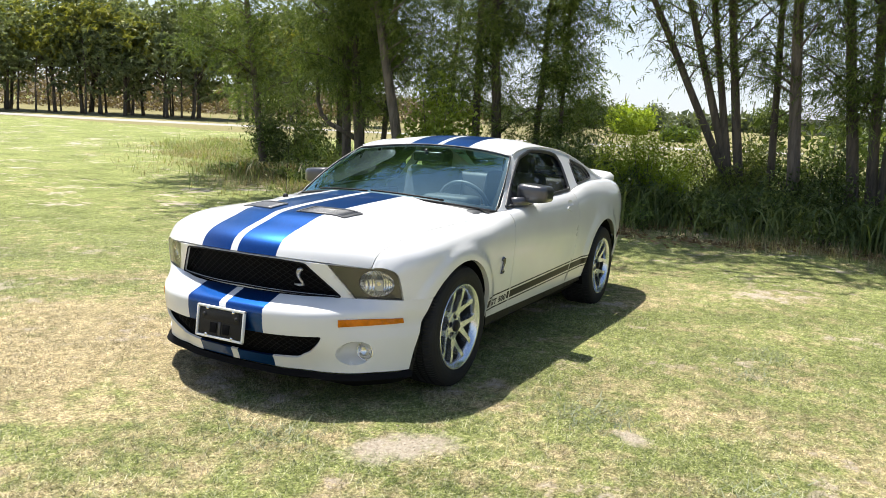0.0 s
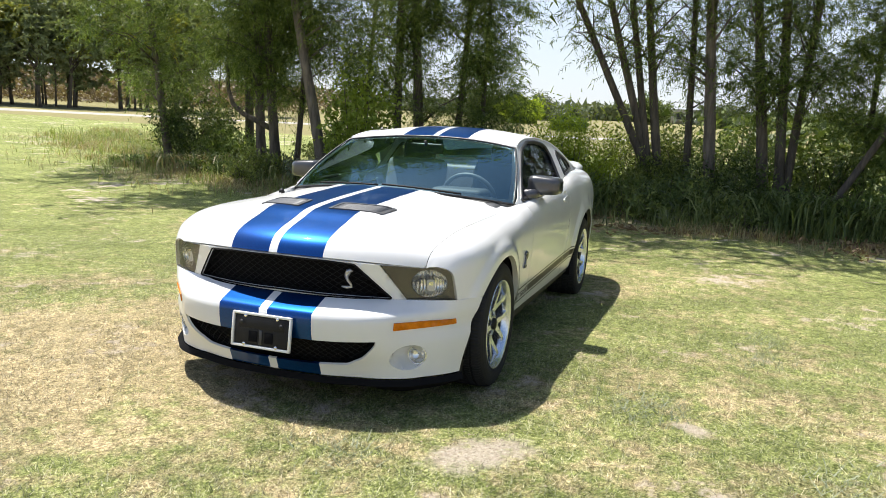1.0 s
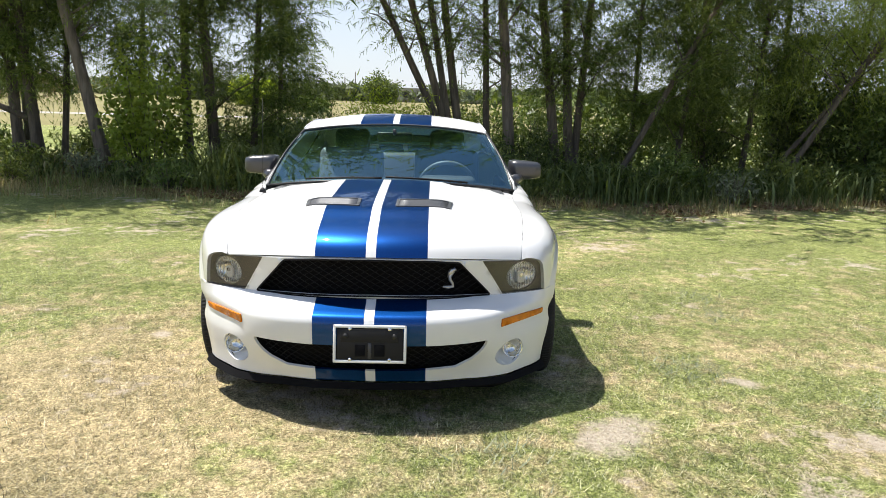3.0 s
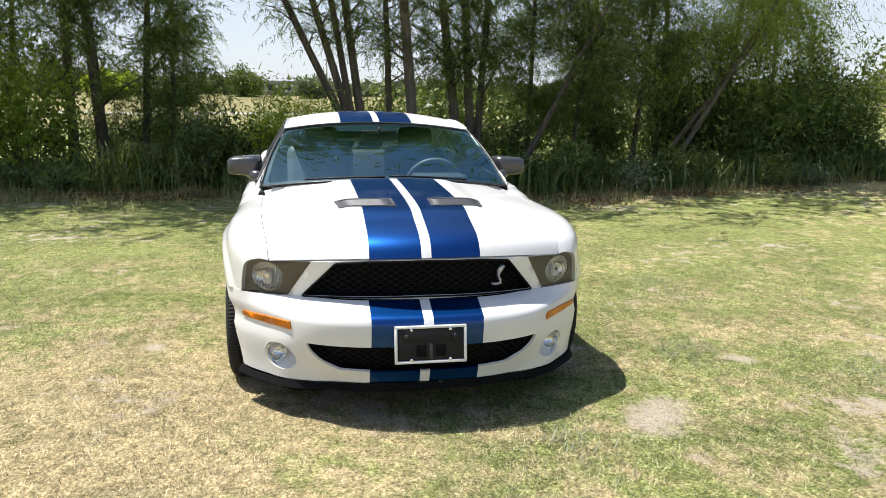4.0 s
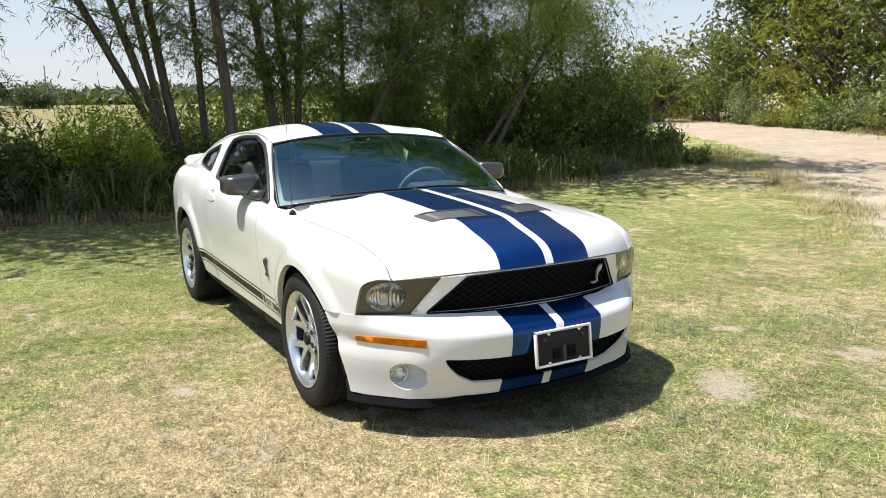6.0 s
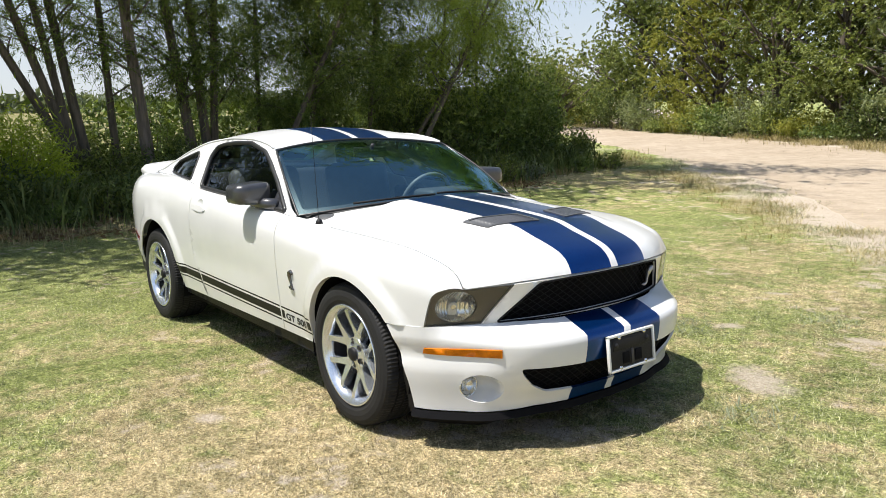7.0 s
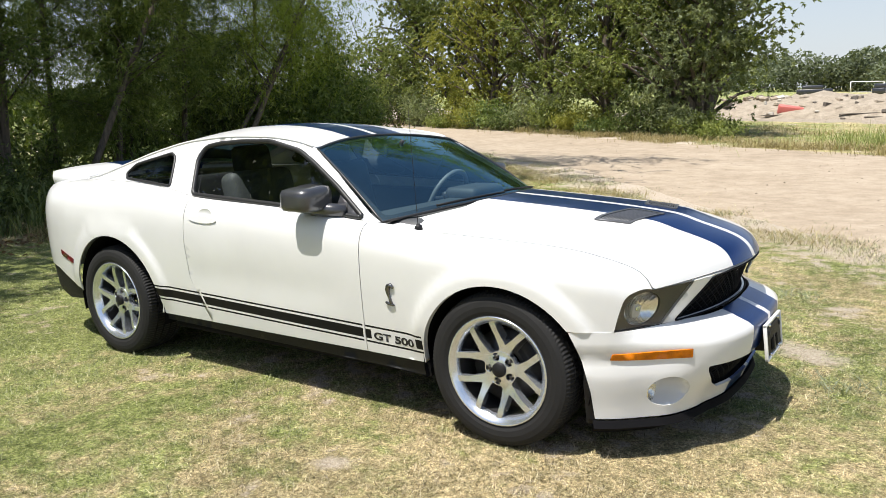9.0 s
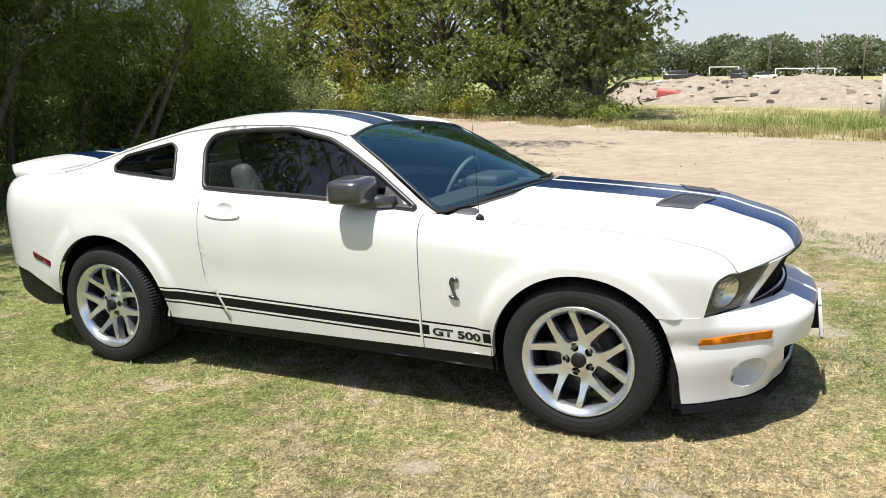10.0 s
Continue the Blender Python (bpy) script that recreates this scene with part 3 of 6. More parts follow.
def shrub(name, at, size, leaf, seed, count=4500, leaf_len=0.07, leaf_w=0.035, label="", category="bush", group=""):
    """Thin stems and an uneven mass of single leaves."""
    rng = np.random.default_rng(seed)
    at = (at[0], at[1], gz(at[0], at[1]))
    e = thing(name, label, category, group, at=at)
    sx, sy, sz = size
    stems, tips = [], []
    for k in range(26):
        a, r = rng.random() * 2 * math.pi, rng.random() ** 0.5
        q = Vector((math.cos(a) * r * sx, math.sin(a) * r * sy, sz * (0.45 + 0.6 * rng.random()) * (1.1 - 0.5 * r * r)))
        p = Vector((q.x * 0.35, q.y * 0.35, -0.05))
        m = p.lerp(q, 0.5) + Vector((0, 0, 0.1 * sz))
        stems.append(tube([p, m, q], [0.014, 0.009, 0.003], 5))
        tips += [p.lerp(m, 0.7), m, m.lerp(q, 0.5), q, q]
    v, f = join_shapes(stems)
    mesh_ob("branchwork", v, f, "bark", e)
    tips = np.array([tuple(t) for t in tips])
    c = tips[rng.integers(0, len(tips), count)] + rng.normal(size=(count, 3)) * np.array([sx, sy, sz]) * 0.14
    c[:, 2] = np.maximum(c[:, 2], 0.02)
    way = rng.normal(size=(count, 3)) + np.array([0, 0, 0.2])
    quads_ob("foliage", leaf_quads(c, way, leaf_len * (0.6 + 0.8 * rng.random(count)), leaf_w * (0.85 + 0.7 * rng.random(count)), rng, True), leaf, e, 3)
    return e


def blades(name, xy, height, width, material, seed, lean=0.5, kind="stuff", label="", category="grass", rise=0.0):
    """Loose grass blades on the ground, bent once."""
    rng = np.random.default_rng(seed)
    n = len(xy)
    z = ground_z(xy[:, 0], xy[:, 1]) + rise
    base = np.column_stack([xy, z])
    h = np.asarray(height) * (0.5 + rng.random(n))
    a = rng.random(n) * 2 * np.pi
    way = np.column_stack([np.cos(a), np.sin(a), np.zeros(n)])
    side = np.column_stack([-np.sin(a), np.cos(a), np.zeros(n)]) * (np.asarray(width) * (0.7 + 0.6 * rng.random(n)))[:, None]
    ln = lean * rng.random(n)
    mid = base + way * (h * ln * 0.35)[:, None] + np.array([0, 0, 1]) * (h * 0.55)[:, None]
    tip = base + way * (h * ln)[:, None] + np.array([0, 0, 1]) * (h * (1 - 0.35 * ln))[:, None]
    lower = np.stack([base - side / 2, base + side / 2, mid + side * 0.4, mid - side * 0.4], axis=1)
    upper = np.stack([mid - side * 0.4, mid + side * 0.4, tip + side * 0.06, tip - side * 0.06], axis=1)
    ob = quads_ob(name, np.concatenate([lower, upper]), material)
    return tagged(ob, label, category, kind=kind)


rng0 = np.random.default_rng(7)


def band(line, n, spread, seed, clump=0.0):
    """Random points along a line on the plan, strewn sideways."""
    rng = np.random.default_rng(seed)
    line = np.array(line, dtype=float)
    seg = np.linalg.norm(np.diff(line, axis=0), axis=1)
    d = np.concatenate([[0], np.cumsum(seg)])
    t = rng.random(n) * d[-1]
    p = np.column_stack([np.interp(t, d, line[:, 0]), np.interp(t, d, line[:, 1])])
    p = p + rng.normal(size=(n, 2)) * spread
    if clump:
        keep = [noise.noise((x * clump, y * clump, seed)) > -0.12 + 0.25 * r for (x, y), r in zip(p, rng.random(n))]
        p = p[np.array(keep)]
    return p


# willow grove behind the car
def spray_leaves(start, way, length, droop, per, leaf_len, leaf_w, rng):
    """Leaves in two rows along arching twigs; also the twigs' own thin stems."""
    n = len(start)
    t = ((np.arange(per) + rng.random((n, per))) / per)[..., None]
    L = length.reshape(-1, 1, 1)
    g = np.array([0, 0, -1.0])
    pos = start[:, None] + way[:, None] * L * t + g * (L * droop * t * t)
    tang = unit(way[:, None] + g * (2 * droop * t))
    side = unit(np.cross(tang, rng.normal(size=(n, 1, 3)) + np.zeros((n, per, 3))))
    flip = np.where(np.arange(per) % 2, 1.0, -1.0)[None, :, None]
    along = tang * 0.75 + side * flip * 0.7 + g * 0.25 + rng.normal(size=pos.shape) * 0.2
    m = n * per
    return leaf_quads(pos.reshape(-1, 3), along.reshape(-1, 3), leaf_len * (0.6 + 0.8 * rng.random(m)), leaf_w * (0.7 + 0.6 * rng.random(m)), rng, True)


def willow(at, slope, radius, leaf, seed, low=2.0, sprays=420, spread=1.3, height=9.5, droop=0.5, length=0.55, overhang=0, over_twigs=0, bark="bark", shift=0.0, label="", bend=0.05, leaf_w=0.022):
    """A slender willow: bare trunk, forked limbs with thin branches, and sprays of narrow leaves hung on them."""
    rng = np.random.default_rng(seed)
    x, y = at
    e = thing("willow_tree", label, "willow tree", "willows behind the car", at=(x, y, gz(x, y)))
    path = trunk_path((0, 0, -0.1), (0.15 * rng.normal(), slope * height, height), bend, 12, seed)
    shapes = [tube(path, [radius * (1.3 if i == 0 else 1.0) * (1 - 0.75 * (i / 11) ** 1.2) for i in range(12)], 10)]

    def trunk_at(z):
        f = min(10.99, max(0.0, z / height * 11))
        return path[int(f)].lerp(path[int(f) + 1], f - int(f))

    knots, tops = [], []
    heights = [low + (5.2 - low) * (k + rng.random()) / 12 for k in range(12)] + [5.2 + (height - 5.6) * (k + rng.random()) / 7 for k in range(7)]
    for z in heights:
        p = trunk_at(z)
        a = rng.random() * 2 * math.pi
        reach = spread * (0.55 + 0.75 * rng.random()) * (1.0 if z < 5.2 else 1.3)
        q = p + Vector((math.cos(a) * reach, math.sin(a) * reach + shift * reach, reach * (0.25 + 0.75 * rng.random())))
        m = p.lerp(q, 0.5) + Vector((0, 0, 0.10 * reach))
        r0 = max(0.012, radius * (1 - 0.08 * z) * 0.32)
        shapes.append(tube([p, p.lerp(m, 0.6), m, m.lerp(q, 0.5), q], [r0, r0 * 0.8, r0 * 0.6, r0 * 0.4, r0 * 0.15], 6))
        limb = [m.lerp(p, 0.4), m, m.lerp(q, 0.5), q]
        for k in range(4):
            b0 = limb[k]
            d = Vector((rng.normal(), rng.normal(), 0.5 * rng.normal() + 0.1)).normalized() * reach * (0.3 + 0.3 * rng.random())
            if z < 5.2:
                shapes.append(tube([b0, b0 + d * 0.5 + Vector((0, 0, 0.04)), b0 + d], [r0 * 0.35, 0.006, 0.003], 4))
            (knots if z < 5.2 else tops).extend([b0 + d * 0.5, b0 + d, b0 + d])
        (knots if z < 5.2 else tops).extend(limb)
    # high limbs out of view, added to cast dappled shade on the lawn
    over = []
    for k in range(overhang):
        p = trunk_at(5.6 + 0.9 * k)
        q = p + Vector((2.6 + 3.4 * rng.random(), -1.5 + 3.0 * rng.random(), 0.4 + 0.8 * rng.random()))
        m = p.lerp(q, 0.5) + Vector((0, 0, 0.6))
        r0 = radius * 0.4
        shapes.append(tube([p, p.lerp(m, 0.6), m, m.lerp(q, 0.5), q], [r0, r0 * 0.8, r0 * 0.6, r0 * 0.4, r0 * 0.15], 6))
        over += [p.lerp(m, u * 2) if u < 0.5 else m.lerp(q, u * 2 - 1) for u in np.linspace(0.3, 1, 10)]
    v, f = join_shapes(shapes)
    mesh_ob("trunk", v, f, bark, e)

    def pick(points, n, loose):
        pts = np.array([tuple(k) for k in points])
        return pts[rng.integers(0, len(pts), n)] + rng.normal(size=(n, 3)) * loose

    start = pick(knots, sprays, 0.13)
    way = unit(rng.normal(size=(sprays, 3)) * np.array([1, 1, 0.55]) + np.array([0, 0, 0.15]))
    quads = [spray_leaves(start, way, length * (0.5 + rng.random(sprays)), droop, 18, 0.11, leaf_w, rng)]
    start = pick(tops, 80, 0.35)
    quads.append(spray_leaves(start, unit(rng.normal(size=(80, 3))), 0.9 + 0.5 * rng.random(80), 0.5, 9, 0.26, 0.085, rng))
    if over_twigs:
        start = pick(over, over_twigs, 0.5)
        quads.append(spray_leaves(start, unit(rng.normal(size=(over_twigs, 3))), 0.7 + 0.5 * rng.random(over_twigs), 0.5, 9, 0.25, 0.085, rng))
    quads_ob("crown", np.concatenate(quads), leaf, e, 3)
    return e


UPRIGHT, LEANING = "tall upright willow with narrow leaves among undergrowth", "leaning willow with narrow leaves among undergrowth"
# foot (x, y), lean, thickness, lowest limb, sprays, spread, sideways growth
for i, (x, y, lean, r, low, sprays, spread, shift) in enumerate([
        (-11.0, -11.2, -0.16, 0.10, 0.8, 800, 1.5, 0.0), (-12.8, -10.0, -0.05, 0.12, 1.2, 800, 1.5, 0.0),
        (-10.6, -8.22, -0.035, 0.115, 1.9, 900, 1.3, -0.3), (-10.6, -7.82, -0.076, 0.12, 2.2, 800, 1.3, -0.2), (-10.9, -7.5, 0.05, 0.07, 1.7, 800, 1.2, 0.1), (-12.4, -9.0, 0.0, 0.06, 1.4, 700, 1.2, 0.0), (-12.2, -6.4, 0.06, 0.06, 1.6, 650, 1.0, 0.0),
        (-9.9, -6.15, -0.215, 0.125, 2.5, 420, 1.0, 0.0), (-10.6, -4.78, -0.007, 0.10, 1.8, 640, 1.1, 0.1), (-10.6, -4.2, -0.082, 0.12, 1.3, 620, 1.15, 0.3),
        (-10.9, -3.55, 0.06, 0.075, 0.5, 900, 1.05, 0.1), (-11.0, -3.0, 0.03, 0.055, 0.4, 620, 0.8, 0.0),
        (-10.6, 1.0, -0.486, 0.085, 2.5, 150, 0.9, -0.5), (-10.6, 0.9, -0.30, 0.09, 2.6, 110, 0.8, -0.4), (-10.6, 0.8, -0.175, 0.08, 2.5, 130, 0.9, 0.0),
        (-10.6, 0.95, -0.128, 0.095, 2.4, 160, 1.0, 0.2), (-10.8, 1.42, -0.038, 0.075, 1.8, 210, 1.0, 0.1), (-10.3, 1.88, -0.068, 0.12, 2.2, 240, 1.1, 0.1),
        (-10.6, 2.87, -0.125, 0.11, 1.6, 360, 1.2, 0.0), (-10.6, 3.12, -0.06, 0.10, 1.6, 360, 1.2, 0.1), (-10.7, 3.18, 0.075, 0.085, 1.5, 420, 1.2, 0.2),
        (-9.4, 3.65, 0.54, 0.062, 1.4, 640, 1.1, 0.0), (-11.6, 4.6, 0.03, 0.06, 0.8, 800, 1.2, 0.0), (-10.7, 5.3, 0.12, 0.06, 0.8, 760, 1.2, 0.0),
        (-11.4, 6.2, -0.03, 0.055, 0.8, 760, 1.2, 0.0), (-10.4, 6.6, 0.10, 0.06, 0.9, 640, 1.2, 0.0), (-11.9, 7.9, 0.05, 0.065, 0.8, 800, 1.3, 0.0)]):
    # count of unseen overhanging limbs and their twigs, denser where more shade falls
    shade = (3, 360) if y < -2 else (2, 230)
    sprays = int(sprays * (1.5 if y < -2 else 1.2 if y < 2.5 else 1.75))
    willow((x, y), lean, r, "willow", 1100 + i, low, sprays, spread, 9.0 + 0.13 * (i * 7 % 9), overhang=shade[0] if x > -11.5 else 0, over_twigs=shade[1] if x > -11.5 else 0,
           bark="bark_grey" if i in (7, 17) else "bark", shift=shift, label=LEANING if abs(lean) > 0.2 else UPRIGHT)
# pale weeping willow with two leaning stems at the end of the grove
for i, (x, y, lean, r, low, sprays) in enumerate([(-9.2, 6.75, 0.62, 0.06, 1.7, 900), (-9.5, 6.5, 0.80, 0.05, 1.9, 700), (-10.8, 8.9, 0.10, 0.06, 2.2, 900), (-10.4, 9.9, 0.02, 0.05, 1.8, 800)]):
    willow((x, y), lean, r, "willow_pale", 1180 + i, low, sprays, 1.35, 7.0, 0.95, 0.95, 1, 150, "bark", 0.1, "leaning willow with pale weeping yellow-green leaves", leaf_w=0.019)

# undergrowth in front of and between the trunks
UNDER = [(-9.4, -10.5), (-9.6, -8.6), (-9.4, -7.4), (-9.3, -5.8), (-9.0, -4.6), (-9.1, -3.2), (-9.0, -2.0), (-8.8, -0.9), (-8.7, 0.2), (-8.5, 1.3), (-8.3, 2.4), (-8.2, 3.5),
         (-8.2, 4.6), (-8.4, 5.7), (-8.7, 6.8), (-9.0, 8.0), (-9.3, 9.2), (-9.8, 10.4), (-10.6, 11.6)]
for i, (x, y) in enumerate(UNDER):
    tall = 0.35 + 0.4 * ((i * 7) % 5) / 4 if y > -4 else 0.22 + 0.25 * ((i * 7) % 5) / 4
    shrub("undergrowth_bush", (x + 0.2 * ((i * 3) % 4) - 0.3, y), (0.85, 0.8, tall), ("shrub", "oak_dark", "oak", "oak_dark")[i * 5 % 4], 300 + i, 2400 if y > -4 else 1500, 0.10, 0.042,
          label="dense green undergrowth bush beneath the willows", group="undergrowth")
    # dark leaf colour carries the canopy's shade on these back shrubs
    if y > 1.5 and i % 2:
        shrub("undergrowth_bush", (x - 3.5, y + 0.5), (1.0, 0.9, 1.0 + 0.4 * (i * 2 % 3)), "oak_dark", 340 + i, 2600, 0.12, 0.05,
              label="tall shaded shrub behind the undergrowth", group="undergrowth")


def reed_blades(clumps, seed):
    """Clumps (x, y, height, blades, spread) of long arching grass blades, each a narrow folded strip."""
    rng = np.random.default_rng(seed)
    strips = []
    for x, y, height, count, spread in clumps:
        a = rng.random(count) * 2 * np.pi
        way = np.column_stack([np.cos(a), np.sin(a), np.zeros(count)])
        side = np.column_stack([-np.sin(a), np.cos(a), np.zeros(count)])
        base = np.column_stack([rng.normal(size=(count, 2)) * spread, np.zeros(count)]) + np.array([x, y, gz(x, y)])
        h = height * (0.45 + 0.75 * rng.random(count))[:, None]
        out = h * (0.15 + 0.75 * rng.random(count)[:, None] ** 1.5)
        w = (0.010 + 0.010 * rng.random(count))[:, None]
        for t in (0.0, 0.35, 0.65, 0.88, 1.0):
            mid = base + way * out * t ** 1.8 + np.array([0, 0, 1.0]) * h * (t - 0.42 * t ** 3)
            half = side * w * (0.7 + 0.6 * t) * (1 - t ** 3 * 0.95)
            strips.append(np.stack([mid - half, mid + half], axis=1))
    blocks = [np.concatenate(strips[k:k + 5], axis=1) for k in range(0, len(strips), 5)]
    verts = np.concatenate(blocks).reshape(-1, 3)
    faces = [(k + j, k + j + 1, k + j + 3, k + j + 2) for k in range(0, len(verts), 10) for j in (0, 2, 4, 6)]
    return verts, faces


reeds = random.Random(5)
green, dry = [], []
for i in range(62):
    y = -3.6 + 15.4 * i / 61
    x = float(np.interp(y, [-4, 0, 3.5, 6, 9, 12], [-9.0, -8.7, -8.1, -8.3, -8.6, -9.4])) + reeds.uniform(-0.75, 0.45)
    green.append((x, y + reeds.uniform(-0.2, 0.2), (1.05 if y < 0.6 else 0.8) * reeds.uniform(0.6, 1.15), 210, 0.42))
for i in range(18):
    (dry if i % 3 else green).append((reeds.uniform(-10.2, -9.0), -10.0 + 6.2 * i / 17, reeds.uniform(0.35, 0.7), 130, 0.5))
tagged(mesh_ob("reeds", *reed_blades(green, 71), "reed", None, False), "long arching green grass blades beneath the willows", "reeds", kind="stuff")
tagged(mesh_ob("dry_reeds", *reed_blades(dry, 72), "straw", None, False), "dry arching grass stalks on the bank", "reeds", kind="stuff")

shrub("young_tree", (-9.5, -0.65), (1.0, 0.85, 1.75), "shrub_bright", 401, 6500, 0.13, 0.024, "bright yellow-green young willow bush", "bush")
shrub("leafy_bush", (-9.0, -1.9), (0.8, 0.75, 1.35), "oak_dark", 410, 3600, 0.13, 0.045, "dark leafy weed bush beside the young willow", "bush")
shrub("leafy_bush", (-9.7, -5.3), (0.85, 0.8, 2.4), "willow_pale", 402, 3400, 0.10, 0.085, "broad-leaved bright green bush between willow trunks", "bush")
shrub("leafy_bush", (-11.2, 8.6), (1.4, 1.3, 2.8), "oak_dark", 403, 9000, 0.12, 0.05, "tall dark leafy bush at the end of the grove", "bush")
shrub("leafy_bush", (-9.7, 9.6), (1.4, 1.4, 2.7), "shrub", 404, 11000, 0.12, 0.052, "tall leafy bush with upright shoots", "bush")
shrub("leafy_bush", (-9.8, 11.0), (1.2, 1.1, 2.3), "shrub", 407, 9000, 0.12, 0.05, "tall leafy bush at the end of the grove beside the track", "bush")
shrub("leafy_bush", (-9.4, 12.0), (0.8, 0.7, 0.9), "oak", 408, 3000, 0.11, 0.045, "ragged bush at the edge of the track", "bush")
shrub("leafy_bush", (-11.6, -10.9), (1.2, 1.1, 1.7), "oak_dark", 405, 6500, 0.11, 0.04, "dark green leafy bush on the bank", "bush")
shrub("leafy_bush", (-11.3, -9.6), (0.9, 0.8, 0.9), "shrub", 411, 3500, 0.11, 0.04, "low green leafy bush on the bank", "bush")

for i, (x, y, h) in enumerate([(-13.2, -7.8, 0.8), (-12.8, -4.2, 1.2), (-12.0, -2.9, 1.2), (-11.9, 0.4, 1.45), (-11.8, 1.4, 1.5), (-11.7, 2.4, 1.6), (-9.9, 0.9, 0.9), (-9.8, 2.2, 0.9), (-12.2, -1.2, 1.0)]):
    shrub("thicket_bush", (x, y), (1.0, 0.95, h), ("oak", "oak_dark", "shrub")[i % 3], 420 + i, 4200, 0.085, 0.036, "leafy bush behind the willow trunks", "bush", "bushes behind the willows")

for i in range(22):
    x, y = (-8.6 + 0.5 * math.sin(i * 1.9) + 0.012 * (i - 12) ** 2 * -0.6, -8.0 + i * 0.95)
    shrub("edge_weed", (x + 0.9, y), (0.35, 0.4, 0.28 + 0.3 * ((i * 7) % 5) / 4), ("shrub", "reed", "weed", "oak")[i * 3 % 4], 460 + i, 700, 0.09, 0.035, "low leafy weed at the foot of the undergrowth", "weed", "weeds along the lawn edge")

EDGE = [(-14, -17), (-10.5, -11), (-8.7, -6.5), (-8.3, -3), (-7.9, 0), (-7.3, 3), (-7.5, 5.5), (-8.4, 8.5), (-9.8, 11), (-11.5, 13)]
blades("tall_grass", band(EDGE[1:], 13000, 0.5, 21, 1.1), 0.34, 0.011, "reed", 22, 1.7, label="tall green grass along the foot of the undergrowth")
blades("dry_grass", band([(-20, -21), (-13, -14), (-10, -9.5), (-8.4, -6), (-7.4, -2), (-6.9, 2), (-7.0, 5), (-8.2, 9), (-9.4, 12.5), (-11, 15.5)], 30000, 0.6, 23, 0.8), 0.16, 0.008, "straw", 24, 1.2,
       label="dry straw-coloured grass at the edge of the lawn")
blades("bank_grass", band([(-16.5, -17.5), (-13.6, -14.5), (-12.0, -12), (-10.2, -9.3), (-8.8, -6.5), (-8.2, -4)], 38000, 1.35, 41, 0.8), 0.15, 0.010, "straw", 42, 2.2, label="dry grass on the bank below the willows")
blades("bank_weeds", band([(-17.5, -19), (-13.6, -14.0), (-11.6, -11), (-9.8, -8.5), (-8.6, -6)], 14000, 1.3, 44, 1.4), 0.26, 0.014, "verge", 45, 2.0, label="green weeds among the dry grass of the bank")
blades("roadside_grass", band([(4.5, 17.2), (0, 19.2), (-4.5, 21.2), (-10, 24), (-16, 27.5), (-26, 31)], 30000, 0.7, 25, 0.9), 0.24, 0.011, "straw", 26, 2.2,
       label="dry grass along the far side of the track")
blades("verge_grass", band([(1.0, 21.8), (4, 21.4), (8, 20.6), (12, 19.4), (18, 17)], 20000, 1.5, 27, 0.7), 0.45, 0.014, "verge", 28, 2.2, label="green weeds beside the building site")

blades("site_grass", band([(-5, 28), (2, 27.5), (10, 26), (22, 21)], 20000, 3.0, 29, 0.45), 0.16, 0.014, "straw", 43, 2.2, label="patches of dry grass before the building site")
# lawn blades where the camera passes close


def short_blades(name, xy, height, width, material, seed, lean, label):
    rng = np.random.default_rng(seed)
    n = len(xy)
    base = np.column_stack([xy, ground_z(xy[:, 0], xy[:, 1])])
    a = rng.random(n) * 2 * np.pi
    side = np.column_stack([-np.sin(a), np.cos(a), np.zeros(n)]) * (width * (0.6 + 0.8 * rng.random(n)))[:, None] / 2
    h = height * (0.4 + rng.random(n) ** 2)
    ln = lean * (0.3 + rng.random(n))
    tip = base + np.column_stack([np.cos(a) * ln * h, np.sin(a) * ln * h, h])
    return tagged(quads_ob(name, np.stack([base - side, base + side, tip], axis=1), material, None, 3), label, "lawn grass", kind="stuff")


ang, rad = rng0.uniform(0, 2 * np.pi, 900000), 9.0 * rng0.random(900000) ** 0.6
pts = np.column_stack([1.6 + rad * np.cos(ang), rad * np.sin(ang)])
pts = pts[rng0.random(len(pts)) < np.clip(1.0 - (np.hypot(pts[:, 0] - 1.6, pts[:, 1]) / 9.0) ** 2, 0, 1)]
keep = np.ones(len(pts), bool)
for x, y, a, b, turn in SOIL:
    d = pts - np.array([x, y])
    c, sn_ = math.cos(radians(turn)), math.sin(radians(turn))
    q = np.hypot((d[:, 0] * c + d[:, 1] * sn_) / a, (-d[:, 0] * sn_ + d[:, 1] * c) / b)
    keep &= (q > 0.45 + 0.9 * rng0.random(len(pts)))
road_side = (pts[:, 1] - 4.3) * 1.0 + (pts[:, 0] - 2.7) * 1.04 < -1.7 + 1.9 * rng0.random(len(pts))
pts = pts[keep & road_side]
half = len(pts) // 2
short_blades("lawn_grass", pts[:half], 0.024, 0.0036, "lawn_blade", 29, 1.3, "short mown grass blades, yellowish green")
short_blades("dry_lawn_grass", pts[half:], 0.015, 0.0036, "lawn_blade", 30, 2.4, "short flattened clippings among the lawn")
# grey-green weeds creeping through the lawn
wp = np.concatenate([np.array((x, y)) + rng0.normal(size=(m, 2)) * 0.12 for x, y, m in [(-0.40, 2.40, 160), (1.35, 1.7, 420), (1.95, 2.55, 160), (0.1, 2.3, 160), (2.5, 0.55, 130)]])
short_blades("lawn_weeds", wp, 0.035, 0.006, "weed", 720, 2.0, "low grey-green weeds creeping through the lawn")

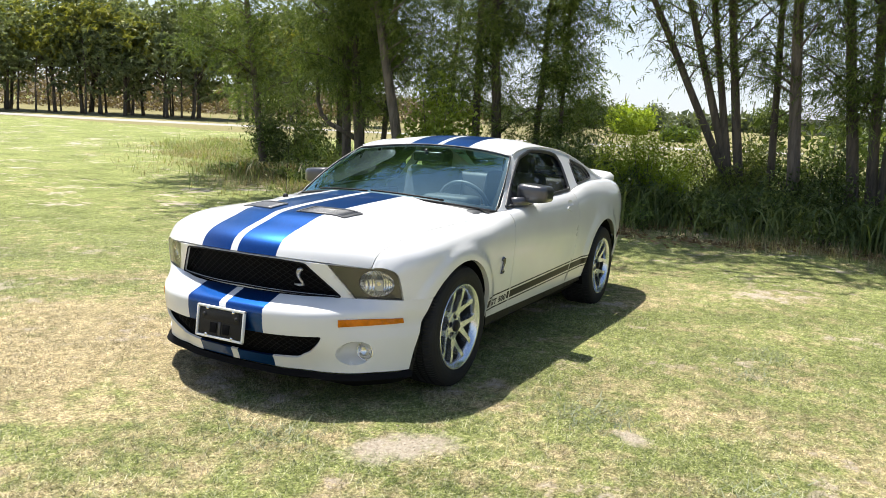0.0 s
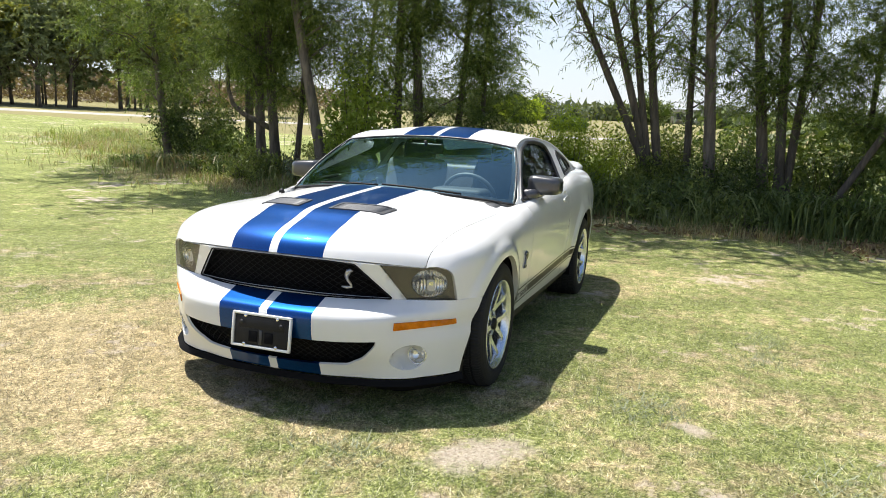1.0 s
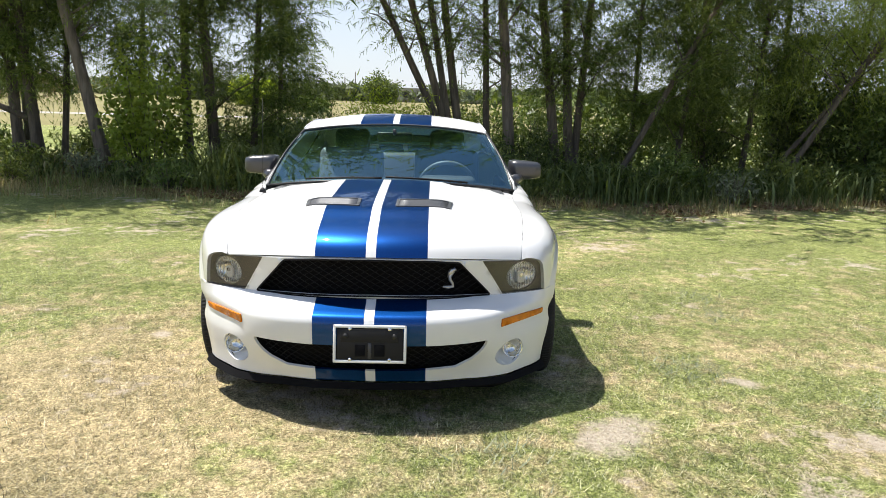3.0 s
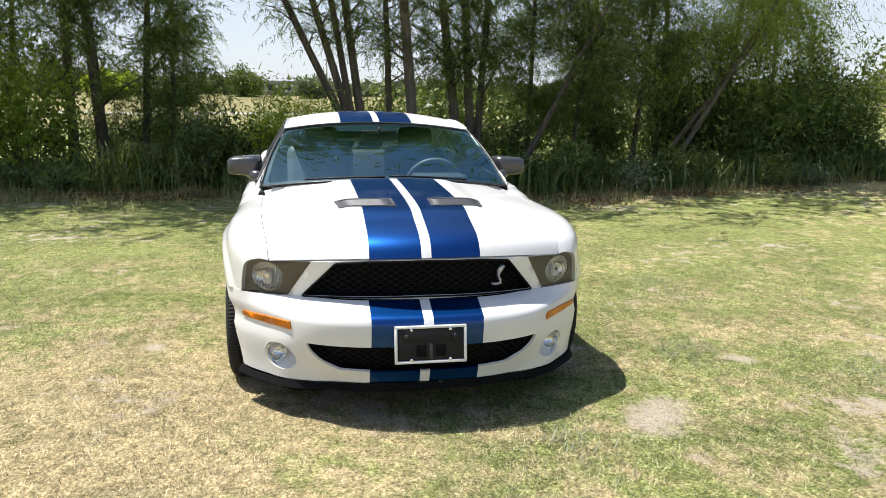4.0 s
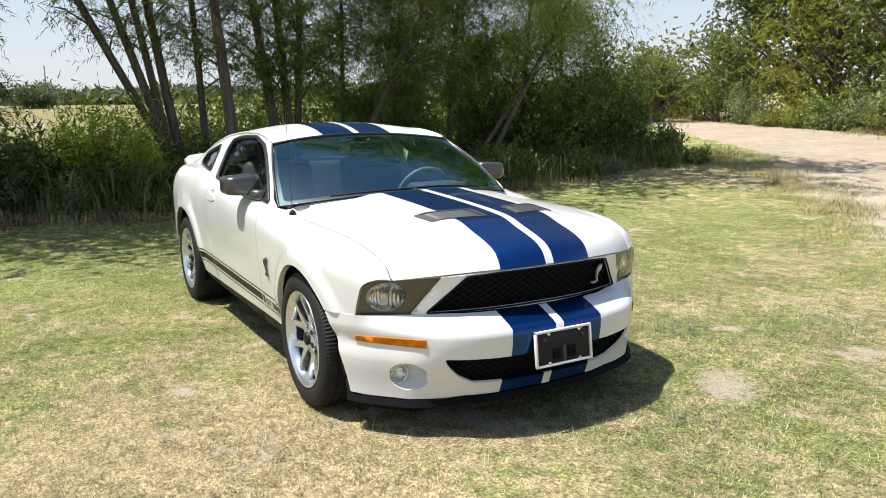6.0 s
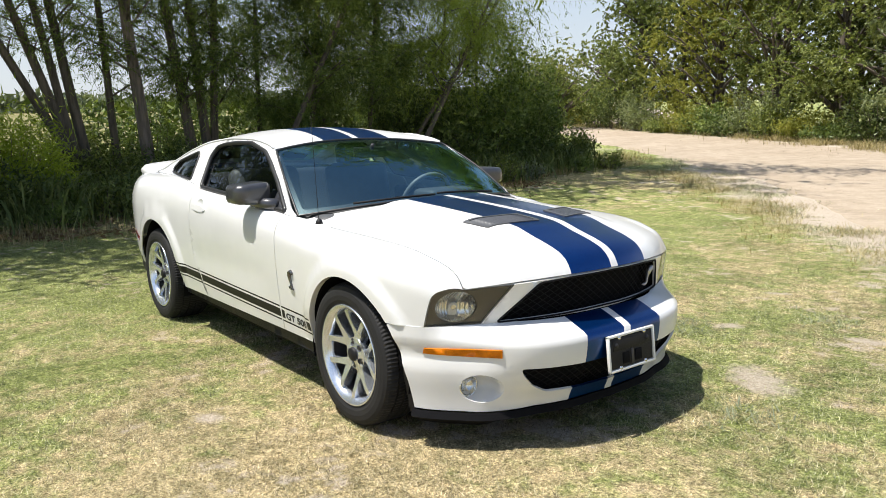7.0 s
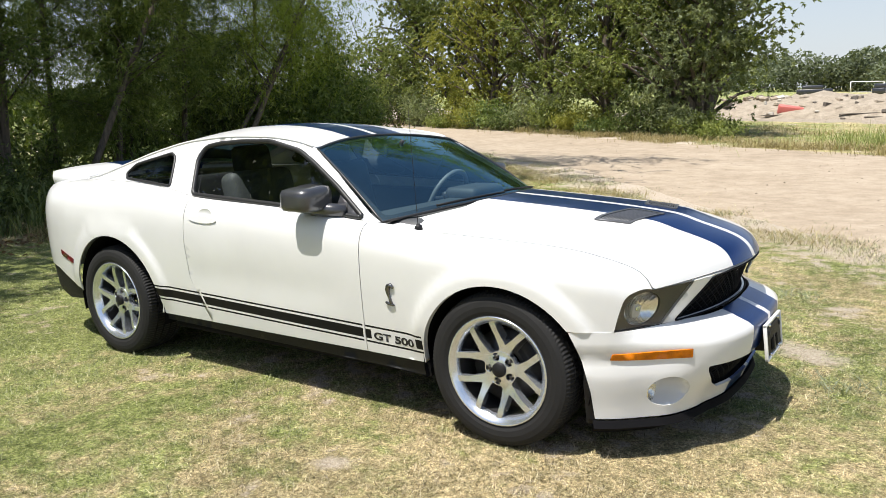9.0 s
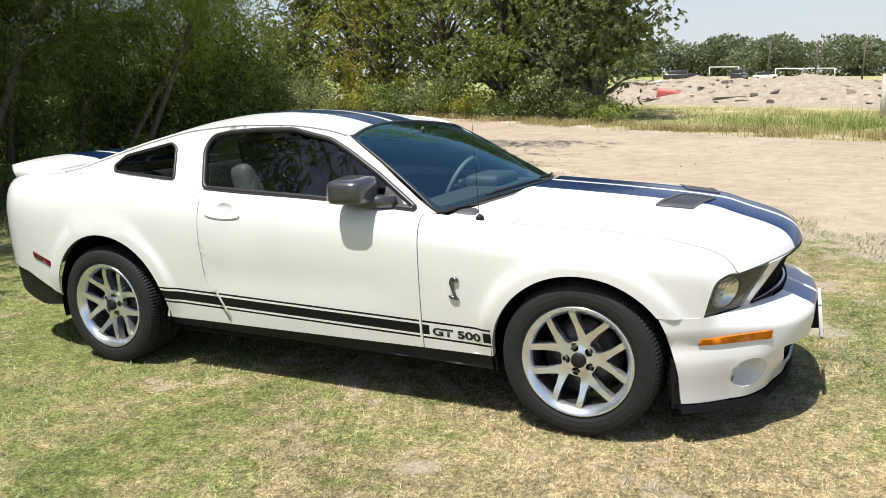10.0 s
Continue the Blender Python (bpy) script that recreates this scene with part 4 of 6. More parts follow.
# ragged grass along the edge of the track, loose stones on it, dead leaves below the bushes
edge_pts = band([(3.6, 3.4), (2.7, 4.3), (0.8, 6.0), (-3.3, 10.4), (-8.5, 15.0)], 26000, 0.32, 51, 1.3)
short_blades("track_edge_grass", edge_pts, 0.05, 0.007, "lawn_blade", 52, 1.5, "ragged grass creeping over the edge of the track")

dry_edge = band([(-10.5, 15.6), (-8.8, 13.6), (-6, 11.6), (-3.3, 9.6), (-0.5, 6.7), (1.5, 4.9)], 16000, 0.42, 58, 0.9)
short_blades("dry_edge_grass", dry_edge, 0.085, 0.008, "straw", 59, 1.8, "dry straw-coloured grass between lawn and track")


def scatter_stones(name, xy, size, material, seed, label, category):
    """Small faceted stones, each an uneven double pyramid."""
    rng = np.random.default_rng(seed)
    verts, faces = [], []
    for x, y in xy:
        r = size * (0.4 + 1.2 * rng.random() ** 2)
        z, a = gz(x, y) + 0.02 + r * 0.2, rng.random() * 6.28
        o = len(verts)
        for k in range(5):
            w = r * (0.7 + 0.5 * rng.random())
            verts.append((x + w * math.cos(a + k * 1.2566), y + w * math.sin(a + k * 1.2566), z + r * 0.2 * (rng.random() - 0.5)))
        verts += [(x, y, z + r * 0.6), (x, y, z - r * 0.5)]
        faces += [(o + k, o + (k + 1) % 5, o + 5) for k in range(5)] + [(o + (k + 1) % 5, o + k, o + 6) for k in range(5)]
    return tagged(mesh_ob(name, verts, faces, material, None, False), label, category, kind="stuff")


clods = np.concatenate([np.array([x, y]) + rng0.normal(size=(int(350 * a), 2)) * a * 0.5 for x, y, a, b, turn in SOIL])
scatter_stones("soil_crumbs", clods, 0.004, "road", 57, "dry soil crumbs on the worn spots of the lawn", "soil")
lane = band([(6.5, 8.5), (2.5, 10.5), (-3.5, 15.5), (-10, 19.5)], 600, 2.6, 53)
lane = lane[(lane[:, 1] - 4.3) + (lane[:, 0] - 2.7) * 1.04 > 0.8]
scatter_stones("track_stones", lane, 0.016, "soil", 54, "loose stones strewn over the dirt track", "stones")
lit = band([(-8.0, -4.5), (-7.3, -1.5), (-7.0, 1), (-6.6, 3.5), (-7.0, 6.5), (-8.4, 10)], 9000, 0.55, 55, 0.9)
lz = np.column_stack([lit, ground_z(lit[:, 0], lit[:, 1]) + 0.02 + 0.03 * rng0.random(len(lit))])
tagged(quads_ob("leaf_litter", leaf_quads(lz, rng0.normal(size=lz.shape) * np.array([1, 1, 0.25]), 0.05 + 0.06 * rng0.random(len(lit)), 0.03 + 0.02 * rng0.random(len(lit)), rng0), "litter"),
       "brown dead leaves below the undergrowth", "leaf litter", kind="stuff")

# oaks beyond the track
OAKS = [(-19, 30, 7.5, "oak"), (-15.5, 28.0, 8, "oak_yellow"), (-12.0, 26.6, 8.5, "oak"), (-8.8, 25.4, 8.2, "oak"), (-6.0, 24.6, 7.8, "oak"), (-4.9, 24.2, 6.4, "oak_grey"), (-10.5, 30, 9, "oak_dark"),
        (-5.9, 29, 8.0, "oak_dark"), (-14.5, 31.5, 9, "oak_dark"), (-21.8, 30.3, 8.8, "oak"), (-18.0, 34.0, 9.5, "oak_dark"), (-8.0, 31.5, 9.0, "oak_dark"), (-26, 33, 3.8, "oak"), (-28, 29, 2.8, "oak"), (-31, 34, 3.6, "oak_yellow"), (-24, 26.5, 2.4, "oak")]
for i, (x, y, h, leaf) in enumerate(OAKS):
    z0 = gz(x, y)
    tree("oak_tree", (x, y, z0), (x + 0.3, y, z0 + h), 0.2, leaf, 500 + i, limbs=44, twigs=2700 if i < 6 or i == 9 else 850, per_twig=21, leaf_len=0.105, leaf_w=0.078, slim=True, jitter=0.11, clumps=120, clump_size=(0.46, 0.46, 0.26),
         droop=0.3, spread=2.6 if h > 5 else 1.7, low=0.05, twig_len=0.3, puff=0.85, tousle=1.0, label="dense oak beside the dirt track, leaves down to the ground", category="oak tree", group="oaks along the track")
for i in range(18):
    t = i / 10 - 0.7
    x, y = (-17 + 12.8 * t, 26.6 - 3.9 * t) if t >= 0 else (-17 + 22 * t, 26.6 - 9 * t)
    shrub("roadside_bush", (x, y), (1.3, 0.9, 0.6 + 1.0 * ((i * 5) % 7) / 6 + (0.6 if t < 0 else 0)), ("oak_dark", "oak", "shrub", "oak_grey", "oak_yellow")[i * 3 % 5], 540 + i, 3400, 0.11, 0.06,
          label="low bush at the edge of the oaks", group="roadside bushes")

# row of trees on the far side of the lawn
row = tree("row_tree", (-36, -42, gz(-36, -42)), (-36, -42, gz(-36, -42) + 7.4), 0.12, "oak_grey", 600, limbs=30, twigs=560, per_twig=14, leaf_len=0.27, leaf_w=0.18, jitter=0.15, clumps=60, clump_size=(0.5, 0.5, 0.3),
           droop=0.25, spread=2.2, low=0.32, twig_len=0.8, puff=0.9, label="tree with bare lower trunk in a row across the lawn", category="tree", group="far tree row")
for i in range(26):
    x, y = -48 + 22 * (i / 25) + 2.6 * math.sin(i * 2.3), -36 - 20 * (i / 25) + 3.4 * math.cos(i * 1.7)
    copy_thing(row, pose(x, y, gz(x, y), 0, 0, i * 77) @ Matrix.Scale(0.85 + 0.3 * ((i * 3) % 5) / 4, 4))
stem = tree("row_tree", (-37, -43.5, gz(-37, -43.5)), (-36.6, -43.3, gz(-37, -43.5) + 6.4), 0.075, "oak_yellow", 601, limbs=12, twigs=170, per_twig=14, leaf_len=0.27, leaf_w=0.18, jitter=0.15, clumps=26, clump_size=(0.5, 0.5, 0.3),
            droop=0.25, spread=1.7, low=0.45, twig_len=0.8, puff=0.9, label="slender tree with a bare stem in a row across the lawn", category="tree", group="far tree row")
for i in range(34):
    x, y = -50 + 25 * (i / 33) + 3.4 * math.sin(i * 3.1 + 1), -36 - 21 * (i / 33) + 4.2 * math.cos(i * 2.2)
    copy_thing(stem, pose(x, y, gz(x, y), 0, 0, i * 61) @ Matrix.Scale(0.85 + 0.3 * ((i * 3) % 7) / 6, 4))

# distance behind the grove and behind the building site
def far_woods(name, line, height, n, seed, material="far_leaf", size=0.9, label="", spread=3.0, crowns=0):
    rng = np.random.default_rng(seed + 5000)
    p = band(line, n, spread, seed)
    hump = 0.8 + 0.2 * np.sin(p[:, 0] * 0.21 + p[:, 1] * 0.13) * np.cos(p[:, 0] * 0.07)
    z = ground_z(p[:, 0], p[:, 1]) + rng.random(n) ** 0.85 * height * hump
    base = np.column_stack([p, z])
    if crowns:
        c = band(line, crowns, spread, seed + 9)
        r = height * (0.28 + 0.16 * rng.random(crowns))
        top = height * (0.62 + 0.38 * rng.random(crowns))
        pick = rng.integers(0, crowns, n)
        out = unit(rng.normal(size=(n, 3))) * np.array([1.15, 1.15, 0.85]) * (0.75 + 0.25 * rng.random((n, 1)))
        base = np.column_stack([c[pick], ground_z(c[pick, 0], c[pick, 1]) + (top - r)[pick] * np.where(rng.random(n) < 0.3, rng.random(n), 1.0)]) + out * r[pick, None]
    q = leaf_quads(base, rng.normal(size=(n, 3)), size * (0.5 + rng.random(n)), size * 0.9 * (0.5 + rng.random(n)), rng, True)
    return tagged(quads_ob(name, q, material, None, 3), label, "woods", kind="stuff")


far_woods("far_woods", [(-90, 215), (-10, 232), (60, 232), (150, 200)], 12.5, 80000, 31, size=0.85, label="hazy green woods beyond the building site", spread=5.0, crowns=150)
far_woods("far_hedge", [(-130, -90), (-150, -40), (-150, 10), (-130, 60), (-90, 120)], 3.2, 16000, 32, size=1.3, label="hazy line of trees beyond the field")
# thicket behind the willows: its shade is partly in the dark leaf colour
far_woods("grove_thicket", [(-15.5, 2.5), (-15, 6), (-15, 10), (-15.5, 13.5)], 2.4, 6000, 33, "oak_dark", 0.2, "shaded thicket behind the willows", 0.9)
far_woods("far_copse", [(-75, -45), (-62, -58), (-45, -75)], 3.6, 34000, 34, "scrub", 0.3, "brown dry scrub beyond the row of trees", 5.0)
field = strip_on_ground("dry_field", [(-20, -75), (-27, -20), (-27, 5), (-30, 40)], [(-150, -120), (-170, -30), (-170, 20), (-120, 130)], "field", 0.03, wobble=1.0)
tagged(field, "wide dry yellow field beyond the grove", "field", kind="structure")


# ---- the car: x forward, y to its left, z up; wheel centres at x = +-1.36 ----
class Curve:
    """A smooth curve through given points, without overshoot."""

    def __init__(self, *pts):
        pts = sorted(pts)
        self.x, self.y = np.array([p[0] for p in pts], float), np.array([p[1] for p in pts], float)
        h, d = np.diff(self.x), np.diff(self.y) / np.diff(self.x)
        m = np.zeros(len(pts))
        for i in range(1, len(pts) - 1):
            if d[i - 1] * d[i] > 0:
                w1, w2 = 2 * h[i] + h[i - 1], h[i] + 2 * h[i - 1]
                m[i] = (w1 + w2) / (w1 / d[i - 1] + w2 / d[i])
        m[0], m[-1] = d[0], d[-1]
        self.m = m

    def __call__(self, x):
        x = min(max(x, self.x[0]), self.x[-1])
        i = int(min(max(np.searchsorted(self.x, x) - 1, 0), len(self.x) - 2))
        h = self.x[i + 1] - self.x[i]
        t = (x - self.x[i]) / h
        return float(self.y[i] * (1 + 2 * t) * (1 - t) ** 2 + self.m[i] * h * t * (1 - t) ** 2 + self.y[i + 1] * t * t * (3 - 2 * t) + self.m[i + 1] * h * t * t * (t - 1))


def inside(poly, pts):
    x, y = pts[:, 0], pts[:, 1]
    r = np.zeros(len(pts), bool)
    for (x0, y0), (x1, y1) in zip(poly, poly[1:] + poly[:1]):
        c = (y0 > y) != (y1 > y)
        r ^= c & (x < (x1 - x0) * (y - y0) / ((y1 - y0) if y1 != y0 else 1e-12) + x0)
    return r


def refine(loop, h):
    out = []
    for p, q in zip(loop, loop[1:] + loop[:1]):
        n = max(1, int(math.ceil(math.dist(p, q) / h)))
        out += [(p[0] + (q[0] - p[0]) * i / n, p[1] + (q[1] - p[1]) * i / n) for i in range(n)]
    return out


def rounded(loop, r=0.02, n=4):
    """Corners of a polygon rounded off."""
    out = []
    for a, b, c in zip(loop[-1:] + loop[:-1], loop, loop[1:] + loop[:1]):
        la, lc = math.dist(a, b), math.dist(b, c)
        k = min(r, la * 0.45, lc * 0.45)
        p = (b[0] + (a[0] - b[0]) * k / la, b[1] + (a[1] - b[1]) * k / la)
        q = (b[0] + (c[0] - b[0]) * k / lc, b[1] + (c[1] - b[1]) * k / lc)
        for i in range(n + 1):
            t = i / n
            out.append(((1 - t) ** 2 * p[0] + 2 * t * (1 - t) * b[0] + t * t * q[0], (1 - t) ** 2 * p[1] + 2 * t * (1 - t) * b[1] + t * t * q[1]))
    return out


def circle(cx, cy, rx, ry=None, n=28):
    return [(cx + rx * math.cos(2 * math.pi * k / n), cy + (ry or rx) * math.sin(2 * math.pi * k / n)) for k in range(n)]


def panel(name, outline, holes, shape, h, material, parent, out, flange=0.02, label="", lift=0.0):
    """A sheet cut to an outline with holes, laid over a curved shape, with its edges turned inwards."""
    pts, edges, loops = [], [], []
    for loop in [list(outline)] + [list(x) for x in holes]:
        r = refine(loop, h * 0.8)
        o = len(pts)
        pts += r
        edges += [(o + i, o + (i + 1) % len(r)) for i in range(len(r))]
        loops.append(range(o, o + len(r)))
    arr = np.array(pts)
    lo, hi = arr.min(0), arr.max(0)
    gx, gy = np.meshgrid(np.arange(lo[0] + h / 2, hi[0], h), np.arange(lo[1] + h / 2, hi[1], h))
    g = np.column_stack([gx.ravel(), gy.ravel()])
    keep = inside(list(outline), g)
    for x in holes:
        keep &= ~inside(list(x), g)
    g = g[keep]
    if len(g):
        g = g[np.array([np.min(np.hypot(*(arr - p).T)) > h * 0.45 for p in g])]
    every = [Vector(p) for p in pts] + [Vector(p) for p in g]
    v2, _, tris, orig, _, _ = geometry.delaunay_2d_cdt(every, edges, [], 0, 1e-7)
    where = {}
    for i, o in enumerate(orig):
        for k in o:
            where[k] = i
    flat = np.array([tuple(p) for p in v2])
    cen = np.array([flat[list(t)].mean(0) for t in tris])
    ok = inside(list(outline), cen)
    for x in holes:
        ok &= ~inside(list(x), cen)
    tris = [tuple(t) for t, k in zip(tris, ok) if k]
    v = np.array([shape(p[0], p[1]) for p in flat])
    T = np.array(tris)
    nn = np.cross(v[T[:, 1]] - v[T[:, 0]], v[T[:, 2]] - v[T[:, 0]])
    if (nn @ np.array(out, float)).sum() < 0:
        tris = [t[::-1] for t in tris]
        nn = -nn
    vn = np.zeros_like(v)
    for k in range(3):
        np.add.at(vn, T[:, k], nn)
    vn = unit(vn)
    v = v + vn * lift
    verts, faces = [tuple(p) for p in v], list(tris)
    if flange:
        for loop in loops:
            ids = [where[k] for k in loop]
            o, n = len(verts), len(ids)
            verts += [tuple(v[i]) for i in ids] + [tuple(v[i] - vn[i] * flange) for i in ids]
            faces += [(o + i, o + (i + 1) % n, o + n + (i + 1) % n, o + n + i) for i in range(n)]
    return mesh_ob(name, verts, faces, material, parent, True, label)


# side of the body
BELT_LINE = Curve((-2.45, 1.0), (-2.2, 1.045), (-1.8, 1.065), (-1.3, 1.065), (-0.9, 1.04), (-0.65, 1.0), (0, 0.972), (0.6, 0.928), (0.72, 0.917))
TOP_Y = Curve((-2.45, 0.45), (-2.3, 0.62), (-1.9, 0.70), (-1.4, 0.745), (-0.9, 0.785), (-0.3, 0.80), (0.6, 0.80), (0.68, 0.775), (0.9, 0.745), (1.4, 0.735), (1.7, 0.715), (1.96, 0.684))
WIDE = Curve((-2.45, 0.50), (-2.40, 0.66), (-2.25, 0.79), (-2.05, 0.855), (-1.8, 0.895), (-1.36, 0.91), (-1.0, 0.90), (-0.6, 0.897), (0.1, 0.896), (0.62, 0.894), (0.9, 0.894), (1.15, 0.90), (1.36, 0.908), (1.55, 0.90), (1.71, 0.873), (1.858, 0.812), (1.93, 0.76), (1.99, 0.69))
FRONT_ARCH, REAR_ARCH = (1.365, 0.33, 0.395, 0.382), (-1.335, 0.335, 0.415, 0.415)


def smooth(a, b, x):
    t = min(max((x - a) / (b - a), 0.0), 1.0)
    return t * t * (3 - 2 * t)


# bonnet
HOOD = Curve((0.0, 0.750), (-0.012, 0.778), (-0.030, 0.805), (-0.060, 0.830), (-0.11, 0.853), (-0.17, 0.873), (-0.27, 0.900), (-0.45, 0.928), (-0.8, 0.958), (-1.28, 0.988))


def hood_front(y):
    return 2.195 - 0.5 * y * y


def hood_shape(x, y):
    u = x - hood_front(y)
    k = 0.045 + 0.03 * smooth(0, -1.1, u)
    z = HOOD(u) - k * (abs(y) / 0.72) ** 2.2
    bulge = 0.014 * smooth(0.40, 0.30, abs(y)) * smooth(-0.22, -0.36, u)
    return (x, y, z + bulge)


def lip_w(u):
    """Runs faster over the rolled front lip, so that the sheet stays even there."""
    return u - 0.10 * (1 - math.exp(u / 0.03))


LIP_U = Curve(*[(lip_w(u), u) for u in [-1.7 * (k / 80) ** 2.5 for k in range(81)]])


def bonnet_loop(loop):
    return [(lip_w(min(0.0, x - hood_front(y))), y) for x, y in loop]


def bonnet_shape(w, y):
    return hood_shape(LIP_U(w) + hood_front(y), y)


def BELT(x):
    """Height of the seam between wing and bonnet, and of the window line behind it."""
    if x < 0.72:
        return BELT_LINE(x)
    t = smooth(0.72, 1.0, x)
    return (1 - t) * BELT_LINE(0.72) + t * hood_shape(x, TOP_Y(x))[2] - 0.001


def side_yz(x, s):
    zc = min(0.775, BELT(x) - 0.13)
    yw, yt, zt = WIDE(x), TOP_Y(x), BELT(x)
    if s <= zc:
        z = s
        y = yw - 0.04 * ((zc - z) / 0.5) ** 2
    else:
        a = (s - zc) / (1 - zc) * math.pi / 2
        y = yt + (yw - yt) * max(0.0, math.cos(a)) ** 0.85
        z = zc + (zt - zc) * max(0.0, math.sin(a)) ** 0.85 - 0.024 * smooth(1.83, 1.925, x) * math.sin(2 * a)
    for cx, cz, rx, rz in (FRONT_ARCH, REAR_ARCH):
        d = math.hypot((x - cx) / rx, (z - cz) / rz)
        y += 0.019 * smooth(1.24, 1.13, d) * smooth(0.3, 0.5, z)
    hollow = math.exp(-((z - 0.57) / 0.10) ** 2) * smooth(0.75, 0.2, x) * smooth(-0.72, -0.52, x + 0.25 * (z - 0.57))
    return y - 0.007 * hollow, z


def side_shape(sgn):
    def f(x, s):
        y, z = side_yz(x, s)
        return (x, sgn * y, z)
    return f


def arch(a, lo, hi, n=26):
    return [(a[0] + a[2] * math.cos(radians(t)), a[1] + a[3] * math.sin(radians(t))) for t in np.linspace(lo, hi, n)]


# greenhouse
ROOF_EDGE = Curve((0.68, 0.92), (0.42, 1.09), (0.15, 1.262), (0.0, 1.30), (-0.25, 1.325), (-0.5, 1.328), (-0.8, 1.308), (-1.1, 1.25), (-1.4, 1.17), (-1.7, 1.09), (-1.9, 1.06))
ROOF_MID = Curve((0.16, 1.275), (0.04, 1.312), (-0.1, 1.348), (-0.3, 1.378), (-0.5, 1.388), (-0.7, 1.384), (-0.9, 1.362), (-1.2, 1.295), (-1.45, 1.215), (-1.72, 1.125), (-1.9, 1.085))


def house_y(x, z):
    return TOP_Y(x) - (z - BELT(x)) * 0.58


def house_shape(sgn, inset=0.0):
    return lambda x, z: (x, sgn * (house_y(x, z) - inset), z)


def roof_shape(x, y):
    e, m = ROOF_EDGE(x), ROOF_MID(x)
    ye = house_y(x, e)
    return (x, y, m - (m - e) * min(1.0, abs(y) / ye) ** 2.3)


def header_x(y):
    return 0.04 + 0.10 * (abs(y) / 0.6) ** 2


def screen_shape(inset=0.0):
    def f(u, v):
        yb, yt = u * 0.766, u * 0.622
        xb, zb = 0.935 - 0.262 * u * u, 0.985 - 0.063 * u * u
        xt, zt = header_x(yt) + 0.004, roof_shape(header_x(yt), yt)[2] - 0.006
        k = 0.03 * math.sin(math.pi * v) * (1 - 0.5 * u * u)
        return (xb + (xt - xb) * v + k * 0.5 - inset * 0.5, yb + (yt - yb) * v + 0.014 * u * math.sin(math.pi * v), zb + (zt - zb) * v + k - inset)
    return f


# nose and bumper
def nose_shape(inset=0.0):
    return lambda y, z: (2.128 - 0.42 * y * y + (0.33 - 0.16 * smooth(0.40, 0.75, abs(y))) * (z - 0.56) - inset, y, z)


def nose_top(y):
    return 0.744 - 0.08 * y * y


PLAN_X = Curve((0, 2.272), (0.25, 2.258), (0.40, 2.222), (0.5, 2.175), (0.62, 2.085), (0.75, 1.975), (0.9, 1.845), (1.08, 1.69))
PLAN_Y = Curve((0, 0.0), (0.25, 0.25), (0.40, 0.402), (0.5, 0.50), (0.62, 0.605), (0.75, 0.705), (0.9, 0.812), (1.08, 0.888))
PROF = Curve((0.14, 0.12), (0.20, 0.105), (0.25, 0.08), (0.33, 0.028), (0.40, 0.006), (0.46, 0.0), (0.493, 0.002), (0.502, 0.010), (0.510, 0.028), (0.525, 0.064), (0.545, 0.11), (0.556, 0.142))


def bumper_point(p, z, extra=0.0):
    q = abs(p)
    x, y = PLAN_X(q), PLAN_Y(q)
    dx, dy = PLAN_X(q + 0.01) - PLAN_X(q - 0.01) if q > 0.01 else -0.0003, PLAN_Y(q + 0.01) - PLAN_Y(max(0, q - 0.01))
    n = math.hypot(dx, dy)
    nx, ny = dy / n, -dx / n
    d = PROF(z)
    d *= (1 - smooth(0.50, 0.92, q)) if z > 0.47 else (1 - 0.75 * smooth(0.42, 0.72, q))
    d += 0.012 * smooth(0.55, 0.68, q) * math.exp(-((z - 0.43) / 0.035) ** 4)
    d -= 0.005 * smooth(0.84, 0.90, q) * smooth(0.46, 0.50, z)
    d -= extra
    return (x - nx * d, math.copysign(y - ny * d, p) if q > 1e-6 else 0.0, z)


def stretch_w(z):
    """Runs faster where the bumper turns flat, so that the sheet stays even."""
    return z + 0.09 * smooth(0.49, 0.556, z)


W_Z = Curve(*[(stretch_w(z), z) for z in np.linspace(0.13, 0.556, 60)])


def bumper_shape(extra=0.0):
    return lambda p, w: bumper_point(p, W_Z(w), extra)


def wz(loop):
    return [(p, stretch_w(z)) for p, z in loop]


def lamp_edge(s):
    """Where the side of the body runs into the nose, at a height along the side."""
    lo, hi = 1.80, 2.02
    for _ in range(40):
        mid = (lo + hi) / 2
        y, z = side_yz(mid, s)
        lo, hi = (mid, hi) if nose_shape()(y, z)[0] > mid else (lo, mid)
    return lo


car = thing("sports_car", "white two-door sports coupe with twin blue stripes parked on the lawn", "car")

